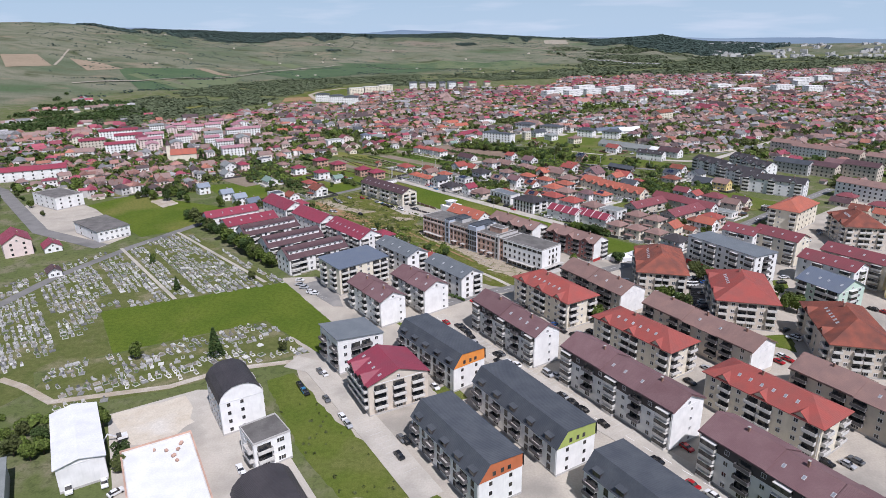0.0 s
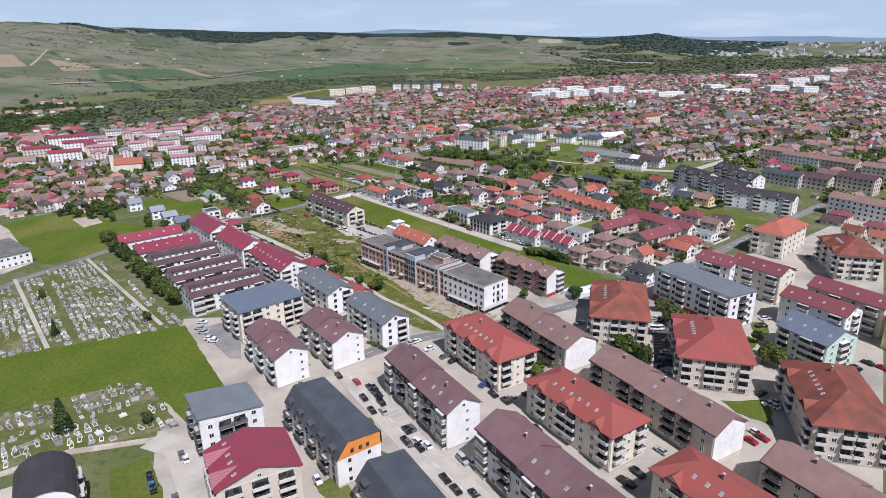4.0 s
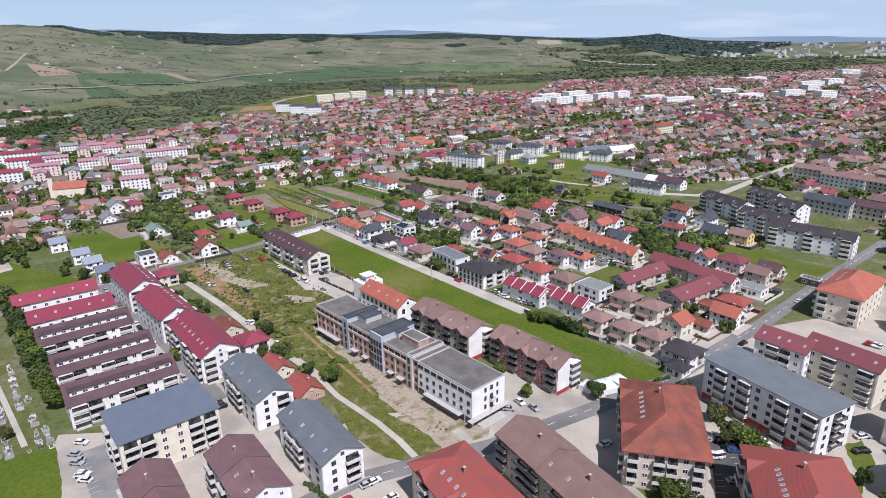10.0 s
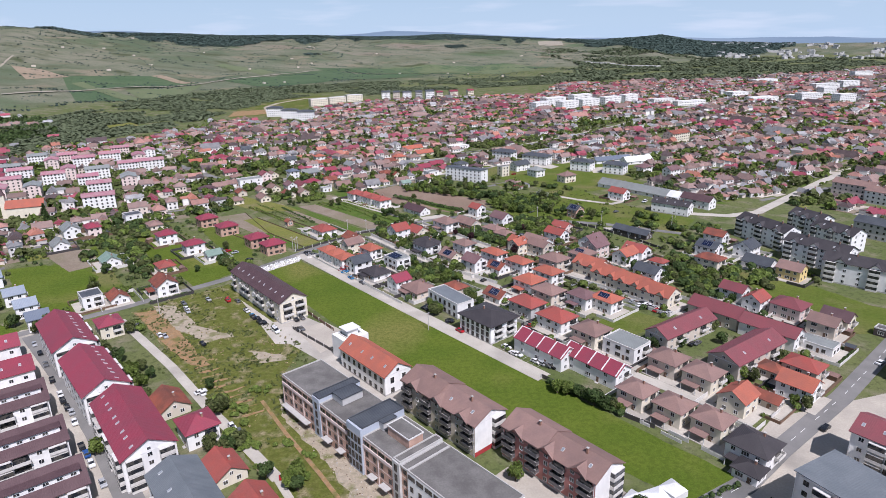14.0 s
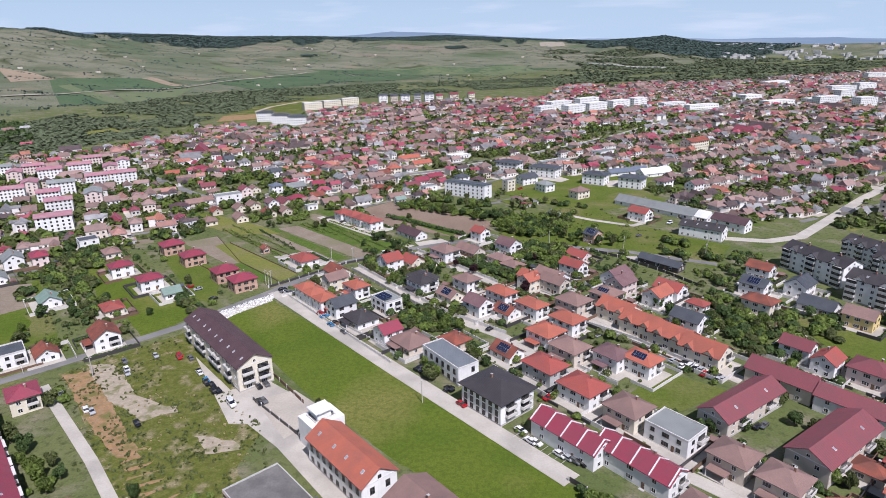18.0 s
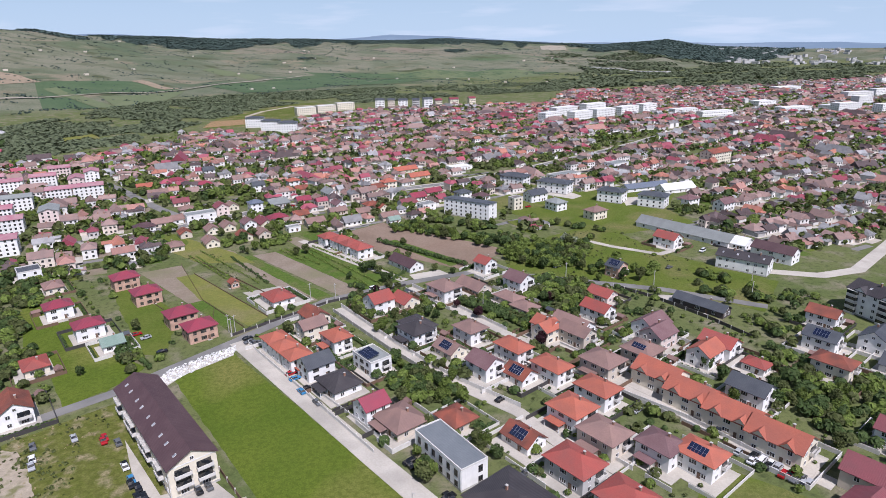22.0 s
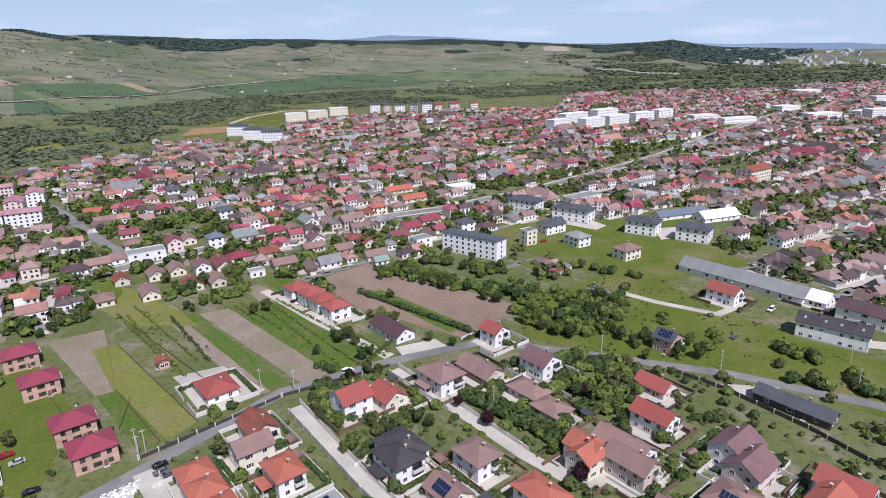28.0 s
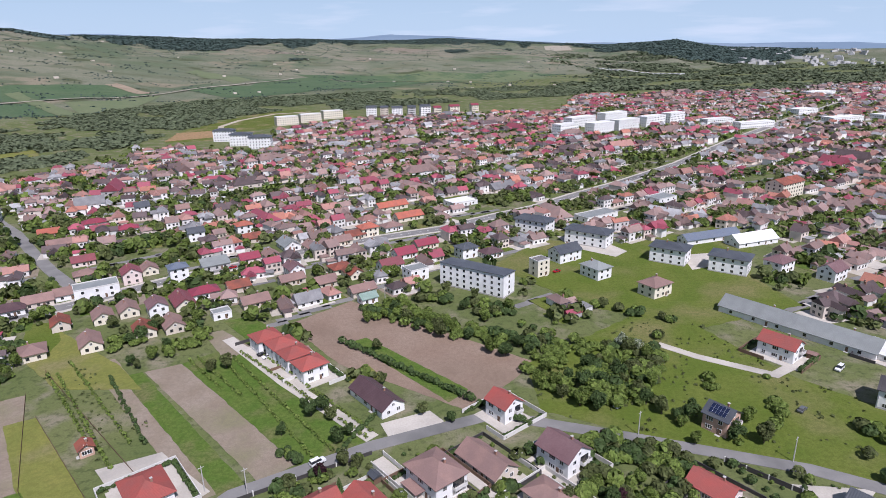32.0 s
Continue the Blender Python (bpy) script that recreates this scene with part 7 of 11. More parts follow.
house(1.8, 520.8, 309, 10.8, 8.1, 2, "hip", "white", "orange", label="white two-storey house with a orange hipped roof", porch=True, paved=True)
house(-2.6, 499.8, 39, 10.8, 9.0, 2, "gable", "white", "slate", label="white two-storey house with a slate grey gabled roof", dark=True, paved=True)
house(17.8, 503.8, 309, 12.6, 9.0, 2, "flat", "white", "pale", label="white two-storey house with a pale grey flat roof", solar=(7, 3), dark=True, paved=True)
house(7.4, 489.5, 309, 12.6, 10.8, 1, "hip", "white", "char", label="white single-storey house with a charcoal hipped roof", porch=True, paved=True)
house(20.9, 471.5, 39, 9.0, 8.1, 2, "gable", "white", "crimson", label="white two-storey house with a crimson gabled roof", paved=True)
house(30.5, 466.2, 309, 13.5, 11.7, 1, "hip", "beige", "brown", label="beige single-storey house with a brown hipped roof", porch=True, paved=True)
house(48.4, 466.5, 309, 9.9, 9.0, 1, "hip", "beige", "rust", label="beige single-storey house with a rust-brown hipped roof", paved=True)
house(68.6, 455.9, 309, 10.8, 8.1, 1, "gable", "white", "rust", label="white single-storey house with a rust-brown gabled roof", solar=(5, 2), paved=True)
house(80.7, 439.8, 309, 13.5, 9.9, 2, "hip", "grey", "red", label="grey two-storey house with a red hipped roof", paved=True)
house(91.3, 424.8, 309, 13.5, 10.8, 2, "hip", "white", "red", label="white two-storey house with a red hipped roof", paved=True)
house(33.5, 525.7, 309, 11.7, 9.9, 2, "hip", "white", "char", label="white two-storey house with a charcoal hipped roof", porch=True, paved=True)
house(55.9, 526.1, 309, 10.8, 9.0, 2, "hip", "white", "brown", label="white two-storey house with a brown hipped roof", paved=True)
house(47.3, 513.9, 309, 10.8, 8.1, 1, "gable", "cream", "brown", label="cream single-storey house with a brown gabled roof", solar=(5, 2), paved=True)
house(59.9, 497.7, 309, 10.8, 9.0, 2, "gable", "white", "mauve", label="white two-storey house with a mauve gabled roof", paved=True)
house(71.7, 509.3, 309, 12.6, 8.1, 2, "hip", "white", "orange", label="white two-storey house with a orange hipped roof", paved=True)
house(83.8, 494.1, 309, 12.6, 8.1, 2, "hip", "white", "orange", label="white two-storey house with a orange hipped roof", paved=True)
house(96.6, 478.3, 309, 12.6, 9.0, 2, "hip", "white", "orange", label="white two-storey house with a orange hipped roof", paved=True)
house(85.6, 466.9, 309, 11.7, 10.8, 2, "hip", "white", "orange", label="white two-storey house with a orange hipped roof", porch=True, paved=True)
house(72.4, 493.6, 309, 9.9, 8.1, 1, "gable", "white", "rust", label="white single-storey house with a rust-brown gabled roof", solar=(5, 2), paved=True)
house(92.4, 453.3, 309, 12.6, 9.9, 2, "hip", "beige", "brown", label="beige two-storey house with a brown hipped roof", porch=True, paved=True)
house(87.1, 525.0, 39, 9.0, 8.1, 2, "gable", "cream", "orange", label="cream two-storey house with a orange gabled roof", paved=True)
house(98.8, 521.7, 309, 13.5, 8.1, 2, "gable", "beige", "brown", label="beige two-storey house with a brown gabled roof", paved=True)
house(103.2, 497.4, 309, 12.6, 10.8, 2, "hip", "beige", "brown", label="beige two-storey house with a brown hipped roof", porch=True, paved=True)
house(81.8, 398.9, 309, 24, 9, 2, "gable", "white", "crimson", label="terrace of small houses with a striped crimson roof", name="row_house", gabled=0, ribs=4)
house(98.5, 385.7, 309, 24, 9, 2, "gable", "white", "crimson", label="terrace of small houses with a striped crimson roof", name="row_house", gabled=0, ribs=4)
house(102.9, 411.4, 309, 11.7, 10.8, 2, "hip", "cream", "brown", label="cream two-storey house with a brown hipped roof", porch=True, paved=True)
house(114.0, 400.4, 309, 14.4, 10.8, 2, "flat", "white", "pale", label="white two-storey house with a pale grey flat roof", dark=True, paved=True)
house(121.0, 487.8, 309, 16, 11, 2, "gable", "cream", "orange", label="cream terraced house under an orange tile roof", name="row_house", gabled=2, paved=True)
house(127.5, 474.0, 309, 16, 11, 2, "gable", "cream", "orange", label="cream terraced house under an orange tile roof", name="row_house", gabled=2, paved=True)
house(135.7, 461.9, 309, 16, 11, 2, "gable", "cream", "orange", label="cream terraced house under an orange tile roof", name="row_house", gabled=2, paved=True)
house(143.4, 449.7, 309, 16, 11, 2, "gable", "cream", "orange", label="cream terraced house under an orange tile roof", name="row_house", gabled=2, paved=True)
house(125.6, 386.5, 309, 10.8, 9.9, 2, "hip", "beige", "brown", label="beige two-storey house with a brown hipped roof", porch=True, paved=True)
house(134.3, 376.0, 309, 10.8, 9.9, 2, "hip", "cream", "brown", label="cream two-storey house with a brown hipped roof", porch=True, paved=True)
house(107.5, 365.5, 309, 9.7, 9.0, 2, "hip", "cream", "brown", label="cream two-storey house with a brown hipped roof", porch=True, paved=True)
house(116.7, 356.3, 309, 9.7, 9.0, 2, "hip", "cream", "brown", label="cream two-storey house with a brown hipped roof", porch=True, paved=True)
house(125.8, 347.9, 309, 9.7, 9.0, 2, "hip", "cream", "brown", label="cream two-storey house with a brown hipped roof", porch=True, paved=True)
house(139.7, 361.1, 39, 9.7, 9.0, 2, "gable", "cream", "orange", label="cream two-storey house with a orange gabled roof", paved=True)
house(163.7, 367.9, 309, 11.2, 9.0, 2, "gable", "white", "orange", label="white two-storey house with a orange gabled roof", paved=True)
house(171.9, 379.6, 309, 11.7, 9.0, 2, "hip", "beige", "red", label="beige two-storey house with a red hipped roof", paved=True)
house(162.2, 382.2, 309, 8, 7, 1, "hip", "beige", "rust", label="small outbuilding with a rust-brown roof", paved=True)
house(150.9, 363.4, 309, 9.0, 5.4, 1, "gable", "beige", "rust", label="garage with a dark maroon roof", paved=True)
house(189.1, 402.3, 309, 16.2, 8.1, 1, "flat", "white", "pale", label="white single-storey house with a pale grey flat roof", dark=True, paved=True)
house(162.1, 428.9, 309, 22, 10, 2, "gable", "beige", "maroon", label="beige two-storey house with a maroon gabled roof")
house(175.5, 409.9, 309, 22, 9, 2, "gable", "white", "maroon", label="white two-storey house with a maroon gabled roof")
house(183.9, 439.4, 39, 9.9, 8.1, 2, "gable", "white", "red", label="white two-storey house with a red gabled roof", paved=True)
house(179.3, 450.6, 309, 10.8, 8.1, 2, "gable", "white", "maroon", label="white two-storey house with a maroon gabled roof", paved=True)
house(195.0, 431.6, 309, 12.6, 10.8, 2, "hip", "pink", "maroon", label="pink two-storey house with a maroon hipped roof", paved=True)
house(143.5, 503.5, 39, 11.7, 9.0, 2, "gable", "white", "orange", label="white two-storey house with a orange gabled roof", paved=True)
house(147.6, 476.8, 309, 12.6, 9.0, 2, "gable", "white", "slate", label="white two-storey house with a slate grey gabled roof", paved=True)
house(130.8, 518.9, 39, 11.7, 9.9, 2, "gable", "pink", "mauve", label="pink two-storey house with a mauve gabled roof", paved=True)
house(120.1, 504.8, 309, 11.7, 10.8, 2, "hip", "beige", "brown", label="beige two-storey house with a brown hipped roof", solar=(5, 2), paved=True)
house(159.7, 496.7, 309, 8.1, 6.3, 1, "hip", "white", "red", label="white single-storey house with a red hipped roof", paved=True)
house(193.2, 512.6, 309, 11.7, 9.0, 2, "gable", "white", "slate", label="white two-storey house with a slate grey gabled roof", solar=(5, 2), paved=True)
house(213.8, 511.3, 39, 11.7, 9.9, 2, "gable", "white", "slate", label="white two-storey house with a slate grey gabled roof", paved=True)
house(185.5, 492.7, 309, 12.6, 9.0, 2, "hip", "cream", "rust", label="cream two-storey house with a rust-brown hipped roof", paved=True)
house(211.9, 492.3, 309, 14.4, 9.9, 1, "gable", "white", "slate", label="white single-storey house with a slate grey gabled roof", paved=True)
house(219.7, 475.6, 309, 11.7, 9.0, 2, "gable", "yellow", "brown", label="yellow two-storey house with a brown gabled roof", paved=True)
house(206.3, 533.8, 309, 11.7, 8.1, 2, "gable", "white", "rust", label="white two-storey house with a rust-brown gabled roof", paved=True)
house(199.8, 414.1, 309, 10.8, 8.1, 2, "gable", "beige", "brown", label="beige two-storey house with a brown gabled roof", paved=True)
house(117.1, 442.6, 309, 11.7, 9.0, 2, "hip", "white", "orange", label="white two-storey house with a orange hipped roof", solar=(5, 2), paved=True)
house(107.2, 447.2, 309, 10.8, 9.0, 2, "hip", "white", "mauve", label="white two-storey house with a mauve hipped roof", porch=True, paved=True)
house(15.5, 558.1, 39, 10.8, 9.9, 2, "gable", "white", "red", label="white two-storey house with a red gabled roof", paved=True)
house(27.4, 562.9, 309, 10.8, 9.0, 1, "gable", "cream", "red", label="cream single-storey house with a red gabled roof", paved=True)
house(-33.9, 570.0, 309, 13.5, 10.8, 1, "hip", "white", "red", label="white hall with a red hipped roof on a paved yard", paved=True)
house(45.7, 572.1, 309, 13.5, 10.8, 2, "hip", "white", "brown", label="white two-storey house with a brown hipped roof", porch=True, paved=True)
house(60.3, 579.4, 309, 16.2, 9.0, 1, "gable", "beige", "brown", label="beige single-storey house with a brown gabled roof", paved=True)
house(82.7, 580.9, 309, 11.7, 9.9, 2, "gable", "white", "mauve", label="white two-storey house with a mauve gabled roof", paved=True)
house(76.2, 563.8, 309, 12.6, 8.1, 1, "hip", "beige", "brown", label="beige single-storey house with a brown hipped roof", paved=True)
house(82.0, 552.4, 309, 10.8, 8.1, 1, "hip", "beige", "brown", label="beige single-storey house with a brown hipped roof", paved=True)
house(68.0, 606.1, 309, 9.0, 8.1, 2, "gable", "white", "red", label="white two-storey house with a red gabled roof", paved=True)
house(25.1, 615.2, 309, 20, 9, 1, "gable", "white", "plum", label="low white hall with a dark plum roof")
house(-23.8, 656.7, 39, 10, 9, 2, "hip", "white", "red", label="white two-storey house with a red hipped roof", group="row of four red-roofed houses", paved=True)
house(-15.6, 649.8, 39, 10, 9, 2, "hip", "white", "red", label="white two-storey house with a red hipped roof", group="row of four red-roofed houses", paved=True)
house(-8.8, 641.8, 39, 10, 9, 2, "hip", "white", "red", label="white two-storey house with a red hipped roof", group="row of four red-roofed houses", paved=True)
house(-1.3, 633.6, 39, 10, 9, 2, "hip", "white", "red", label="white two-storey house with a red hipped roof", group="row of four red-roofed houses", paved=True)
house(-117.8, 592.6, 39, 11.7, 9.9, 2, "hip", "brick", "crimson", label="brick two-storey house with a crimson hipped roof", dark=True, group="new brick houses")
house(-97.8, 572.4, 39, 11.7, 9.9, 2, "hip", "brick", "crimson", label="brick two-storey house with a crimson hipped roof", dark=True, group="new brick houses")
house(-71.0, 546.2, 39, 11.7, 9.9, 2, "hip", "brick", "crimson", label="brick two-storey house with a crimson hipped roof", dark=True, group="new brick houses")
house(-57.8, 533.0, 39, 11.7, 9.9, 2, "hip", "brick", "crimson", label="brick two-storey house with a crimson hipped roof", dark=True, group="new brick houses")
house(-61.3, 589.6, 309, 4.5, 4, 1, "gable", "brick", "rust", label="small wooden garden hut")
house(-11.0, 541.9, 309, 11.7, 9.0, 2, "gable", "cream", "rust", label="cream two-storey house with a rust-brown gabled roof", paved=True)
house(34.0, 530.2, 309, 13.5, 9.9, 2, "hip", "white", "char", label="white two-storey house with a charcoal hipped roof", porch=True, paved=True)
house(112.8, 543.8, 309, 12.6, 8.1, 2, "gable", "white", "red", label="white house with a weathered red gabled roof", paved=True)
house(120.6, 566.4, 309, 11.7, 8.1, 1, "gable", "pink", "red", label="pink single-storey house with a red gabled roof", paved=True)
house(98.7, 528.8, 309, 16.2, 9.0, 2, "gable", "white", "brown", label="white two-storey house with a brown gabled roof", paved=True)
house(87.7, 528.6, 309, 9.9, 8.1, 2, "gable", "white", "orange", label="white two-storey house with a orange gabled roof", paved=True)
house(130.8, 527.3, 39, 12.6, 10.8, 2, "gable", "white", "mauve", label="white two-storey house with a mauve gabled roof", paved=True)
house(135.5, 596.6, 309, 8.1, 8.1, 2, "gable", "brick", "slate", label="brick two-storey house with a slate grey gabled roof", solar=(5, 2))
house(178.8, 643.5, 309, 13.5, 9.0, 2, "gable", "white", "red", label="white two-storey house with a red gabled roof", paved=True)
house(162.0, 552.4, 309, 24, 7, 1, "gable", "dark", "slate", label="long low black barn with a solar roof")
house(151.5, 509.8, 309, 12.6, 9.0, 2, "gable", "white", "red", label="white two-storey house with a red gabled roof", paved=True)
house(207.0, 653.0, 309, 31, 12, 1, "gable", "white", "pale", label="long low white industrial hall")
house(187.5, 676.8, 309, 31, 12, 1, "gable", "white", "pale", label="long low white industrial hall")
house(219.3, 639.4, 309, 12.6, 10.8, 1, "gable", "white", "whitesheet", label="white hall with a tent-like sheet roof", paved=True)
house(228.8, 617.2, 309, 22, 10, 2, "gable", "white", "plum", label="white two-storey house with a dark plum gabled roof")
house(-131.0, 556.7, 39, 10.8, 9.0, 2, "hip", "white", "crimson", label="white two-storey house with a crimson hipped roof", paved=True)
house(-106.2, 536.1, 39, 10.8, 9.0, 2, "hip", "white", "crimson", label="white two-storey house with a crimson hipped roof", paved=True)
house(-90.5, 524.3, 39, 8.1, 7.2, 1, "gable", "white", "greenish", label="white single-storey house with a grey-green gabled roof", paved=True)
house(-147.3, 517.9, 309, 12.6, 9.0, 1, "gable", "white", "greenish", label="white single-storey house with a grey-green gabled roof", paved=True)
house(-111.1, 506.7, 309, 10.8, 8.1, 1, "hip", "cream", "red", label="cream single-storey house with a red hipped roof", paved=True)
house(-97.6, 473.9, 309, 12.6, 9.9, 2, "gable", "white", "rust", label="white two-storey house with a rust-brown gabled roof", porch=True, paved=True)
house(-127.0, 459.6, 309, 10.8, 9.0, 2, "flat", "white", "slate", label="white two-storey house with a slate grey flat roof", dark=True, paved=True)
house(-116.0, 463.1, 309, 9.9, 8.1, 1, "gable", "white", "rust", label="white single-storey house with a rust-brown gabled roof", paved=True)
house(-200.9, 573.8, 309, 13.5, 9.9, 2, "gable", "white", "pale", label="white two-storey house with a pale grey gabled roof", paved=True)
house(-188.0, 577.3, 309, 11.7, 8.1, 2, "hip", "pink", "crimson", label="pink two-storey house with a crimson hipped roof", paved=True)
house(-194.0, 549.1, 309, 12.6, 9.0, 1, "gable", "white", "pale", label="white single-storey house with a pale grey gabled roof", paved=True)
house(-175.3, 606.1, 309, 10.8, 10.8, 2, "flat", "white", "slate", label="white two-storey house with a slate grey flat roof", dark=True, paved=True)
house(-152.7, 589.0, 309, 10.8, 8.1, 1, "hip", "cream", "brown", label="cream single-storey house with a brown hipped roof", paved=True)
house(-102.2, 427.8, 309, 10.8, 9.0, 2, "hip", "cream", "crimson", label="cream two-storey house with a crimson hipped roof")
house(-51.8, 368.1, 309, 12.6, 9.9, 1, "gable", "beige", "rust", label="beige single-storey house with a rust-brown gabled roof")
house(-35.8, 351.4, 309, 10.8, 9.9, 2, "hip", "white", "crimson", label="white two-storey house with a crimson hipped roof")
house(-192.1, 485.3, 39, 8.6, 8.1, 2, "gable", "white", "ice", label="white two-storey house with a blue-grey gabled roof")
house(-166.1, 463.2, 39, 8.6, 8.1, 2, "gable", "white", "ice", label="white two-storey house with a blue-grey gabled roof")
house(-151.6, 449.0, 39, 8.6, 8.1, 2, "gable", "white", "ice", label="white two-storey house with a blue-grey gabled roof")
house(-137.5, 435.3, 39, 8.6, 8.1, 2, "gable", "white", "blue", label="white two-storey house with a blue-grey gabled roof")
house(-21.8, 333.5, 309, 11.7, 9.0, 1, "gable", "cream", "red", label="cream single-storey house with a red gabled roof")
house(-8.3, 318.2, 309, 11.7, 9.9, 1, "gable", "brick", "red", label="brick single-storey house with a red gabled roof")
house(-231.9, 347.6, 309, 11.7, 9.0, 1, "gable", "white", "crimson", label="white single-storey house with a crimson gabled roof")
house(-250.0, 344.0, 309, 20, 14, 3, "gable", "pink", "crimson", label="pinkish three-storey house with a crimson roof by the cemetery")
house(-205.3, 304.9, 309, 8.1, 6.3, 1, "gable", "white", "plum", label="small white cemetery chapel with a plum roof")
house(132.4, 335.2, 309, 11.7, 10.8, 2, "hip", "white", "char", label="white two-storey house with a charcoal hipped roof", porch=True)
house(127.7, 327.5, 309, 7, 6, 1, "hip", "white", "char", label="dark-roofed carport beside the house")
house(208.0, 418.6, 309, 10.8, 9.0, 2, "gable", "cream", "plum", label="cream two-storey house with a dark plum gabled roof")
house(223.8, 409.8, 309, 9.0, 4.5, 1, "flat", "dark", "felt", label="dark flat-roofed garage by the street")
house(-121.1, 679.9, 123, 9.9, 7.2, 1, "gable", "beige", "rust", label="beige single-storey house with a rust-brown gabled roof")
house(-106.1, 687.1, 123, 10.8, 8.1, 1, "gable", "cream", "brown", label="cream single-storey house with a brown gabled roof")
house(-97.7, 660.7, 123, 12.6, 8.1, 1, "gable", "cream", "brown", label="cream single-storey house with a brown gabled roof")
house(-116.6, 652.9, 123, 9.9, 9.0, 1, "hip", "cream", "brown", label="cream single-storey house with a brown hipped roof")
house(-98.1, 694.4, 123, 11.7, 8.1, 1, "gable", "cream", "brown", label="cream single-storey house with a brown gabled roof")
house(-83.2, 691.9, 123, 10.8, 8.1, 2, "gable", "white", "mauve", label="white two-storey house with a mauve gabled roof")
house(-80.3, 671.8, 123, 10.8, 8.1, 1, "gable", "cream", "rust", label="cream single-storey house with a rust-brown gabled roof")
house(-70.1, 677.1, 123, 11.7, 8.1, 1, "gable", "beige", "brown", label="beige single-storey house with a brown gabled roof")
house(-76.0, 702.8, 123, 16.2, 9.0, 1, "gable", "cream", "maroon", label="cream single-storey house with a maroon gabled roof")
house(-69.5, 714.0, 33, 12.6, 9.0, 1, "hip", "white", "crimson", label="white single-storey house with a crimson hipped roof")
house(-52.9, 688.5, 33, 8.1, 6.3, 1, "flat", "white", "pale", label="white single-storey house with a pale grey flat roof")
house(-55.1, 720.9, 33, 10.8, 8.1, 1, "gable", "beige", "rust", label="beige single-storey house with a rust-brown gabled roof")
house(-41.0, 701.2, 33, 12.6, 8.1, 1, "gable", "beige", "brown", label="beige single-storey house with a brown gabled roof")
house(-29.9, 729.2, 33, 12.6, 7.2, 1, "gable", "beige", "brown", label="beige single-storey house with a brown gabled roof")
house(-30.4, 738.9, 123, 10.8, 8.1, 2, "gable", "white", "mauve", label="white two-storey house with a mauve gabled roof")
house(-6.9, 745.3, 33, 10.8, 9.0, 1, "hip", "cream", "rust", label="cream single-storey house with a rust-brown hipped roof")
house(-11.7, 725.1, 33, 10.8, 8.1, 1, "gable", "beige", "brown", label="beige single-storey house with a brown gabled roof")
house(1.1, 737.8, 123, 10.8, 8.1, 1, "gable", "cream", "rust", label="cream single-storey house with a rust-brown gabled roof")
house(12.4, 702.9, 33, 8.0, 6.0, 1, "gable", "white", "greenish", label="white single-storey house with a grey-green gabled roof")
house(8.5, 713.3, 33, 12.6, 7.2, 1, "gable", "beige", "brown", label="beige single-storey house with a brown gabled roof")
house(19.8, 749.4, 33, 12.6, 9.0, 1, "gable", "white", "maroon", label="white single-storey house with a maroon gabled roof")
house(26.5, 768.6, 33, 12.6, 9.0, 1, "gable", "white", "crimson", label="white single-storey house with a crimson gabled roof")
house(38.3, 785.2, 33, 14.4, 8.1, 1, "gable", "cream", "crimson", label="cream single-storey house with a crimson gabled roof")
house(34.4, 733.8, 33, 10.8, 9.0, 2, "flat", "white", "pale", label="white two-storey house with a pale grey flat roof")
house(-124.5, 717.3, 33, 20.0, 11.0, 2, "flat", "white", "pale", label="white two-storey house with a pale grey flat roof")
house(-138.1, 715.0, 33, 10.8, 8.1, 1, "gable", "white", "brown", label="white single-storey house with a brown gabled roof")
house(-146.9, 706.0, 33, 12.6, 8.1, 1, "gable", "beige", "brown", label="beige single-storey house with a brown gabled roof")
house(-154.2, 695.5, 33, 12.6, 9.0, 1, "hip", "white", "plum", label="white single-storey house with a dark plum hipped roof")
house(-143.4, 741.7, 33, 10.8, 8.1, 1, "hip", "cream", "brown", label="cream single-storey house with a brown hipped roof")
house(-157.0, 764.5, 33, 11.7, 8.1, 1, "gable", "pink", "maroon", label="pink single-storey house with a maroon gabled roof")
house(-188.1, 798.3, 33, 17.1, 8.1, 1, "gable", "cream", "brown", label="cream single-storey house with a brown gabled roof")
house(-210.6, 821.7, 33, 12.6, 8.1, 1, "gable", "cream", "orange", label="cream single-storey house with a orange gabled roof")
house(-193.2, 845.3, 33, 14.4, 9.0, 1, "hip", "white", "crimson", label="white single-storey house with a crimson hipped roof")
house(-162.1, 829.3, 33, 12.6, 9.0, 1, "hip", "white", "crimson", label="white single-storey house with a crimson hipped roof")
house(-116.1, 736.3, 123, 10.8, 9.0, 2, "gable", "pink", "maroon", label="pink two-storey house with a maroon gabled roof")
house(-112.4, 748.9, 123, 9.9, 8.1, 1, "gable", "cream", "brown", label="cream single-storey house with a brown gabled roof")
house(-109.0, 808.9, 33, 9.9, 8.1, 2, "gable", "white", "slate", label="white two-storey house with a slate grey gabled roof")
house(-78.1, 754.5, 33, 14.4, 8.1, 1, "shed", "grey", "pale", label="grey single-storey house with a pale grey sloping roof")
house(-62.1, 764.3, 33, 10.8, 8.1, 1, "gable", "pink", "crimson", label="pink single-storey house with a crimson gabled roof")
house(-50.3, 768.7, 123, 10.8, 8.1, 1, "gable", "white", "brown", label="white single-storey house with a brown gabled roof")
house(-45.1, 788.9, 123, 15.3, 9.9, 1, "gable", "white", "pale", label="white single-storey house with a pale grey gabled roof")
house(-82.5, 822.9, 33, 9.9, 8.1, 2, "hip", "white", "orange", label="white two-storey house with a orange hipped roof")
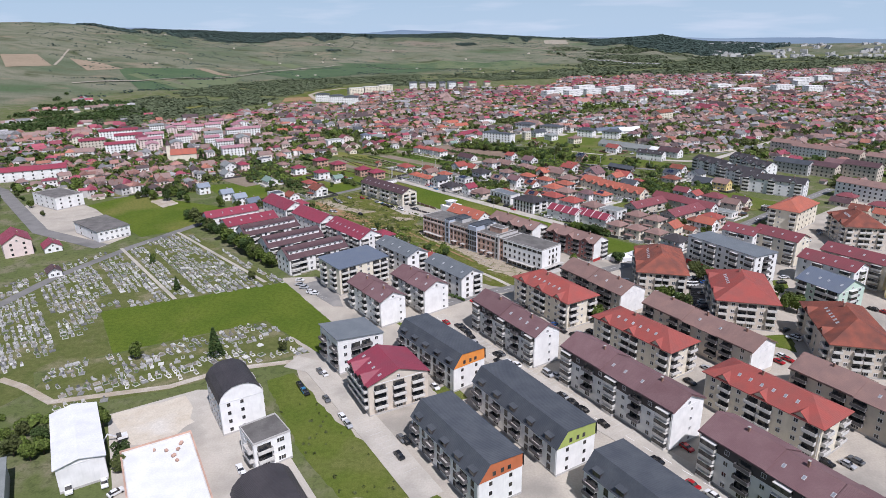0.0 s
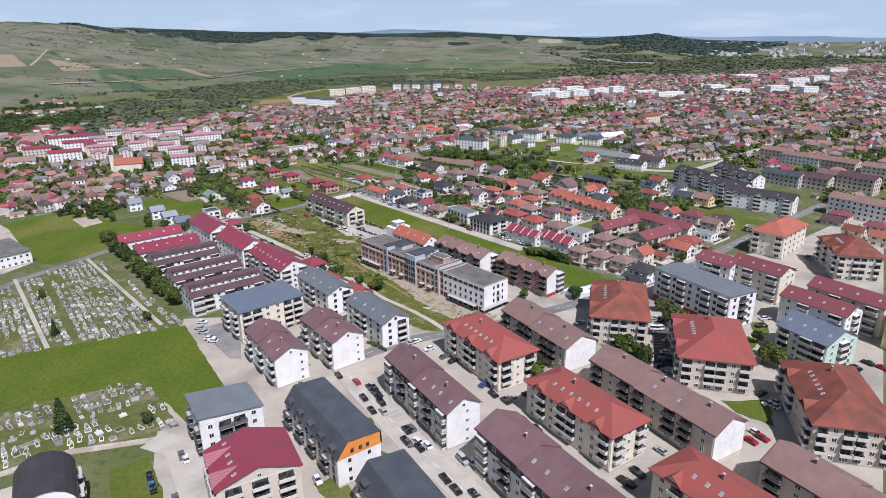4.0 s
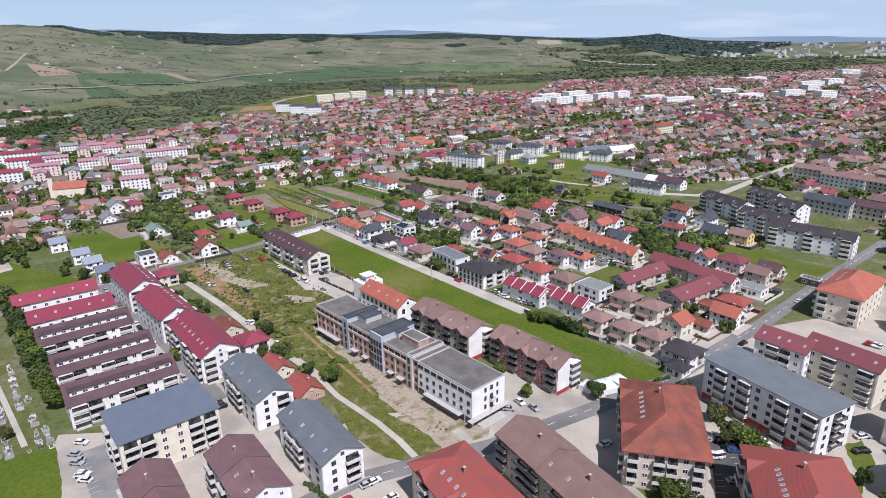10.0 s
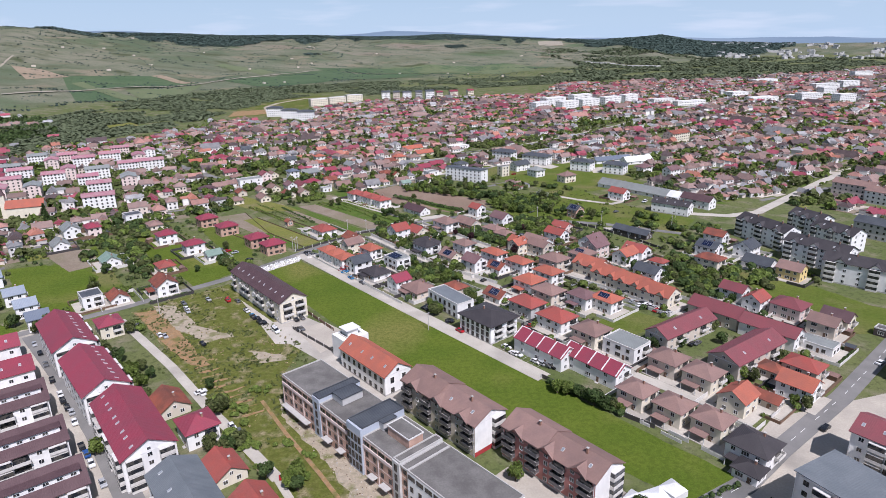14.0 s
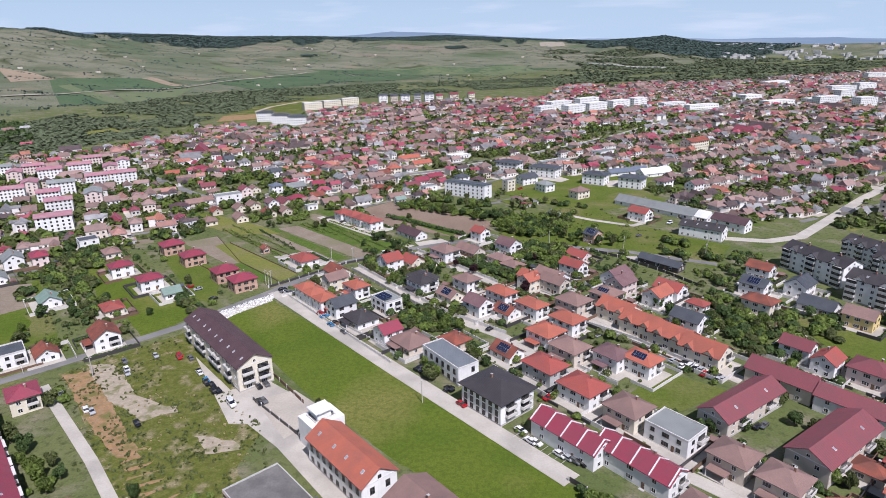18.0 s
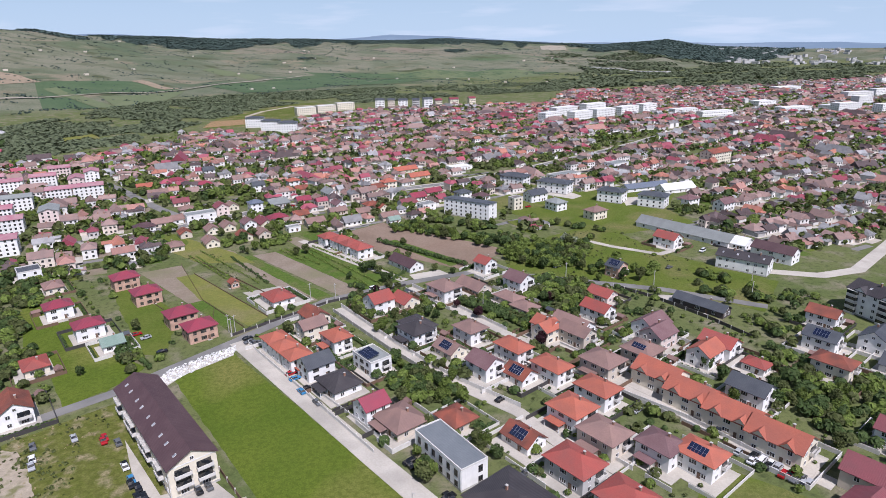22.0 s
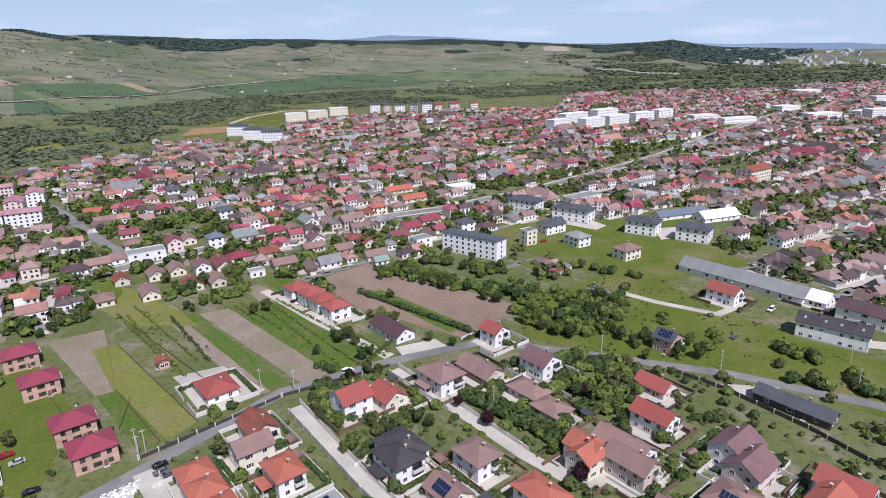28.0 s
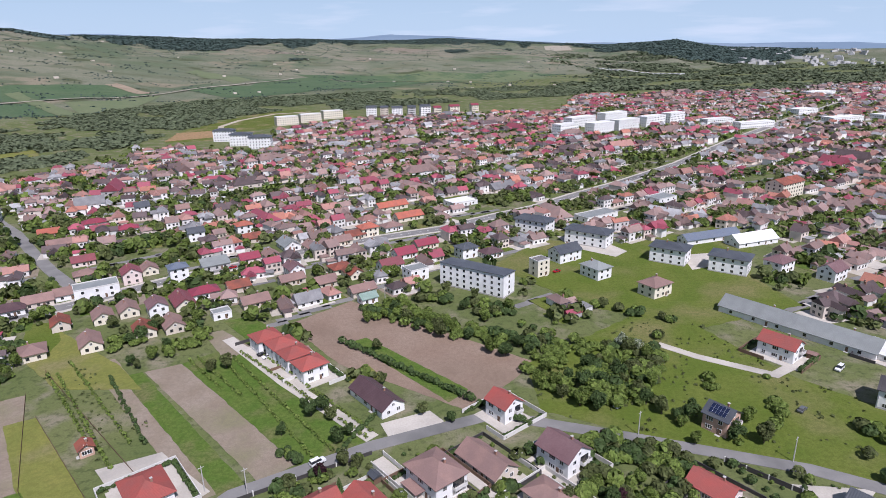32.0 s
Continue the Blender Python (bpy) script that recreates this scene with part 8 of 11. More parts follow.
house(-71.6, 803.3, 33, 10.8, 8.1, 1, "gable", "beige", "rust", label="beige single-storey house with a rust-brown gabled roof")
house(-29.6, 783.5, 123, 11.7, 8.1, 1, "gable", "cream", "brown", label="cream single-storey house with a brown gabled roof")
house(-14.2, 794.0, 33, 12.6, 8.1, 1, "gable", "cream", "brown", label="cream single-storey house with a brown gabled roof")
house(-7.3, 805.6, 33, 12.6, 8.1, 1, "gable", "cream", "rust", label="cream single-storey house with a rust-brown gabled roof")
house(0.7, 812.3, 33, 11.7, 9.0, 2, "hip", "cream", "orange", label="cream two-storey house with a orange hipped roof")
house(15.0, 823.6, 33, 12.6, 9.0, 1, "hip", "white", "brown", label="white single-storey house with a brown hipped roof")
house(11.1, 878.8, 33, 24.0, 9.0, 1, "gable", "cream", "orange", label="cream single-storey house with a orange gabled roof")
house(25.1, 848.7, 33, 20.0, 9.0, 1, "gable", "cream", "orange", label="cream single-storey house with a orange gabled roof")
house(-141.4, 870.3, 33, 9.0, 8.1, 2, "gable", "white", "brown", label="white two-storey house with a brown gabled roof")
house(-175.3, 879.4, 33, 9.9, 9.0, 2, "gable", "white", "slate", label="white two-storey house with a slate grey gabled roof")
house(62.5, 767.6, 33, 10.8, 9.0, 2, "hip", "white", "slate", label="white two-storey house with a slate grey hipped roof")
house(76.4, 766.8, 33, 11.7, 9.0, 1, "hip", "white", "plum", label="white single-storey house with a dark plum hipped roof")
house(117.8, 759.3, 33, 16.2, 9.9, 2, "gable", "white", "slate", label="white two-storey house with a slate grey gabled roof")
house(128.8, 732.3, 123, 12.6, 9.9, 2, "hip", "white", "pale", label="white two-storey house with a pale grey hipped roof")
house(151.3, 706.9, 33, 12.6, 9.9, 2, "hip", "cream", "brown", label="cream two-storey house with a brown hipped roof")
house(226.7, 736.0, 33, 12.6, 9.9, 2, "hip", "white", "mauve", label="white two-storey house with a mauve hipped roof")
house(247.0, 722.8, 33, 12.6, 9.0, 2, "gable", "white", "mauve", label="white two-storey house with a mauve gabled roof")
house(-90.2, 734.4, 33, 9.0, 8.1, 3, "hip", "white", "blue", label="tall white house with a blue-grey roof")
house(99.7, 735.9, 33, 8.1, 7.2, 3, "flat", "cream", "felt", label="tall cream modern house with a flat roof")
house(212.1, 789.9, 20, 40, 9, 1, "gable", "white", "blue", label="long low shed with a blue sheet roof")
house(234.6, 782.7, 20, 30, 12, 1, "gable", "white", "whitesheet", label="long low shed with a white sheet roof")
house(156.2, 844.5, 33, 30, 13, 1, "flat", "white", "pale", label="long white flat-roofed shop by the main street")
house(213.1, 879.3, 33, 20, 13, 2, "flat", "white", "pale", label="white flat-roofed shop by the main street")
house(63.4, 889.1, 33, 22, 14, 1, "flat", "white", "whitesheet", label="low hall with a white roof by the main street")
house(287.8, 427.4, 309, 11.7, 9.0, 2, "hip", "beige", "maroon", label="beige two-storey house with a maroon hipped roof")
house(275.2, 393.7, 309, 10.8, 8.1, 2, "gable", "cream", "rust", label="cream two-storey house with a rust-brown gabled roof")
house(283.2, 381.5, 309, 10.8, 8.1, 2, "gable", "cream", "orange", label="cream two-storey house with a orange gabled roof")
house(281.7, 423.7, 309, 12.6, 8.1, 1, "gable", "beige", "plum", label="beige single-storey house with a dark plum gabled roof")
house(294.1, 401.4, 309, 11.7, 9.0, 2, "hip", "white", "maroon", label="white two-storey house with a maroon hipped roof")

# ---------------------------------------------------------------- cars and trees
car(-46.0, 200.5, -60, "grey")
car(-44.1, 198.9, 120, "white")
car(-51.3, 191.3, -60, "black")
car(-50.3, 189.4, -60, "black")
car(-49.4, 187.9, 120, "cyan")
car(-48.3, 186.4, -60, "black")
car(-40.3, 182.0, -60, "grey")
car(-33.4, 171.6, 120, "white")
car(-30.9, 167.2, -60, "silver")
car(-13.7, 151.5, -60, "black")
car(-58.8, 146.6, 120, "white")
car(-56.7, 143.5, -60, "white")
car(-55.0, 140.9, -60, "black")
car(-53.6, 138.8, 120, "white")
car(-103.1, 138.8, -60, "white", True)
car(-94.6, 141.2, -60, "white")
car(5.8, 236.6, 120, "black")
car(8.3, 232.3, -60, "black")
car(10.6, 227.6, -60, "black")
car(11.9, 221.6, 120, "silver")
car(20.1, 211.2, -60, "black")
car(20.0, 205.9, -60, "black")
car(39.6, 182.2, 120, "black")
car(42.0, 177.0, -60, "black")
car(44.5, 173.7, -60, "black")
car(26.6, 203.6, 120, "white")
car(-13.5, 159.6, -60, "grey")
car(49.5, 165.8, -60, "black")
car(60.4, 147.7, 120, "black")
car(66.6, 137.4, -60, "red")
car(71.0, 153.4, -60, "red")
car(70.2, 133.4, 120, "white")
car(107.8, 145.8, -60, "black")
car(113.2, 144.9, -60, "silver")
car(116.6, 146.6, 120, "grey")
car(85.8, 190.2, -60, "black")
car(123.9, 203.2, -60, "red")
car(118.1, 205.5, 120, "white")
car(37.2, 196.4, -60, "silver", True)
car(40.0, 195.2, -60, "silver")
car(-12.2, 158.7, 120, "black")
car(-6.4, 245.0, -60, "black")
car(0.8, 240.4, 120, "red")
car(7.5, 236.0, -60, "black")
car(4.5, 230.0, -60, "black")
car(9.4, 231.9, 120, "black")
car(10.8, 226.8, -60, "black")
car(8.1, 222.3, -60, "black")
car(21.6, 212.2, 120, "grey")
car(21.0, 204.7, -60, "grey")
car(24.4, 202.4, -60, "black")
car(23.7, 205.6, 120, "white")
car(31.9, 188.5, -60, "black")
car(34.8, 184.0, -60, "black")
car(39.9, 182.1, 120, "silver")
car(42.4, 178.1, -60, "black")
car(40.5, 174.4, -60, "silver")
car(44.9, 173.9, 120, "black")
car(29.2, 249.3, -60, "black")
car(55.3, 228.3, 120, "silver")
car(52.7, 226.8, -60, "black")
car(60.2, 229.7, -60, "black")
car(82.2, 185.5, 120, "black")
car(85.9, 189.4, -60, "black")
car(81.1, 186.3, -60, "black")
car(95.5, 199.2, 120, "silver")
car(127.3, 207.2, -60, "white")
car(128.1, 204.6, -60, "red")
car(140.0, 221.4, 120, "white")
car(141.9, 223.2, -60, "silver")
car(191.6, 244.5, -60, "red")
car(188.6, 248.2, 120, "black")
car(182.0, 244.8, -60, "black")
car(-3.6, 188.8, -60, "white")
car(121.9, 286.7, 10, "silver")
car(121.3, 278.8, 190, "white", True)
car(117.8, 259.2, 10, "silver")
car(115.6, 252.9, 10, "grey")
car(112.0, 243.2, 190, "silver")
car(169.7, 287.0, 10, "white")
car(164.5, 280.0, 10, "black")
car(139.1, 222.7, 190, "white")
car(121.8, 268.5, 10, "silver")
car(-64.3, 276.3, 10, "white")
car(-69.1, 282.7, 190, "silver")
car(-72.9, 291.8, -10, "white")
car(-71.9, 286.0, 170, "silver")
car(-68.8, 281.7, -10, "silver")
car(-64.2, 276.8, -10, "white")
car(-62.2, 274.0, 170, "white")
car(125.9, 287.8, -10, "silver")
car(126.4, 285.6, -10, "black")
car(127.0, 283.3, 170, "black")
car(128.0, 281.4, -10, "blue")
car(120.5, 278.9, -10, "white", True)
car(116.6, 275.2, 170, "black")
car(117.7, 258.5, -10, "white")
car(114.8, 253.4, -10, "grey")
car(165.4, 280.3, 170, "black")
car(170.4, 287.4, -10, "silver")
car(174.2, 279.4, -10, "white")
car(54.4, 313.0, 170, "silver")
car(63.0, 305.7, -10, "silver")
car(57.2, 323.4, -10, "silver")
car(211.0, 346.6, 35, "red")
car(212.8, 344.9, 215, "white")
car(214.0, 343.8, 35, "white")
car(206.1, 388.1, 35, "white")
car(161.9, 348.6, 215, "black")
car(231.2, 362.8, 35, "grey")
car(228.6, 357.0, 35, "silver")
car(26.3, 264.3, 215, "white")
car(32.4, 257.9, 35, "grey")
car(35.6, 254.4, 35, "black")
car(14.0, 263.4, 215, "red")
car(19.2, 269.7, 35, "silver")
car(21.1, 271.0, 35, "white")
car(-35.2, 310.2, 215, "black")
car(-128.9, 417.6, -52, "silver")
car(-121.8, 409.7, 128, "black")
car(-113.7, 400.1, -52, "grey")
car(-104.1, 387.9, -52, "black")
car(-95.4, 378.0, 128, "white")
car(-92.0, 373.7, -52, "black")
car(-87.9, 369.2, -52, "black")
car(-84.8, 366.4, 128, "silver")
car(-80.4, 360.3, -52, "white")
car(-70.8, 347.0, -52, "black")
car(-67.3, 343.4, 128, "blue")
car(-63.4, 338.7, -52, "white")
car(-55.4, 329.8, -52, "silver")
car(-43.4, 315.5, 128, "white")
car(-35.7, 312.2, -52, "black")
car(-93.7, 434.4, -52, "silver")
car(-79.2, 423.9, 128, "white")
car(-76.4, 422.6, -52, "silver")
car(-82.0, 457.6, -52, "grey")
car(-78.4, 451.6, 128, "white")
car(-76.5, 448.1, -52, "silver")
car(-57.5, 414.9, -52, "black")
car(-44.1, 376.8, 128, "white")
car(-26.9, 356.1, -52, "white")
car(-62.0, 461.7, -52, "red")
car(-56.6, 459.2, 128, "grey")
car(-49.0, 448.0, -52, "black")
car(-43.4, 439.7, -52, "black")
car(-39.1, 434.3, 128, "black")
car(-30.1, 426.4, -52, "white", True)
car(-23.5, 436.7, -52, "black")
car(-21.5, 438.6, 128, "grey")
car(-33.1, 439.1, -52, "grey")
car(-61.6, 460.1, -52, "red")
car(-48.9, 447.6, 128, "white")
car(-44.2, 441.6, -52, "cyan")
car(-40.8, 438.2, -52, "black")
car(-37.4, 434.4, 128, "black")
car(-29.8, 425.5, -52, "white", True)
car(-23.7, 437.0, -52, "silver")
car(-21.3, 438.3, 128, "grey")
car(-20.4, 426.3, -52, "black")
car(-19.1, 427.1, -52, "grey")
car(-5.6, 487.0, 128, "cyan")
car(1.3, 479.6, -52, "grey")
car(34.2, 445.8, -52, "black")
car(45.5, 432.2, 128, "black")
car(49.5, 422.2, -52, "red")
car(67.7, 406.7, -52, "white")
car(70.0, 401.3, 128, "white")
car(71.6, 400.3, -52, "white")
car(77.7, 394.4, -52, "white")
car(79.5, 393.0, 128, "silver")
car(81.6, 391.3, -52, "grey")
car(83.2, 390.3, -52, "black")
car(129.5, 464.8, 40, "white", True)
car(130.3, 460.2, 220, "black")
car(131.2, 448.9, 40, "silver")
car(133.2, 444.8, 40, "white")
car(134.7, 443.7, 220, "white")
car(136.4, 442.2, 40, "black")
car(139.0, 438.7, 40, "red")
car(140.9, 436.7, 220, "grey")
car(142.4, 434.8, 40, "silver")
car(142.4, 406.0, 40, "black")
car(144.7, 406.6, 220, "grey")
car(66.6, 459.4, 40, "red")
car(-44.8, 377.4, 40, "white")
car(79.5, 425.1, 220, "red")
car(81.2, 429.3, 40, "black")
car(-9.8, 495.9, 40, "cyan")
car(-4.6, 488.7, 220, "black")
car(-12.1, 499.6, 40, "red")
car(-11.4, 501.3, 40, "red")
car(34.3, 447.2, 220, "black")
car(45.4, 432.0, 40, "black")
car(63.9, 479.4, 40, "black")
car(67.2, 441.0, 220, "grey")
car(134.4, 446.8, 40, "black")
car(136.4, 445.2, 40, "white")
car(137.5, 443.1, 220, "white")
car(139.1, 441.8, 40, "silver")
car(141.5, 438.8, 40, "red")
car(142.8, 436.7, 220, "grey")
car(143.9, 434.8, 40, "silver")
car(131.1, 466.1, 40, "white", True)
car(131.6, 462.3, 220, "black")
car(108.2, 471.4, 40, "silver")
car(79.9, 467.1, 40, "silver")
car(-85.9, 535.3, 40, "red")
car(-80.4, 532.0, 220, "silver")
car(-68.1, 519.0, 40, "black")
car(-36.9, 529.5, 40, "black")
car(-35.3, 526.4, 220, "grey")
car(-32.5, 525.6, 40, "grey")
car(-23.9, 650.6, 40, "black")
car(-21.3, 648.4, 220, "white")
car(46.6, 567.0, 40, "black")
car(10.7, 582.5, 40, "white", True)
car(106.7, 613.3, 220, "black")
car(107.0, 609.5, 40, "silver")
car(166.3, 605.1, 40, "grey")
car(194.7, 631.1, 220, "white", True)
car(-111.4, 706.5, 35, "black")
car(-67.1, 738.7, 215, "white")
car(-79.3, 715.7, 35, "black")
car(-149.2, 689.9, 35, "black")
car(-50.8, 751.0, 215, "black")
car(-68.2, 753.7, 35, "red")
car(-52.4, 729.8, 35, "black")
car(-95.3, 737.6, 215, "silver")
car(0.8, 777.5, 35, "grey")
car(7.0, 782.4, 35, "black")
car(109.5, 738.4, 215, "red")
car(111.7, 248.5, 30, "black")
car(139.9, 228.9, 30, "black")
car(130.0, 285.3, -60, "black")
car(131.9, 282.8, -60, "grey")
car(138.7, 285.3, -60, "white")
car(90.5, 286.0, 30, "white")
car(46.2, 237.0, 30, "blue")
car(48.8, 231.0, -60, "black")
car(57.3, 215.5, -60, "grey")
car(60.6, 210.9, -60, "black")
car(67.2, 309.5, -60, "white")
car(71.5, 305.9, -60, "silver")
car(75.4, 290.8, -60, "black")
car(-71.6, 461.7, -52, "silver")
car(-25.2, 353.3, 30, "grey")
car(-3.3, 331.0, 20, "red")
car(-36.1, 307.0, -60, "black")
car(-67.5, 336.0, -60, "white")
car(-89.6, 137.4, 50, "white")
tree(-89.0, 214.8, 10.4, 6.2, "cone")
tree(-63.7, 217.6, 4.8)
tree(-119.4, 212.7, 6.7)
tree(-131.0, 163.4, 6.0)
tree(-124.3, 160.9, 5.3)
tree(-128.3, 154.2, 7.2)
tree(-121.9, 151.9, 6.5)
tree(-119.8, 155.0, 5.8)
tree(-135.0, 161.3, 5.0)
tree(-108.9, 168.3, 7.0)
tree(-94.5, 151.5, 6.2)
tree(-93.1, 146.9, 5.5)
tree(-161.4, 323.3, 4.8)
tree(-161.1, 321.2, 5.6, 2.4, "cone")
tree(-131.5, 282.5, 7.8, 3.3, "cone")
tree(-174.4, 408.9, 7.2)
tree(-160.4, 391.4, 10.1)
tree(-152.5, 382.3, 9.0)
tree(-145.1, 373.8, 7.9)
tree(-135.5, 361.7, 10.8)
tree(-129.8, 355.4, 9.7)
tree(-124.2, 348.4, 8.6)
tree(-119.0, 342.7, 7.6)
tree(-111.3, 332.8, 10.4)
tree(-106.2, 327.0, 9.4)
tree(-101.3, 321.5, 8.3)
tree(-96.3, 316.2, 7.2)
tree(-167.1, 401.7, 10.1)
tree(-148.8, 379.7, 9.0)
tree(-132.6, 360.3, 7.9)
tree(-115.3, 338.7, 10.8)
tree(-103.7, 325.0, 9.7)
tree(-92.3, 311.7, 8.6)
tree(93.4, 312.8, 4.8)
tree(123.9, 310.0, 6.7)
tree(62.0, 328.0, 6.0)
tree(70.0, 313.2, 5.3)
tree(108.1, 251.2, 7.2, 3.0, "cone")
tree(104.6, 245.1, 10.1, 4.2, "cone")
tree(101.0, 264.6, 5.6)
tree(101.6, 259.3, 7.8)
tree(99.8, 266.3, 7.0)
tree(129.9, 297.0, 6.2)
tree(127.6, 285.1, 8.4)
tree(132.0, 282.4, 7.6)
tree(133.8, 278.3, 6.7)
tree(128.1, 297.3, 5.9)
tree(-42.2, 380.2, 4.8)
tree(-24.6, 340.2, 6.7)
tree(-21.3, 345.9, 6.0)
tree(-1.7, 326.5, 5.3)
tree(0.1, 329.2, 7.2)
tree(-35.0, 362.6, 6.5)
tree(-9.1, 330.9, 5.8)
tree(-98.2, 294.9, 5.0)
tree(101.8, 265.6, 5.6)
tree(106.9, 250.9, 7.8)
tree(105.5, 255.1, 7.0)
tree(63.6, 242.0, 6.2)
tree(64.9, 238.7, 8.4)
tree(150.5, 249.8, 7.6)
tree(154.6, 253.8, 6.7)
tree(156.0, 265.6, 5.9)
tree(153.9, 245.9, 8.1)
tree(92.8, 315.1, 4.8)
tree(94.0, 311.4, 6.7)
tree(-23.6, 343.2, 6.0)
tree(1.1, 325.4, 5.3)
tree(-33.2, 365.4, 7.2)
tree(-134.2, 475.0, 6.5)
tree(-118.6, 467.1, 5.8)
tree(-127.5, 503.0, 5.0)
tree(-132.1, 434.6, 7.0)
tree(-149.0, 436.2, 6.2)
tree(-169.0, 455.0, 5.5)
tree(-150.8, 434.7, 4.8)
tree(-134.0, 428.7, 6.7)
tree(-162.3, 440.4, 6.0)
tree(-109.0, 403.8, 5.3)
tree(-93.5, 406.4, 7.2)
tree(-85.4, 401.5, 6.5)
tree(-68.0, 382.5, 5.8)
tree(-62.5, 374.4, 5.0)
tree(-73.7, 388.4, 7.0)
tree(-29.6, 344.8, 6.2)
tree(-64.2, 343.4, 5.5)
tree(33.5, 342.2, 2.4, 1.0, "cone")
tree(36.3, 338.3, 3.4, 1.4, "cone")
tree(67.7, 343.7, 3.0, 1.3, "cone")
tree(68.9, 339.2, 2.6, 1.1, "cone")
tree(70.2, 335.5, 3.6, 1.5, "cone")
tree(71.9, 329.9, 3.2, 1.4, "cone")
tree(28.5, 502.9, 4.0)
tree(34.4, 493.6, 5.6)
tree(39.8, 494.0, 5.0)
tree(43.9, 501.6, 4.4)
tree(37.2, 482.8, 6.0)
tree(47.9, 493.1, 5.4)
tree(31.9, 484.5, 4.8)
tree(24.1, 506.6, 4.2)
tree(45.0, 479.4, 5.8)
tree(54.3, 456.1, 5.2)
tree(55.3, 451.4, 4.6)
tree(36.4, 450.3, 4.0)
tree(38.9, 443.6, 5.6)
tree(41.1, 441.6, 5.0)
tree(1.3, 421.6, 4.4)
tree(-93.3, 428.3, 6.0)
tree(-73.4, 394.7, 5.4)
tree(-67.5, 388.7, 4.8)
tree(-83.5, 396.0, 4.2)
tree(-77.1, 391.4, 5.8)
tree(-34.8, 368.1, 5.2)
tree(-142.7, 519.4, 4.6)
tree(-142.8, 536.7, 4.0)
tree(-143.0, 543.5, 5.6)
tree(-132.2, 510.6, 5.0)
tree(-114.7, 543.4, 4.4)
tree(-141.8, 502.6, 6.0)
tree(-88.4, 540.4, 5.4)
tree(-94.4, 472.3, 4.8)
tree(-141.5, 487.6, 4.2)
tree(-115.5, 469.3, 5.8)
tree(-163.6, 564.4, 5.2)
tree(-159.2, 575.4, 4.6)
tree(-91.6, 502.3, 4.0)
tree(81.0, 375.4, 4.0)
tree(85.2, 371.5, 5.6)
tree(88.3, 370.5, 5.0)
tree(91.0, 368.3, 4.4)
tree(93.2, 364.7, 6.0)
tree(95.8, 362.5, 5.4)
tree(98.6, 361.2, 4.8)
tree(100.4, 359.6, 4.2)
tree(82.1, 372.8, 5.8)
tree(92.1, 366.5, 5.2)
tree(127.0, 404.7, 4.6)
tree(137.8, 404.8, 4.0)
tree(155.9, 418.1, 5.6)
tree(154.5, 407.0, 5.0)
tree(158.7, 403.6, 4.4)
tree(149.7, 380.1, 6.0)
tree(153.5, 377.5, 5.4)
tree(171.3, 392.5, 4.8)
tree(159.3, 362.4, 4.2)
tree(161.6, 359.0, 5.8)
tree(163.9, 392.5, 5.2)
tree(185.1, 473.5, 4.6)
tree(167.9, 468.9, 4.0)
tree(174.6, 473.0, 5.6)
tree(181.4, 476.4, 5.0)
tree(181.9, 461.9, 4.4)
tree(154.5, 473.5, 6.0)
tree(159.7, 480.3, 5.4)
tree(160.1, 474.6, 4.8)
tree(186.6, 525.4, 4.2)
tree(162.0, 450.4, 5.8)
tree(175.8, 445.1, 5.2)
tree(193.7, 542.5, 4.6)
tree(169.0, 423.2, 4.0)
tree(172.3, 385.5, 5.6)
tree(0.9, 517.3, 4.0)
tree(26.3, 507.8, 5.6)
tree(31.6, 487.4, 5.0)
tree(35.5, 491.7, 4.4)
tree(39.7, 482.6, 6.0)
tree(42.6, 490.6, 5.4)
tree(45.6, 487.1, 4.8)
tree(39.5, 495.7, 4.2)
tree(30.1, 479.5, 5.8)
tree(43.5, 479.5, 5.2)
tree(33.7, 483.9, 4.6)
tree(49.4, 483.9, 4.0)
tree(51.2, 478.9, 5.6)
tree(57.0, 454.0, 5.0)
tree(59.9, 448.9, 4.4)
tree(38.6, 439.6, 6.0)
tree(37.8, 441.3, 5.4)
tree(18.4, 500.1, 4.8)
tree(13.6, 505.2, 4.2)
tree(-20.9, 534.4, 5.8)
tree(102.9, 541.1, 5.2)
tree(124.6, 588.8, 4.6)
tree(123.9, 597.9, 4.0)
tree(138.1, 522.7, 5.6)
tree(140.6, 523.2, 5.0)
tree(138.9, 506.9, 4.4)
tree(141.9, 498.6, 6.0)
tree(145.5, 479.3, 5.4)
tree(151.5, 479.6, 4.8)
tree(163.4, 499.5, 4.2)
tree(158.6, 482.2, 5.8)
tree(166.8, 490.1, 5.2)
tree(164.8, 475.8, 4.6)
tree(163.1, 466.2, 4.0)
tree(179.4, 478.0, 5.6)
tree(171.7, 468.4, 5.0)
tree(167.4, 499.1, 4.4)
tree(144.5, 490.3, 6.0)
tree(142.0, 475.9, 5.4)
tree(158.9, 517.6, 4.8)
tree(4.0, 556.7, 4.0)
tree(6.8, 552.1, 5.6)
tree(13.0, 547.5, 5.0)
tree(16.6, 534.7, 4.4)
tree(19.0, 536.3, 6.0)
tree(23.8, 548.5, 5.4)
tree(27.6, 545.7, 4.8)
tree(31.0, 549.2, 4.2)
tree(34.5, 551.0, 5.8)
tree(38.3, 549.8, 5.2)
tree(41.9, 546.9, 4.6)
tree(29.6, 543.2, 4.0)
tree(18.4, 581.5, 5.6)
tree(22.7, 579.7, 5.0)
tree(0.9, 611.8, 4.4)
tree(3.9, 607.4, 6.0)
tree(7.0, 610.5, 5.4)
tree(11.1, 605.8, 4.8)
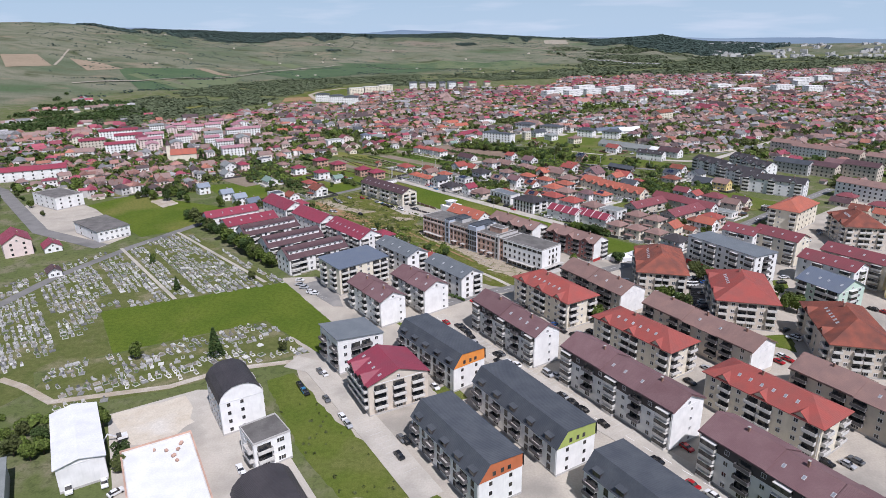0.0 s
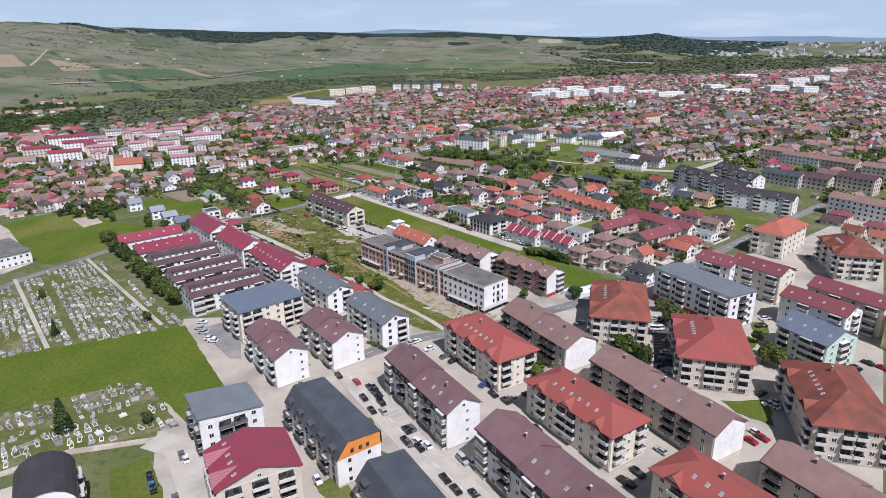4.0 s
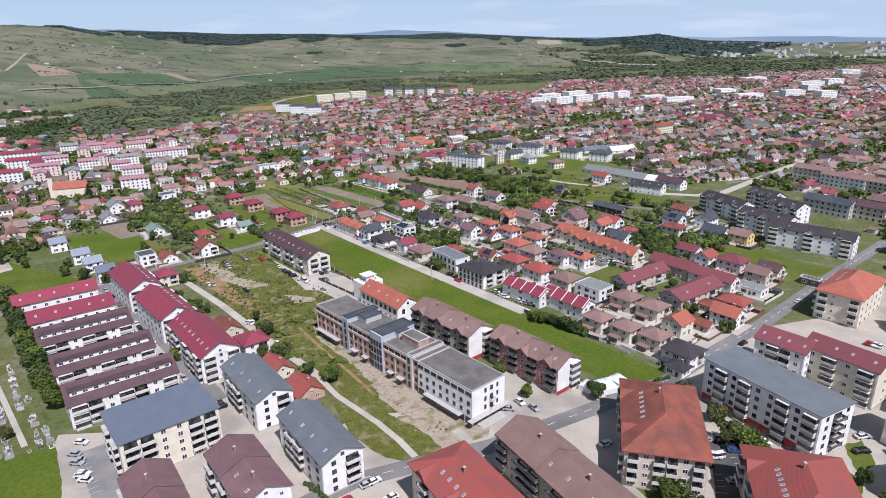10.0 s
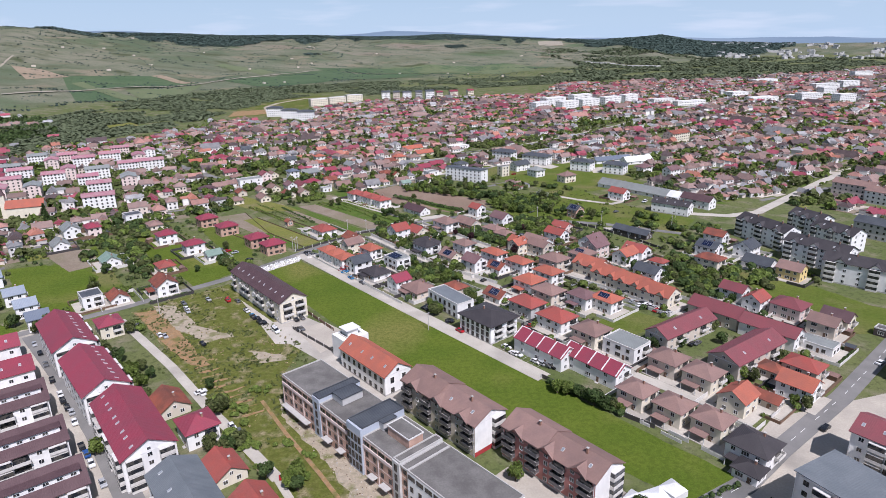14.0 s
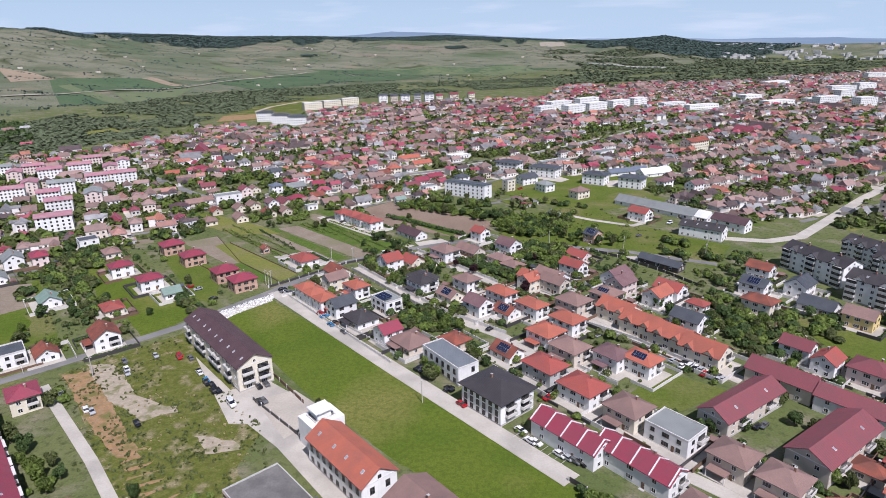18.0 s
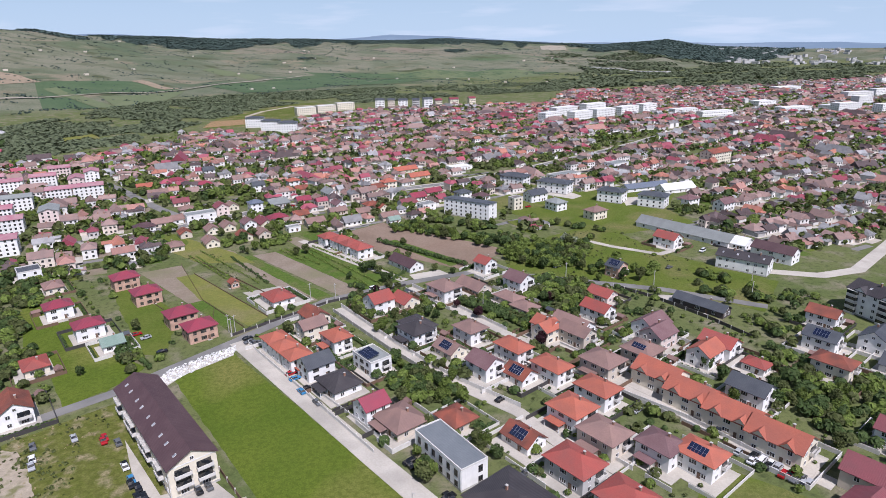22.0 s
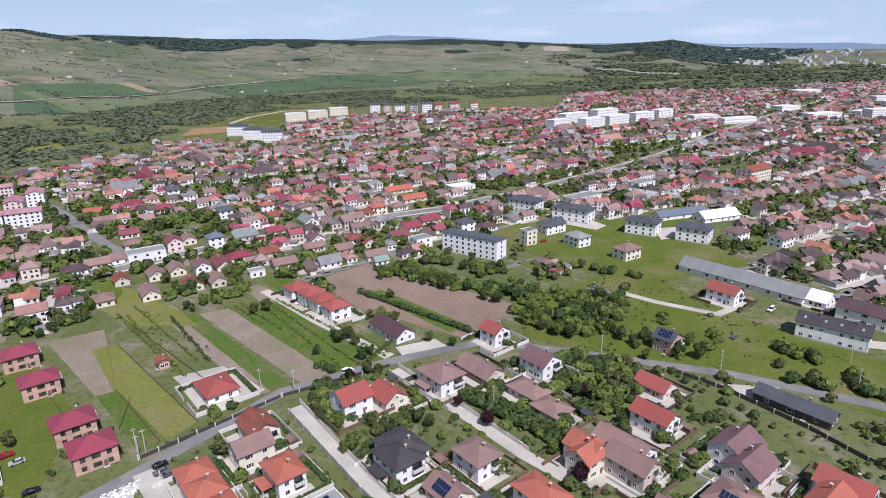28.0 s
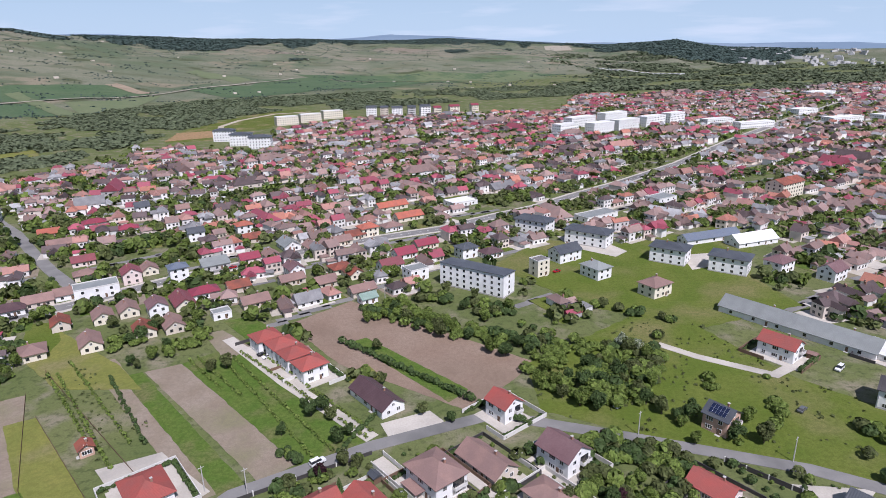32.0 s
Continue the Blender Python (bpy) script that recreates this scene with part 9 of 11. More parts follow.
tree(17.9, 596.2, 4.2)
tree(15.0, 592.5, 5.8)
tree(25.9, 626.8, 5.2)
tree(41.2, 607.3, 4.6)
tree(50.4, 602.5, 4.0)
tree(80.7, 563.5, 5.6)
tree(84.4, 579.6, 5.0)
tree(89.8, 569.8, 4.4)
tree(92.3, 562.8, 6.0)
tree(96.2, 563.1, 5.4)
tree(102.1, 571.0, 4.8)
tree(105.2, 567.6, 4.2)
tree(99.1, 559.1, 5.8)
tree(103.1, 552.6, 5.2)
tree(103.3, 546.6, 4.6)
tree(82.7, 547.7, 4.0)
tree(83.4, 537.5, 5.6)
tree(79.1, 532.4, 5.0)
tree(-3.5, 596.9, 4.4)
tree(-35.2, 641.1, 6.0)
tree(-39.8, 638.7, 5.4)
tree(-73.1, 644.1, 4.8)
tree(-69.4, 641.4, 4.2)
tree(-67.0, 649.4, 5.8)
tree(-64.3, 657.0, 5.2)
tree(-121.8, 627.8, 4.6)
tree(-118.8, 631.3, 4.0)
tree(-115.9, 635.5, 5.6)
tree(-123.1, 621.7, 5.0)
tree(-125.1, 616.8, 4.4)
tree(-118.2, 644.7, 6.0)
tree(13.0, 574.1, 4.8, 2.0, "cone")
tree(19.4, 568.4, 6.7, 2.8, "cone")
tree(97.2, 591.1, 4.0, None, "plum")
tree(60.4, 547.2, 5.6, None, "plum")
tree(12.8, 576.0, 5.0, None, "plum")
tree(51.3, 558.3, 4.4, None, "plum")
tree(84.3, 519.4, 6.0, None, "plum")
tree(95.3, 563.2, 5.4, None, "plum")
tree(21.5, 653.6, 4.8)
tree(28.3, 682.0, 6.7)
tree(32.9, 678.5, 6.0)
tree(37.4, 675.1, 5.3)
tree(43.2, 673.9, 7.2)
tree(46.1, 669.1, 6.5)
tree(49.0, 673.9, 5.8)
tree(23.1, 693.3, 5.0)
tree(67.5, 648.8, 7.0)
tree(72.6, 646.0, 6.2)
tree(78.8, 653.6, 5.5)
tree(82.1, 647.3, 4.8)
tree(82.8, 622.8, 6.7)
tree(87.9, 623.3, 6.0)
tree(93.4, 626.9, 5.3)
tree(97.4, 621.6, 7.2)
tree(102.4, 634.5, 6.5)
tree(104.4, 632.0, 5.8)
tree(110.4, 635.8, 5.0)
tree(111.0, 627.3, 7.0)
tree(116.9, 630.9, 6.2)
tree(105.1, 623.1, 5.5)
tree(112.6, 623.6, 4.8)
tree(115.5, 615.6, 6.7)
tree(116.6, 610.8, 6.0)
tree(89.1, 615.5, 5.3)
tree(94.1, 610.5, 7.2)
tree(99.6, 608.3, 6.5)
tree(122.1, 622.1, 5.8)
tree(113.3, 649.1, 5.0)
tree(120.7, 646.4, 7.0)
tree(125.7, 640.2, 6.2)
tree(86.8, 633.1, 5.5)
tree(123.3, 601.3, 4.8)
tree(127.9, 601.8, 6.7)
tree(137.3, 590.0, 6.0)
tree(145.6, 600.0, 5.3)
tree(145.4, 588.5, 7.2)
tree(119.7, 604.9, 6.5)
tree(125.4, 648.8, 4.8, None, "blossom")
tree(119.0, 650.3, 6.7, None, "blossom")
tree(57.9, 691.7, 4.8)
tree(50.3, 710.5, 6.7)
tree(14.9, 679.8, 6.0)
tree(22.1, 683.3, 5.3)
tree(26.9, 687.1, 7.2)
tree(32.5, 678.5, 6.5)
tree(37.7, 670.4, 5.8)
tree(42.5, 668.2, 5.0)
tree(47.4, 663.3, 7.0)
tree(52.2, 669.3, 6.2)
tree(59.1, 661.6, 5.5)
tree(21.7, 721.9, 4.8)
tree(23.8, 735.6, 6.7)
tree(16.2, 755.0, 6.0)
tree(3.3, 756.7, 5.3)
tree(41.3, 761.6, 7.2)
tree(55.4, 819.2, 6.5)
tree(63.1, 826.7, 5.8)
tree(48.0, 835.9, 5.0)
tree(-0.2, 736.5, 7.0)
tree(-18.6, 738.4, 6.2)
tree(-15.9, 777.5, 5.5)
tree(-64.7, 678.5, 4.8)
tree(-61.0, 682.2, 6.7)
tree(-67.5, 692.6, 6.0)
tree(-68.0, 742.2, 5.3)
tree(-58.7, 722.7, 7.2)
tree(-78.9, 666.2, 6.5)
tree(-76.9, 672.3, 5.8)
tree(-82.0, 662.5, 5.0)
tree(-76.2, 676.7, 7.0)
tree(-94.0, 780.8, 6.2)
tree(-87.8, 792.6, 5.5)
tree(-81.1, 782.2, 4.8)
tree(-108.4, 791.9, 6.7)
tree(-136.6, 686.2, 6.0)
tree(-237.6, 869.1, 5.3)
tree(-262.4, 961.0, 7.2)
tree(-168.4, 807.5, 6.5)
tree(-97.2, 678.9, 5.8)
tree(-188.7, 938.4, 5.0)
tree(-72.1, 905.9, 7.0)
tree(-52.4, 855.0, 6.2)
tree(67.3, 678.1, 5.5)
tree(73.2, 687.8, 4.8)
tree(78.4, 688.6, 6.7)
tree(63.8, 703.6, 6.0)
tree(41.4, 754.7, 5.3)
tree(-237.0, 470.0, 6.4)
tree(-232.8, 473.8, 9.0)
tree(-224.1, 466.1, 8.0)
tree(-225.5, 481.2, 7.0)
tree(-211.4, 462.1, 9.6)
tree(-210.4, 473.2, 8.6)
tree(-202.1, 465.5, 7.7)
tree(-192.7, 454.5, 6.7)
tree(-217.5, 481.8, 9.3)
tree(-234.6, 484.8, 8.3)
tree(-282.9, 594.4, 8.0, 4.8, "cone")
tree(-280.1, 597.4, 11.2, 6.7, "cone")
tree(-270.1, 582.8, 10.0, 6.0, "cone")
tree(-270.9, 597.2, 8.8, 5.3, "cone")
tree(-239.1, 610.1, 12.0, 7.2, "cone")
tree(-230.3, 597.8, 10.8, 6.5, "cone")
tree(-325.6, 467.0, 4.0)
tree(-305.6, 445.8, 5.6)
tree(-337.3, 478.4, 5.0)
tree(-282.7, 421.9, 4.4)
CHURCH = (-263.3, 628.3, 20.0)
BUILT += [(-263, 628, 18), (25, 337, 50)]
CEM_LOW = [(-145.6, 191.4), (-149.5, 211.6), (-131.5, 214.7), (-78.1, 245.6), (-53.0, 216.2), (-73.9, 206.2), (-97.1, 190.2), (-130.2, 178.7)]
CEM_UP = [(-215.5, 254.4), (-222.7, 287.9), (-210.1, 319.9), (-190.1, 345.9), (-165.4, 385.8), (-153.4, 368.4), (-80.2, 290.4), (-156.4, 257.4), (-151.3, 230.5), (-158.4, 211.9), (-171.3, 188.3)]
GARDENS, THICKETS, WEEDY = [], [], []
GARDENS.append([(-41.2, 537.7), (81.3, 385.3), (136.4, 354.7), (161.3, 353.5), (237.2, 463.9), (218.2, 568.0), (85.5, 588.3), (-32.4, 573.9)])
GARDENS.append([(1.9, 567.1), (28.2, 590.5), (106.4, 587.7), (142.7, 518.7), (123.9, 512.0), (17.8, 514.8)])
GARDENS.append([(-264.6, 612.4), (-168.5, 631.6), (-52.6, 545.5), (-74.2, 492.1), (-115.2, 458.6), (-143.3, 440.2)])
GARDENS.append([(81.4, 630.2), (140.8, 668.9), (157.6, 585.8), (107.5, 592.1), (82.5, 602.7)])
THICKETS.append([(10.3, 696.0), (31.9, 688.7), (52.3, 675.9), (68.9, 666.9), (87.6, 648.5), (78.8, 633.3), (65.4, 651.7), (37.6, 670.8), (11.4, 686.5)])
THICKETS.append([(84.1, 655.9), (102.2, 665.5), (116.7, 640.5), (113.0, 620.2), (100.5, 609.9), (83.2, 621.2), (78.8, 633.3)])
THICKETS.append([(17.9, 700.5), (30.3, 704.6), (52.1, 681.3), (79.2, 656.7), (75.4, 646.4), (46.1, 673.4)])
THICKETS.append([(105.3, 648.5), (138.6, 661.3), (129.0, 628.2), (111.1, 606.6), (88.7, 612.8)])
THICKETS.append([(141.4, 627.6), (166.2, 626.6), (159.4, 599.7), (136.3, 586.6)])
THICKETS.append([(169.2, 483.0), (208.3, 497.3), (176.3, 451.0), (161.6, 460.0)])
THICKETS.append([(-148.7, 172.7), (-129.1, 175.4), (-117.2, 156.1), (-132.1, 148.7)])
THICKETS.append([(-103.5, 441.0), (-97.0, 441.5), (-84.0, 424.0), (-79.0, 416.0), (-84.5, 417.0)])
THICKETS.append([(-93.0, 404.0), (-84.0, 398.0), (-66.0, 378.0), (-71.0, 374.0)])
THICKETS.append([(-94.7, 668.0), (-76.4, 664.7), (-63.7, 675.0), (-63.2, 688.4), (-48.4, 666.2), (-61.9, 647.1), (-84.6, 652.6)])
WEEDY.append([(-103.2, 449.6), (-68.6, 483.0), (-13.8, 418.3), (-18.1, 392.5), (15.3, 339.9), (39.1, 307.6), (11.8, 304.6), (-35.6, 361.9), (-86.4, 430.6)])
WEEDY.append([(-24.0, 380.0), (-18.0, 378.0), (20.0, 312.0), (14.0, 309.0)])
WEEDY.append([(-64.6, 195.1), (-55.7, 200.8), (-36.4, 171.8), (-1.6, 134.3), (-28.8, 134.8), (-43.6, 154.6)])
WEEDY.append([(80.0, 639.6), (148.1, 693.8), (176.0, 626.2), (213.9, 583.7), (188.9, 547.3), (153.8, 577.4), (108.1, 594.4), (80.9, 607.8)])
WEEDY.append([(-104.9, 638.1), (-90.6, 647.1), (-38.3, 593.0), (-57.0, 584.9)])
BAYS = [(-27.2, 171.6, -7.9, 141.5, 1), (14.5, 225.8, 41.5, 186.8, 1), (42.7, 183.2, 60.7, 155.1, -1), (7.2, 234.0, 27.7, 201.9, 1), (-74.8, 291.3, -54.5, 264.9, 1), (66.6, 405.4, 81.9, 388.3, 1), (126.0, 286.6, 128.8, 270.2, 1), (117.3, 271.8, 113.2, 243.6, 1)]
MARQUEE = (98.3, 317.4, 20.0)
DIGGER = (-99.8, 161.6, 215.0)
GROVES = [
    [(-188.6, 562.6), (-174.1, 578.8), (-138.0, 544.4), (-121.6, 516.6), (-140.0, 530.4), (-158.5, 538.3)],
    [(-139.1, 517.5), (-124.1, 526.3), (-104.0, 492.9), (-118.8, 493.6)],
    [(-143.4, 665.4), (-124.3, 661.3), (-106.8, 614.0), (-119.9, 614.9)],
    [(-205.7, 620.4), (-171.2, 618.2), (-147.2, 566.9), (-169.3, 565.7)],
    [(-191.7, 562.8), (-182.3, 562.3), (-160.4, 528.1), (-162.1, 518.6)],
    [(-88.3, 524.5), (-76.2, 517.5), (-72.1, 502.4), (-81.2, 507.4)],
    [(-2.2, 591.9), (15.2, 576.7), (8.3, 551.7), (1.5, 560.1)],
    [(23.7, 492.4), (43.2, 517.8), (55.5, 502.0), (47.5, 476.1), (29.2, 479.3)],
    [(43.5, 589.1), (59.3, 578.6), (86.6, 547.3), (79.5, 536.4), (49.6, 570.1)],
    [(102.2, 600.6), (121.5, 589.2), (111.7, 549.8), (97.8, 563.0)],
    [(175.8, 514.3), (185.1, 501.5), (194.7, 479.3), (186.2, 461.0), (163.1, 462.0), (158.7, 476.0)],
    [(137.9, 509.9), (143.2, 489.5), (132.9, 487.3), (121.0, 513.9)],
    [(175.9, 595.8), (192.0, 594.8), (179.1, 558.2), (165.9, 559.0)],
    [(193.6, 575.1), (213.6, 564.8), (188.5, 513.6), (176.4, 527.7)],
    [(209.3, 500.3), (220.3, 483.2), (205.0, 460.2), (184.1, 461.1)],
    [(88.9, 588.5), (107.4, 595.5), (119.8, 582.3), (109.6, 551.9), (92.2, 552.4), (83.0, 567.3)],
    [(22.1, 698.9), (41.6, 701.7), (65.5, 679.9), (82.9, 652.7), (98.5, 646.8), (92.7, 669.4), (74.6, 693.0), (53.1, 712.7)],
    [(113.7, 651.5), (138.5, 661.6), (120.7, 610.2), (105.6, 618.8), (99.1, 627.6)],
    [(176.6, 678.0), (190.4, 699.6), (186.5, 684.8), (175.1, 671.0)],
    [(108.6, 700.7), (137.6, 685.4), (149.5, 673.9), (148.5, 669.9), (136.6, 679.4), (108.0, 695.7)],
]
WESTLAND = [(-325.3, 375.8), (-410.6, 522.9), (-696.0, 989.0), (-815.8, 1386.0), (-609.9, 1238.6), (-477.6, 1038.9), (-444.9, 843.7), (-440.7, 729.1), (-396.6, 594.3), (-331.0, 461.1), (-313.8, 400.2)]

# ---------------------------------------------------------------- the unfinished long block


def unfinished_block(x, y, ang, L, W):
    ob = thing("unfinished_block", x, y, 0, ang, "long unfinished block of bare brick and grey concrete, white end", "building shell")
    a = L / 2
    cuts = ((-a, -a + 27, "white", 12.6, 0.0), (-a + 27, -a + 30, "brick", 12.5, -0.4), (-a + 30, -a + 33, "grey", 13.3, 0.35), (-a + 33, -a + 47, "brick", 12.6, 0.0),
            (-a + 47, -a + 54, "grey", 15.2, 0.7), (-a + 54, -a + 70, "brick", 12.5, 0.0), (-a + 70, -a + 74, "grey", 14.2, 0.3), (-a + 74, a, "brick", 12.6, 0.0))
    for x0, x1, mat, h, out in cuts:
        bm = bmesh.new()
        box(bm, x0, x1 - 0.02, -W / 2, W / 2 + out, 0, h)
        blue = mat == "grey" and x1 - x0 > 3.5
        part("wall", bm, WALL["bluegrey" if blue else mat], ob)
        part("roof", flat_roof(x1 - x0 - 0.2, W - 0.1, 0.5), [ROOF["slate" if blue else "felt"], ROOF["slate"] if blue else SLABM], ob, m=pose((x0 + x1) / 2, 0, h + 0.003))
        k = max(1, int((x1 - x0) / 3.2))
        step = (x1 - x0) / k
        bm = bmesh.new()
        if mat == "brick":
            for i in range(0, k + 1, 2):
                u = x0 + 0.2 + (x1 - x0 - 0.4) * i / k
                box(bm, u - 0.2, u + 0.2, W / 2 + out + 0.003, W / 2 + out + 0.16, 0, h - 3.0)
        for f in range(5 if mat != "white" else 0):
            z = min(f * 3.1 + 0.1, h - 0.35)
            box(bm, x0 + 0.02, x1 - 0.04, W / 2 + out + 0.004, W / 2 + out + 0.04, z, z + 0.22)
        if mat == "brick" and x1 - x0 > 5:
            box(bm, x0 + 0.05, x1 - 0.05, W / 2 + out + 0.005, W / 2 + out + 0.3, h - 3.0, h - 2.0)
        if bm.verts:
            part("concrete_frame", bm, WALL["pink"] if mat == "brick" else SLABM, ob)
        else:
            bm.free()
        for f in range(4):
            for i in range(k * (2 if mat == "grey" and k > 1 else 1)):
                kk = k * (2 if mat == "grey" and k > 1 else 1)
                u = x0 + (x1 - x0) * (i + 0.5) / kk
                w, hh = (1.2, 1.55) if mat != "grey" else (1.2, 2.3)
                if f == 0 and mat == "white":
                    w, hh = 2.8, 2.4
                if f == 3 and mat in ("white", "brick") and x1 - x0 > 5:
                    w, hh = step * 0.8, 1.35
                zb = (0.4 if f == 0 and mat == "white" else 0.9 + f * 3.1) if f < 3 or mat == "grey" else h - 1.95
                part("window", window_mesh(round(w, 1), hh, True), None, ob, m=pose(u, W / 2 + out + 0.01, zb, 0, 0, 180))
    for f in range(1, 4):
        for u, w in ((-1.6, 1.0), (1.2, 1.4), (4.0, 0.8)):
            part("window", window_mesh(w, 1.6, True), None, ob, m=pose(-a - 0.01, -u, 0.9 + f * 3.1, 0, 0, -90))
        if f < 3:
            part("balcony", balcony_mesh(2.0, 1.1, "wall"), None, ob, m=pose(-a - 0.01, -1.2, f * 3.1 + 0.1, 0, 0, -90))
    for i in range(4):
        part("window", window_mesh(3.0, 2.4, True, 2), None, ob, m=pose(-a - 0.02, -5.2 + 3.5 * i, 0.4, 0, 0, -90))
    bm = bmesh.new()
    box(bm, -a - 2.2, -a - 0.03, -W / 2 - 0.5, W / 2 + 2.3, 3.0, 3.22)
    part("canopy", bm, SLABM, ob)
    bm = bmesh.new()
    for i in range(4):
        box(bm, -a - 3.6 + 0.5 * i, -a - 0.03, -5.0, 6.0, 0.16 * i, 0.16 * (i + 1))
    part("steps", bm, SLABM, ob)
    for x0, x1, y0, y1, h, mat in ((-a + 33.5, -a + 43, -3.4, 1.6, 3.0, "brick"), (-a + 45, -a + 47.5, -3, 1.6, 2.6, "grey"), (-a + 64, -a + 69.5, -4.5, 3, 2.4, "grey")):
        bm = bmesh.new()
        box(bm, x0, x1, y0, y1, 0, h)
        part("roof_house", bm, WALL[mat], ob, m=pose(0, 0, 12.75))
        part("roof", flat_roof(x1 - x0 + 0.4, y1 - y0 + 0.4, 0.3), [ROOF["felt" if mat == "brick" else "slate"], RAILW if mat == "brick" else ROOF["slate"]], ob, m=pose((x0 + x1) / 2, (y0 + y1) / 2, 12.75 + h + 0.003))
    for x0, x1 in ((-a + 4, -a + 22), (-a + 34, -a + 37.5), (-a + 40, -a + 43), (-a + 56, -a + 59), (-a + 63, -a + 67), (-a + 76, a - 2)):
        bm = bmesh.new()
        box(bm, x0, x1, W / 2 + 0.35, W / 2 + 2.3, 3.0, 3.22)
        part("canopy", bm, SLABM, ob)


unfinished_block(*UNFINISHED)

# guesthouse tower, church
tw = thing("roof_tower", 5.6, 404.5, 0, 130, "white stair tower with a flat white roof", "tower")
bm = bmesh.new()
box(bm, -4.5, 4.5, -5.6, 5.6, 0, 9.2)
part("wall", bm, WALL["white"], tw)
part("roof", flat_roof(6.0, 7.0, 0.5), [ROOF["felt"], RAILW], tw, m=pose(0, 0, 9.203))
bm = bmesh.new()
box(bm, -2.2, 2.2, -2.4, 2.4, 9.34, 11.8)
part("lantern", bm, WALL["white"], tw)
bm = bmesh.new()
box(bm, -3.0, 3.0, -3.2, 3.2, 11.803, 12.1)
part("cap", bm, TRIM, tw)


def church(x, y, ang):
    ob = thing("church", x, y, 0, ang, "pale church with an orange roof and a slim tower", "church")
    part("nave", walls(24, 11, 8, "gable", 4.5), WALL["cream"], ob)
    part("roof", gable_roof(24, 11, 4.5, 0.5), [ROOF["orange"]], ob, m=pose(0, 0, 8.01))
    bm = bmesh.new()
    box(bm, -15.6, -12.1, -1.9, 1.9, 0, 17)
    part("tower", bm, WALL["cream"], ob)
    bm = bmesh.new()
    bmesh.ops.create_cone(bm, cap_ends=True, segments=8, radius1=2.6, radius2=0.1, depth=6, matrix=pose(-13.9, 0, 20.02))
    part("spire", bm, ROOF["plum"], ob)
    facade(ob, "s", 24, 11, 8, 1, "ttttt")
    facade(ob, "w", 24, 11, 8, 1, "t")


church(*CHURCH)

# ---------------------------------------------------------------- joined boxes and the wide town


def near_line(x, y, pts, d):
    for (x0, y0), (x1, y1) in zip(pts, pts[1:]):
        ux, uy = x1 - x0, y1 - y0
        t = min(max(((x - x0) * ux + (y - y0) * uy) / (ux * ux + uy * uy), 0), 1)
        if math.hypot(x - x0 - t * ux, y - y0 - t * uy) < d:
            return True
    return False


def open_ground(x, y, r):
    return not (any(inside((x, y), f) for f in FREE) or any(near_line(x, y, p, w / 2 + r) for p, w in ROADS)
                or any(math.hypot(x - a, y - b2) < c + r * 0.8 for a, b2, c in BUILT))


class Soup:
    """Vertices, faces and material slots of many small solids in one mesh."""

    def __init__(self):
        self.v, self.f, self.m = [], [], []

    def add(self, pts, faces, mat, x, y, z, ang):
        c, s = math.cos(radians(ang)), math.sin(radians(ang))
        b0 = len(self.v)
        self.v += [(x + p[0] * c - p[1] * s, y + p[0] * s + p[1] * c, z + p[2]) for p in pts]
        self.f += [tuple(b0 + i for i in q) for q in faces]
        self.m += [mat] * len(faces)

    def box(self, mat, x, y, z, ang, lx, ly, lz, ox=0, oy=0, oz=0):
        a, b2 = lx / 2, ly / 2
        self.add([(ox + i * a, oy + j * b2, oz + k) for k in (0, lz) for i, j in ((-1, -1), (1, -1), (1, 1), (-1, 1))],
                 ((4, 5, 6, 7), (0, 1, 5, 4), (1, 2, 6, 5), (2, 3, 7, 6), (3, 0, 4, 7)), mat, x, y, z, ang)

    def gable(self, mat, x, y, z, ang, L, W, rise, over=0.5):
        a, w = L / 2 + over, W / 2 + over
        lo = -over * rise / (W / 2)
        self.add([(-a, -w, lo), (a, -w, lo), (a, w, lo), (-a, w, lo), (-a, 0, rise), (a, 0, rise)],
                 ((0, 1, 5, 4), (2, 3, 4, 5), (1, 2, 5), (3, 0, 4), (3, 2, 1, 0)), mat, x, y, z, ang)

    def hip(self, mat, x, y, z, ang, L, W, rise, over=0.6):
        a, w = L / 2 + over, W / 2 + over
        k = max(a - w, 0.3)
        self.add([(-a, -w, 0), (a, -w, 0), (a, w, 0), (-a, w, 0), (-k, 0, rise), (k, 0, rise)],
                 ((0, 1, 5, 4), (2, 3, 4, 5), (1, 2, 5), (3, 0, 4), (3, 2, 1, 0)), mat, x, y, z, ang)

    def make(self, name, mats, label, category, kind="stuff"):
        me = bpy.data.meshes.new(name)
        me.from_pydata(self.v, [], self.f)
        for q in mats:
            me.materials.append(q)
        me.polygons.foreach_set("material_index", self.m)
        return tagged(new(name, me), label, category, kind=kind)


def island_plaster(name, c):
    m2, n2, l2, b2 = node_mat(name, 0.9, spec=0.15)
    col2 = mix(n2, l2, noise_fac(n2, l2, coords(n2, l2, True), 0.3, 4), rgba(c), rgba([k * 0.85 for k in c]))
    l2.new(vary(n2, l2, col2, 0.13, "island"), b2.inputs["Base Color"])
    return m2


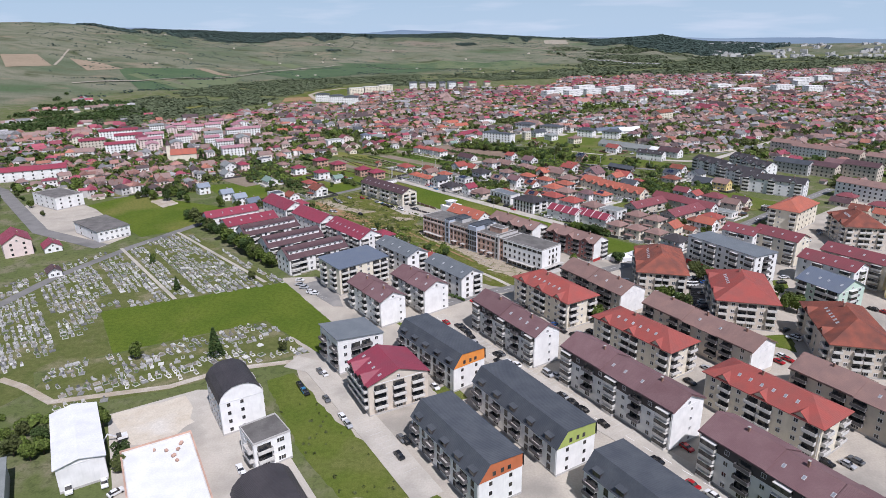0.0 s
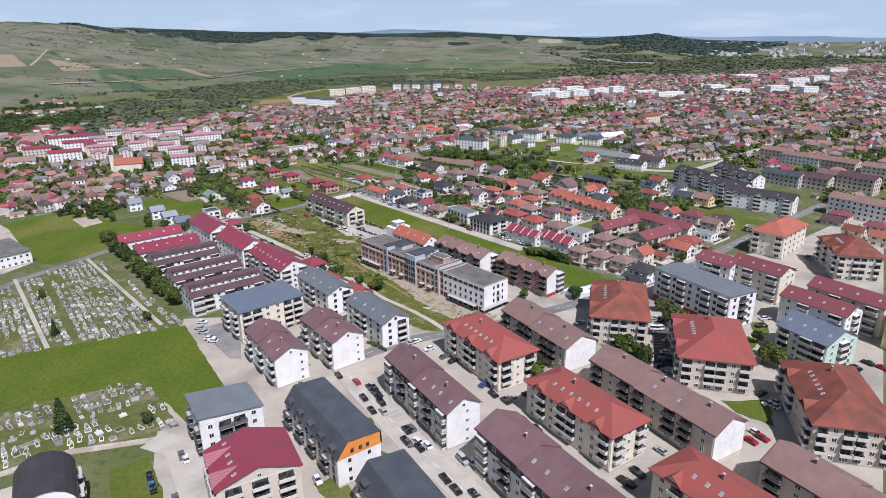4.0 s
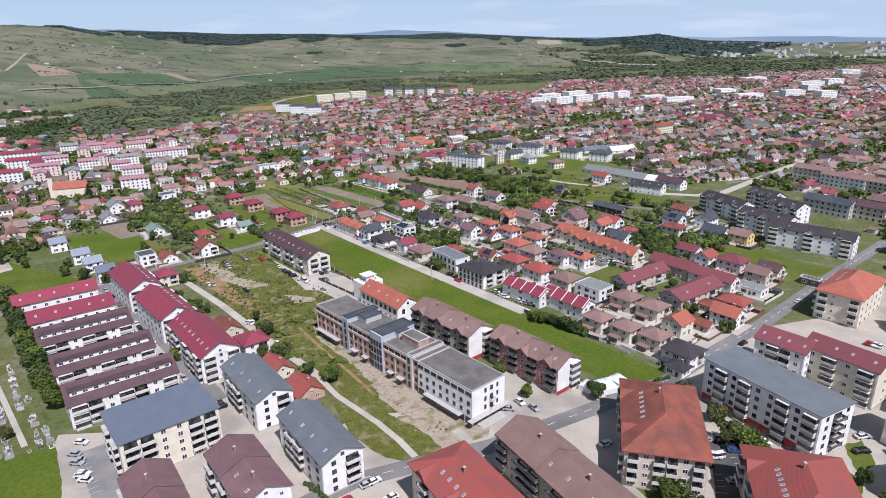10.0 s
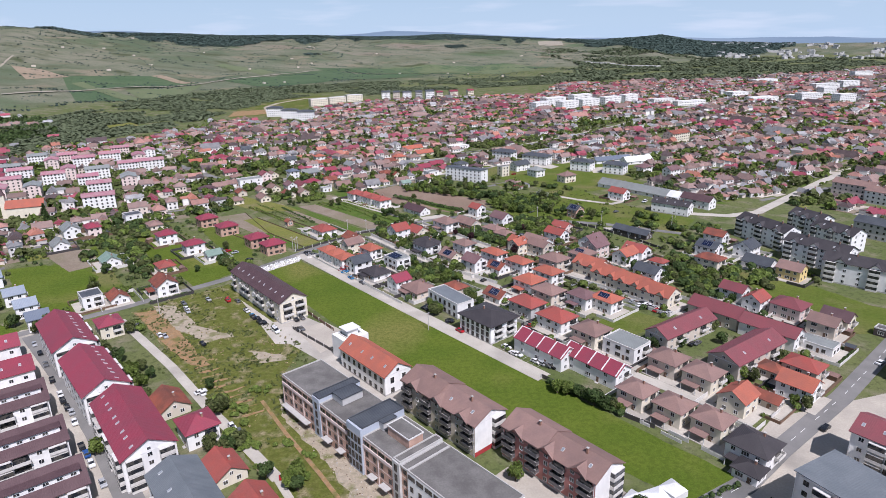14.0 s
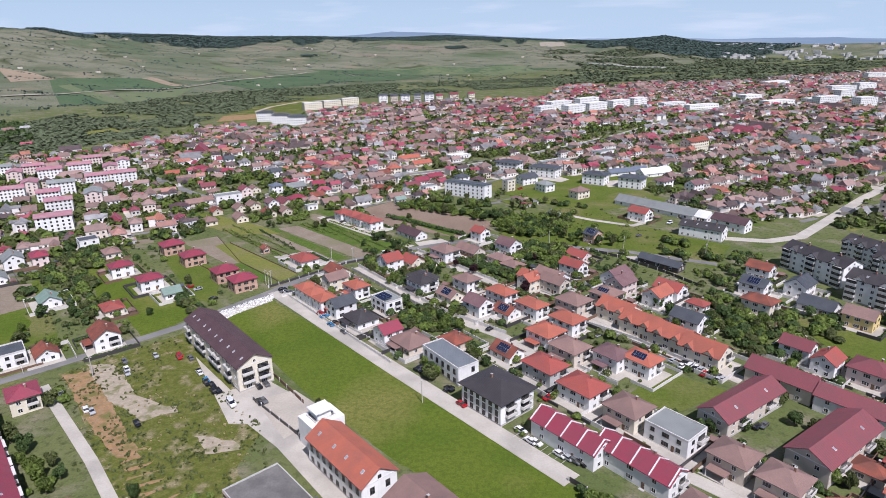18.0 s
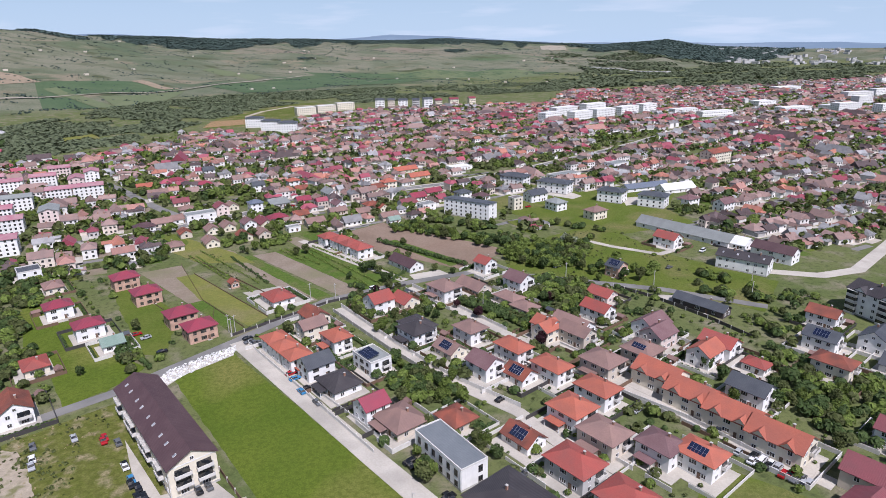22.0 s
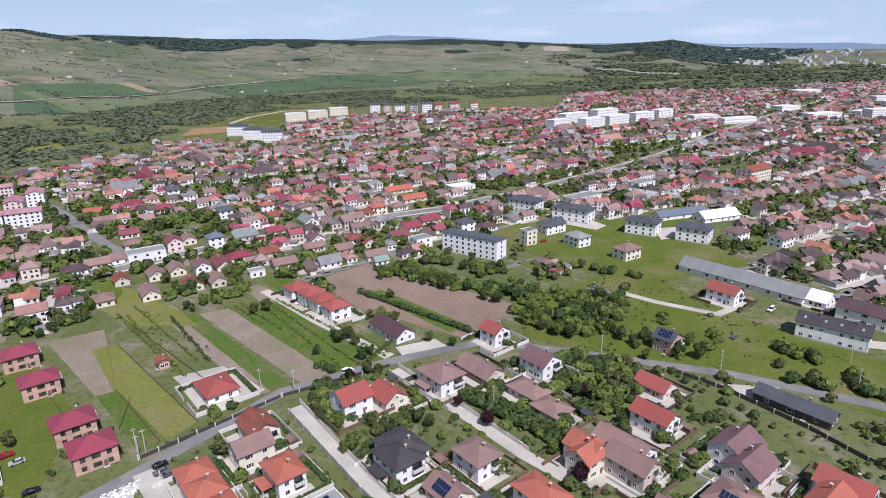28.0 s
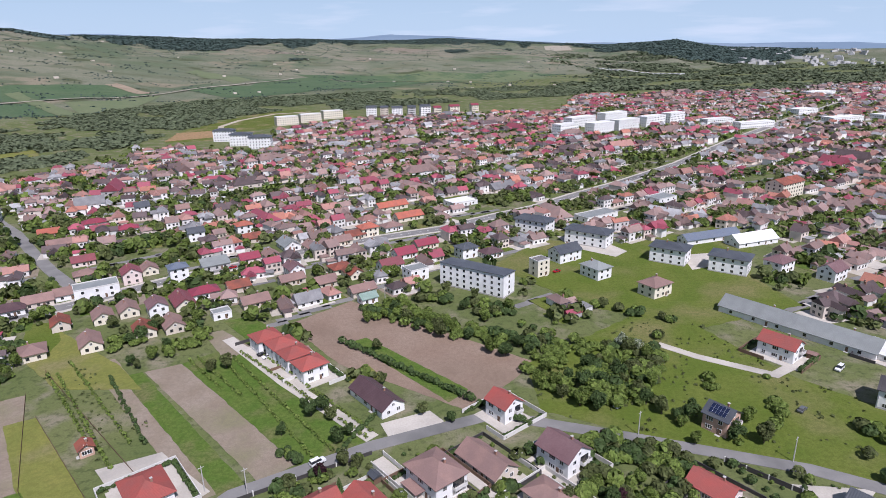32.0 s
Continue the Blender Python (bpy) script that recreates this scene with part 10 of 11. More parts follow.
FARW = [island_plaster("far_wall_white", (0.74, 0.72, 0.68)), island_plaster("far_wall_cream", (0.64, 0.56, 0.48)), island_plaster("far_wall_grey", (0.50, 0.48, 0.46))]
FARR_ = [roofing("far_tile_brown", (0.27, 0.180, 0.155), (0.215, 0.155, 0.138), var=0.3, source="island"),
         roofing("far_tile_rust", (0.33, 0.172, 0.138), (0.27, 0.155, 0.130), var=0.3, source="island"),
         roofing("far_sheet_crimson", (0.31, 0.070, 0.095), (0.26, 0.078, 0.098), 0.5, 0.55, var=0.25, source="island"),
         roofing("far_tile_orange", (0.42, 0.175, 0.12), (0.34, 0.155, 0.115), var=0.2, source="island"),
         roofing("far_sheet_grey", (0.23, 0.225, 0.225), (0.32, 0.315, 0.31), 0.6, 0.6, var=0.4, source="island"),
         roofing("far_sheet_dark", (0.085, 0.062, 0.060), (0.11, 0.08, 0.078), 0.6, 0.6, var=0.3, source="island")]
FAR_MATS = FARW + FARR_ + [GLASS, CHIM]
TA = 33.0
ca, sa = math.cos(radians(TA)), math.sin(radians(TA))
rnd = random.Random(2024)
soup, sheds, yards, lanes = Soup(), Soup(), Soup(), Soup()
leafy = {(k, q): [] for k in range(3) for q in (0, 1)}
for vi in range(-38, 54):
    for ui in range(-92, 206):
        u, v2 = ui * 11.5 + rnd.uniform(-2.2, 2.2), vi * 45.0 + 14 * noise.noise((ui * 0.07, vi * 0.9, 0))
        # lane between two rows of plots
        lx, ly = u * ca - v2 * sa, 700 + u * sa + v2 * ca
        wx, wy = 30 * noise.noise((lx / 170, ly / 170, 5.5)), 30 * noise.noise((lx / 170, ly / 170, 15.5))
        lx, ly = lx + wx, ly + wy
        bend = 18 * noise.noise((lx / 170, ly / 170, 25.5))
        if not inside((lx, ly), TOWN):
            continue
        if open_ground(lx, ly, 4):
            lanes.add([(-8, -2.2, 0), (8, -2.2, 0), (8, 2.2, 0), (-8, 2.2, 0)], ((0, 1, 2, 3),), 0, lx, ly, land(lx, ly) + 0.06, TA + bend * 0.5)
        for side in (-1, 1):
            off = side * rnd.uniform(8.0, 12.5)
            x, y = lx - off * sa, ly + off * ca
            dist = math.hypot(x - 45, y - 430)
            lush = 0.5 + noise.noise((x / 120, y / 120, 31.5))
            for k in range(int(6 + 8 * lush + rnd.random()) if dist < 900 else int(4 + 4 * lush)):
                gx, gy = x + rnd.uniform(-8, 8) - side * sa * rnd.uniform(3, 14), y + rnd.uniform(-8, 8) + side * ca * rnd.uniform(3, 14)
                if open_ground(gx, gy, 1.5):
                    s = 1.8 + 5.6 * rnd.random() ** 1.8
                    leafy[(rnd.choices((0, 1, 2), (44, 14, 42))[0], int(dist > 520))].append((gx, gy, land(gx, gy), s, s * rnd.uniform(0.75, 1.15)))
            gx, gy = x - side * sa * rnd.uniform(10, 13), y + side * ca * rnd.uniform(10, 13)
            if open_ground(gx, gy, 5):
                yards.box(rnd.choices((1, 3, 4, 5), (2, 3, 3, 2))[0], gx, gy, land(gx, gy) - 0.3, TA + bend, rnd.uniform(7, 12), rnd.uniform(9, 15), 0.32 + rnd.random() * 0.08)
            if rnd.random() < 0.06 or noise.noise((x / 75, y / 75, 8.8)) > 0.40 or not open_ground(x, y, 5.5):
                continue
            z = land(x, y)
            L, W = rnd.uniform(7.0, 12.5), rnd.uniform(5.6, 8.4)
            if rnd.random() < 0.05 and dist > 420:
                L, W = rnd.uniform(20, 34), rnd.uniform(10, 14)
            fl = 1 if rnd.random() < 0.66 else 2
            E = 2.8 * fl + rnd.uniform(0.2, 0.9)
            ang = TA + (90 if rnd.random() < 0.45 else 0) + rnd.uniform(-9, 9) + bend
            c = rnd.choices(range(6), (40, 14, 9, 3, 16, 20))[0]
            if rnd.random() < (0.34 if 100 < x < 500 and y > 1150 else 0.05):
                c = rnd.choice((2, 2, 3))
            w = rnd.choices(range(3), (7, 3, 1))[0]
            hip = rnd.random() < 0.42
            ya, yo = rnd.uniform(9, 15), rnd.uniform(-4, 4)
            yards.box(rnd.choices((0, 1, 2, 3), (7, 2, 3, 2))[0], x, y, z - 0.3, ang, L + rnd.uniform(3, 8), ya + 3, 0.42 + rnd.random() * 0.12, yo, yo * 0.5)
            ca2, sa2 = math.cos(radians(ang)), math.sin(radians(ang))
            at = lambda ox, oy: (x + ox * ca2 - oy * sa2, y + ox * sa2 + oy * ca2)
            rise = W * rnd.uniform(0.30, 0.48)
            soup.box(w, x, y, z - 0.5, ang, L, W, E + 0.5)
            if hip:
                soup.hip(3 + c, x, y, z + E, ang, L, W, rise)
            else:
                for sx2 in (-1, 1):
                    soup.add([(sx2 * L / 2, -W / 2, 0), (sx2 * L / 2, W / 2, 0), (sx2 * L / 2, 0, rise)], ((0, 1, 2),), w, x, y, z + E, ang)
                soup.gable(3 + c, x, y, z + E, ang, L, W, rise, rnd.uniform(0.3, 0.6))
            if rnd.random() < 0.62:
                # a wing across the body
                wl2, ww2, sd = rnd.uniform(3.5, 6.5), W * rnd.uniform(0.55, 0.85), rnd.choice((-1, 1))
                px, py = at(L * rnd.uniform(-0.3, 0.3), sd * (W / 2 + wl2 / 2 - 1.2))
                eh = E * rnd.choice((1.0, 1.0, 0.8))
                soup.box(w, px, py, z - 0.5, ang + 90, wl2, ww2, eh + 0.45)
                for sx2 in (-1, 1):
                    soup.add([(sx2 * wl2 / 2, -ww2 / 2, 0), (sx2 * wl2 / 2, ww2 / 2, 0), (sx2 * wl2 / 2, 0, ww2 * 0.36)], ((0, 1, 2),), w, px, py, z + eh - 0.05, ang + 90)
                soup.gable(3 + c, px, py, z + eh - 0.05, ang + 90, wl2 + 2.0, ww2, ww2 * 0.36, 0.4)
            if rnd.random() < 0.7:
                # a lean-to, porch or garage
                sd, lw = rnd.choice((-1, 1)), rnd.uniform(3, 5.5)
                px, py = at(sd * (L / 2 + lw / 2), W * rnd.uniform(-0.3, 0.2))
                soup.box(w, px, py, z - 0.4, ang, lw, W * rnd.uniform(0.45, 0.75), 2.9)
                soup.box(3 + rnd.choice((c, c, 4, 5, 0)), px, py, z + 2.5, ang, lw + 0.5, W * rnd.uniform(0.76, 0.85), 0.22)
            for q in range(rnd.choice((1, 1, 2))):
                px, py = at(L * rnd.uniform(-0.3, 0.3), W * rnd.uniform(-0.15, 0.15))
                soup.box(10, px, py, z + E + rise * 0.5, ang, 0.7, 0.7, rise * 0.5 + rnd.uniform(0.5, 1.1))
            if dist < 750:
                for f in range(fl):
                    for q in (-0.28, 0.05, 0.32):
                        soup.box(9, x, y, z, ang, 1.3, 0.16, 1.3, L * q, -W / 2, 0.9 + f * 2.8)
                    for sx2 in (-1, 1):
                        for q in (-0.22, 0.22):
                            soup.box(9, x, y, z, ang, 0.16, 1.3, 1.3, sx2 * L / 2, W * q, 0.9 + f * 2.8)
            for q in range(rnd.choice((1, 1, 2))):
                sx2, sy2 = x - side * sa * rnd.uniform(8, 14) + rnd.uniform(-5, 5), y + side * ca * rnd.uniform(8, 14) + rnd.uniform(-5, 5)
                if open_ground(sx2, sy2, 4):
                    l2, w2 = rnd.uniform(4, 9), rnd.uniform(3.2, 5.5)
                    a2 = ang + rnd.choice((0, 90))
                    sheds.box(rnd.choice((0, 1, 2)), sx2, sy2, land(sx2, sy2) - 0.3, a2, l2, w2, 2.9)
                    sheds.gable(3 + rnd.choice((0, 0, 1, 2, 4, 4, 5)), sx2, sy2, land(sx2, sy2) + 2.6, a2, l2, w2, 1.2, 0.3)
# the valley floor to the west: scattered trees and houses
wood = []
wxs, wys = [p[0] for p in WESTLAND], [p[1] for p in WESTLAND]
for i in range(9000):
    x, y = rnd.uniform(min(wxs), max(wxs)), rnd.uniform(min(wys), max(wys))
    if not inside((x, y), WESTLAND) or not open_ground(x, y, 3):
        continue
    f = noise.noise((x / 70, y / 70, 12.5))
    if f > 0.02:
        s = rnd.uniform(3.5, 8.0)
        wood.append((x, y, land(x, y), s, s * rnd.uniform(0.8, 1.1)))
    elif f < -0.12 and rnd.random() < 0.10:
        L, W, ang, w, k = rnd.uniform(9, 18), rnd.uniform(7, 10), TA + rnd.choice((0, 90)) + rnd.uniform(-15, 15), rnd.choice((0, 0, 1)), rnd.choice((0, 1, 2, 4, 4))
        soup.box(w, x, y, land(x, y) - 0.5, ang, L, W, 4.0)
        soup.gable(3 + k, x, y, land(x, y) + 3.5, ang, L, W, W * 0.36)
scatter_mesh("valley_trees", wood, LEAF[1], "clumps of trees on the valley floor", "trees", 16, 55, 0.45)
soup.make("far_houses", FAR_MATS, "hundreds of small houses with brown, red and grey roofs", "houses")
sheds.make("garden_sheds", FAR_MATS, "sheds and outbuildings behind the houses", "sheds")
yards.make("house_yards", [PALE, SOIL2, PAVE, LAWN, CROP, STRAW], "paved and earthen yards round the houses", "yards", "structure")
lanes.make("town_lanes", [ASPH], "narrow grey lanes between the plots", "lanes", "structure")
for (k, q), items in leafy.items():
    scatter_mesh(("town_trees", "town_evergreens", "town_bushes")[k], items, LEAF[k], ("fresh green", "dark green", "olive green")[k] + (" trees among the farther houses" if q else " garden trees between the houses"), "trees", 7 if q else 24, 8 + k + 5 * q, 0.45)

link_back()

# ---------------------------------------------------------------- gardens round the houses
rnd = random.Random(41)
gl = [[], [], []]
for pg in GARDENS:
    xs, ys = [p[0] for p in pg], [p[1] for p in pg]
    for i in range(int((max(xs) - min(xs)) * (max(ys) - min(ys)) / 27)):
        x, y = rnd.uniform(min(xs), max(xs)), rnd.uniform(min(ys), max(ys))
        if not inside((x, y), pg) or any(inside((x, y), f) for f in FREE) or any(near_line(x, y, p, w / 2 + 1.3) for p, w in ROADS):
            continue
        if any(math.hypot(x - a, y - b2) < (c - 2) * 0.95 for a, b2, c in BUILT):
            continue
        s = rnd.uniform(0.8, 2.0) if rnd.random() < 0.72 else rnd.uniform(2.4, 4.4)
        gl[rnd.choices((0, 1, 2), (4, 4, 3))[0]].append((x, y, 0.0, s, s * rnd.uniform(0.7, 1.2)))
for k, nm in enumerate(("garden_bushes", "garden_evergreens", "garden_shrubs")):
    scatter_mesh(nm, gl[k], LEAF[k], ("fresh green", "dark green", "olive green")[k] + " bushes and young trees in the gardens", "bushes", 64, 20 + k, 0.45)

# ---------------------------------------------------------------- cemetery
rnd = random.Random(9)
gr = Soup()


def grave_meshes():
    bm = bmesh.new()
    a, b2 = 0.6, 1.15
    loop = lambda x, y, z: [bm.verts.new(p) for p in ((-x, -y, z), (x, -y, z), (x, y, z), (-x, y, z))]
    r = [loop(a, b2, 0.0), loop(a, b2, 0.42), loop(a - 0.16, b2 - 0.16, 0.42), loop(a - 0.16, b2 - 0.16, 0.25)]
    for lo, hi in zip(r, r[1:]):
        for k in range(4):
            bm.faces.new((lo[k], lo[(k + 1) % 4], hi[(k + 1) % 4], hi[k]))
    bm.faces.new(r[3]).material_index = 1
    kerb = finish("kerb", bm, [STONEW, CEMG])
    bm = bmesh.new()
    v = [bm.verts.new((x, y, z)) for y in (-0.09, 0.09) for x, z in ((-0.5, 0.3), (0.5, 0.3), (0.5, 1.1), (0.25, 1.35), (-0.25, 1.35), (-0.5, 1.1))]
    for k in range(6):
        bm.faces.new((v[k], v[(k + 1) % 6], v[6 + (k + 1) % 6], v[6 + k]))
    bm.faces.new(v[:6])
    bm.faces.new(v[6:])
    return kerb, finish("headstone", bm, [STONEG])


KERB, HEAD = grave_meshes()
made = 0
GA = 128.0
gc, gs = math.cos(radians(GA)), math.sin(radians(GA))
for i in range(-100, 100):
    for j in range(-76, 76):
        u, w = i * 1.95 + rnd.uniform(-0.25, 0.25), j * 2.75 + rnd.uniform(-0.3, 0.3)
        x, y = -130 + u * gc - w * gs, 290 + u * gs + w * gc
        low = inside((x, y), CEM_LOW)
        if not (low or inside((x, y), CEM_UP)) or rnd.random() < (0.42 if low else 0.10) or noise.noise((x / 8, y / 8, 2)) > (0.22 if low else 0.30):
            continue
        # grassy lanes between the sections
        if not low and (i % 16 == 0 or j % 11 == 0 or noise.noise((x / 26, y / 26, 7)) > 0.36):
            continue
        if any(near_line(x, y, p, ww / 2 + 1.2) for p, ww in ROADS):
            continue
        wide = rnd.random() < 0.45
        ang = GA - 90 + rnd.uniform(-6, 6) + (rnd.uniform(-20, 20) if low else 0)
        if low and made < 40 and not wide:
            g = thing("grave", x, y, 0.04, ang, "pale stone grave with a low kerb and headstone", "grave", "graves")
            part("kerb", KERB, None, g)
            part("headstone", HEAD, None, g, m=pose(0, 1.05, 0))
            made += 1
            continue
        k = rnd.uniform(1.9, 2.5) if wide else rnd.uniform(1.0, 1.5)
        d, h = rnd.uniform(1.9, 2.6), rnd.uniform(0.12, 0.38)
        gr.box(rnd.choices((0, 1, 2), (34, 48, 18))[0], x, y, 0.03, ang, k, d, h)
        if rnd.random() < 0.66:
            gr.box(rnd.choices((1, 2, 3, 4), (2, 2, 5, 3))[0], x, y, 0.04, ang, k - 0.42, d - 0.5, h + rnd.uniform(0.02, 0.12))
        if rnd.random() < 0.8:
            gr.box(rnd.choices((0, 1, 2), (4, 4, 2))[0], x, y, 0.03, ang, rnd.uniform(0.5, 1.0), 0.18, rnd.uniform(0.6, 1.35), rnd.uniform(-0.2, 0.2), d / 2 - 0.15)
        if rnd.random() < 0.12:
            gr.box(1, x, y, 0.03, ang, 0.16, 0.16, 1.7, 0, d / 2 - 0.3)
            gr.box(1, x, y, 1.15, ang, 0.7, 0.14, 0.16, 0, d / 2 - 0.3)


def island_stone(name, c):
    m2, n2, l2, b2 = node_mat(name, 0.7, spec=0.3)
    col2 = mix(n2, l2, noise_fac(n2, l2, coords(n2, l2, True), 2.0, 4), rgba(c), rgba([k * 0.75 for k in c]))
    l2.new(vary(n2, l2, col2, 0.3, "island"), b2.inputs["Base Color"])
    return m2


gr.make("grave_rows", [island_stone("grave_white", (0.52, 0.51, 0.48)), island_stone("grave_grey", (0.33, 0.325, 0.305)), island_stone("grave_dark", (0.17, 0.17, 0.165)), island_stone("grave_planting", (0.085, 0.120, 0.030)), island_stone("grave_gravel", (0.24, 0.21, 0.17))],
        "rows of pale stone graves with kerbs and headstones", "graves")

# ---------------------------------------------------------------- fences, hedges, poles, planted rows


def fence(name, pts, h, t, mat, label, category="fence", gap=6, post="fence_post"):
    """A low wall along a line, with its posts as parts."""
    ob = thing(name, pts[0][0], pts[0][1], 0, 0, label, category)
    for (x0, y0), (x1, y1) in zip(pts, pts[1:]):
        d, a = math.hypot(x1 - x0, y1 - y0), math.degrees(math.atan2(y1 - y0, x1 - x0))
        bm = bmesh.new()
        box(bm, 0, d, -t / 2, t / 2, 0, h)
        part("panel", bm, mat, ob, m=pose(x0 - pts[0][0], y0 - pts[0][1], 0, 0, 0, a))
        for k in range(int(d / gap) + 1):
            part("post", cached(post, fence_post if post == "fence_post" else thin_post), None, ob, m=pose(x0 - pts[0][0] + (x1 - x0) * k * gap / d, y0 - pts[0][1] + (y1 - y0) * k * gap / d, 0, 0, 0, a))
    return ob


def thin_post():
    bm = bmesh.new()
    box(bm, -0.05, 0.05, -0.05, 0.05, 0, 1.3)
    return finish("post", bm, [WOODM])


def fence_post():
    bm = bmesh.new()
    box(bm, -0.16, 0.16, -0.16, 0.16, 0, 1.75)
    return finish("post", bm, [RAILW])


def hedge_row(pts, size, step, jitter=0.4):
    out = []
    for (x0, y0), (x1, y1) in zip(pts, pts[1:]):
        d = math.hypot(x1 - x0, y1 - y0)
        for k in range(int(d / step)):
            t = (k + rnd.random() * 0.5) * step / d
            s = size * rnd.uniform(0.7, 1.2)
            out.append((x0 + (x1 - x0) * t + rnd.uniform(-jitter, jitter), y0 + (y1 - y0) * t + rnd.uniform(-jitter, jitter), 0.0, s, s * 1.0))
    return out


def pole(x, y, h=8.5):
    ob = thing("utility_pole", x, y, 0, 40, "pale concrete utility pole beside the road", "pole", "utility poles")
    bm = bmesh.new()
    bmesh.ops.create_cone(bm, cap_ends=True, segments=8, radius1=0.19, radius2=0.12, depth=h, matrix=pose(0, 0, h / 2))
    part("mast", bm, SLABM, ob)
    bm = bmesh.new()
    box(bm, -0.9, 0.9, -0.06, 0.06, h - 0.7, h - 0.55)
    part("crossarm", bm, SLABM, ob)


HEDGES, SHRUBS = [], []


def marquee(x, y, ang):
    """Sagging white tent roofs beside the road."""
    ob = thing("marquee", x, y, 0, ang, "white sagging party tents beside the road", "tent")
    for k, (ox, oy, w) in enumerate(((0, 0, 7), (6.5, 1.5, 5.5), (-5.5, 2.0, 5))):
        bm = bmesh.new()
        r = [bm.verts.new(p) for p in ((-w / 2, -w / 2, 2.3), (w / 2, -w / 2, 2.0), (w / 2, w / 2, 2.4), (-w / 2, w / 2, 2.2))]
        g = [bm.verts.new((v.co.x * 1.02, v.co.y * 1.02, 0.1)) for v in r]
        top = bm.verts.new((0.4, -0.2, 3.9))
        for i in range(4):
            bm.faces.new((r[i], r[(i + 1) % 4], top))
            bm.faces.new((g[i], g[(i + 1) % 4], r[(i + 1) % 4], r[i]))
        part("tent_roof", bm, ROOF["whitesheet"], ob, m=pose(ox, oy, 0, 0, 0, 12 * k))


marquee(*MARQUEE)

# plot walls round the family houses, with a gap for the gate
rnd = random.Random(15)
pw, outb = Soup(), Soup()
for x, y, ang, L, W in PLOTS:
    a, b2, h = L / 2 + rnd.uniform(3.5, 5.5), W / 2 + rnd.uniform(4.0, 6.0), rnd.uniform(1.1, 1.7)
    mat = rnd.choice((0, 0, 1, 2))
    for ox, oy, lx, ly in ((0, b2, 2 * a, 0.18), (-a, 0, 0.18, 2 * b2), (a, 0, 0.18, 2 * b2), (-a / 2 - 1, -b2, a - 2, 0.18), (a / 2 + 1, -b2, a - 2, 0.18)):
        c, s = math.cos(radians(ang)), math.sin(radians(ang))
        px, py = x + ox * c - oy * s, y + ox * s + oy * c
        if not any(near_line(px, py, p, w / 2 + 0.3) for p, w in ROADS) and not any(math.hypot(px - q[0], py - q[1]) < 6 for q in PLOTS):
            pw.box(mat, px, py, 0.0, ang, lx, ly, h)
    c, s = math.cos(radians(ang)), math.sin(radians(ang))
    spot = lambda ox, oy: (x + ox * c - oy * s, y + ox * s + oy * c)
    clear = lambda q, r: not any(near_line(q[0], q[1], p, w / 2 + r) for p, w in ROADS) and not any(math.hypot(q[0] - o[0], q[1] - o[1]) < max(o[3], o[4]) * 0.62 + r for o in PLOTS)
    for p0, p1 in ((spot(-a + 0.8, b2 - 0.8), spot(a - 0.8, b2 - 0.8)), (spot(-a + 0.8, -b2 + 0.8), spot(-a + 0.8, b2 - 0.8)), (spot(a - 0.8, -b2 + 0.8), spot(a - 0.8, b2 - 0.8))):
        if rnd.random() < 0.55 and clear(p0, 0.8) and clear(p1, 0.8) and clear(((p0[0] + p1[0]) / 2, (p0[1] + p1[1]) / 2), 0.8):
            HEDGES += hedge_row([p0, p1], rnd.uniform(1.1, 2.0), 0.9, 0.15)
    q = spot(rnd.choice((-1, 1)) * (a - 2.2), b2 - 2.2)
    if rnd.random() < 0.6 and clear(q, 1.6):
        k = rnd.choice((1, 1, 2))
        outb.box(0, q[0], q[1], 0.0, ang, 3.2, 2.6, 2.3)
        outb.gable(k, q[0], q[1], 2.3, ang, 3.2, 2.6, 0.8, 0.25)
outb.make("garden_huts", [WOODM, ROOF["brown"], ROOF["slate"]], "small wooden garden huts in the house plots", "huts")
pw.make("plot_walls", [RAILW, RAIL, WOODM], "low walls and fences round the house plots", "fences")

# painted bays along the estate roads
pm = Soup()
for x0, y0, x1, y1, side in BAYS:
    d, an = math.hypot(x1 - x0, y1 - y0), math.degrees(math.atan2(y1 - y0, x1 - x0))
    for k in range(int(d / 2.6)):
        t = k * 2.6 / d
        pm.box(0, x0 + (x1 - x0) * t, y0 + (y1 - y0) * t, 0.175, an + 90 * side, 4.6, 0.14, 0.012)
pm.make("parking_lines", [PAINTF], "faded white parking bay lines", "road marking")

# thickets and weeds
rnd = random.Random(63)
wild, weeds, grove = [], [], []
for pg, area, lo, hi, out in [(q, 13, 2.2, 5.2, wild) for q in THICKETS] + [(q, 9, 2.0, 5.6, grove) for q in GROVES] + [(q, 16, 0.5, 1.3, weeds) for q in WEEDY]:
    xs, ys = [p[0] for p in pg], [p[1] for p in pg]
    for i in range(int((max(xs) - min(xs)) * (max(ys) - min(ys)) / area)):
        x, y = rnd.uniform(min(xs), max(xs)), rnd.uniform(min(ys), max(ys))
        if inside((x, y), pg) and noise.noise((x / 11, y / 11, 4.4)) > -0.1 and not any(math.hypot(x - a, y - b2) < c * 0.8 for a, b2, c in BUILT) and not any(near_line(x, y, p, w / 2 + 0.6) for p, w in ROADS):
            s = rnd.uniform(lo, hi)
            out.append((x, y, 0.0, s, s * rnd.uniform(0.6, 1.0)))
scatter_mesh("thicket", wild, LEAF[0], "dense green thicket of bushes and small trees", "bushes", 70, 31, 0.45)
for k in range(3):
    scatter_mesh("grove", grove[k::3], LEAF[(2, 0, 1)[k]], ("olive green", "fresh green", "dark green")[k] + " trees and tall bushes standing close together", "trees", 80, 41 + k, 0.5)
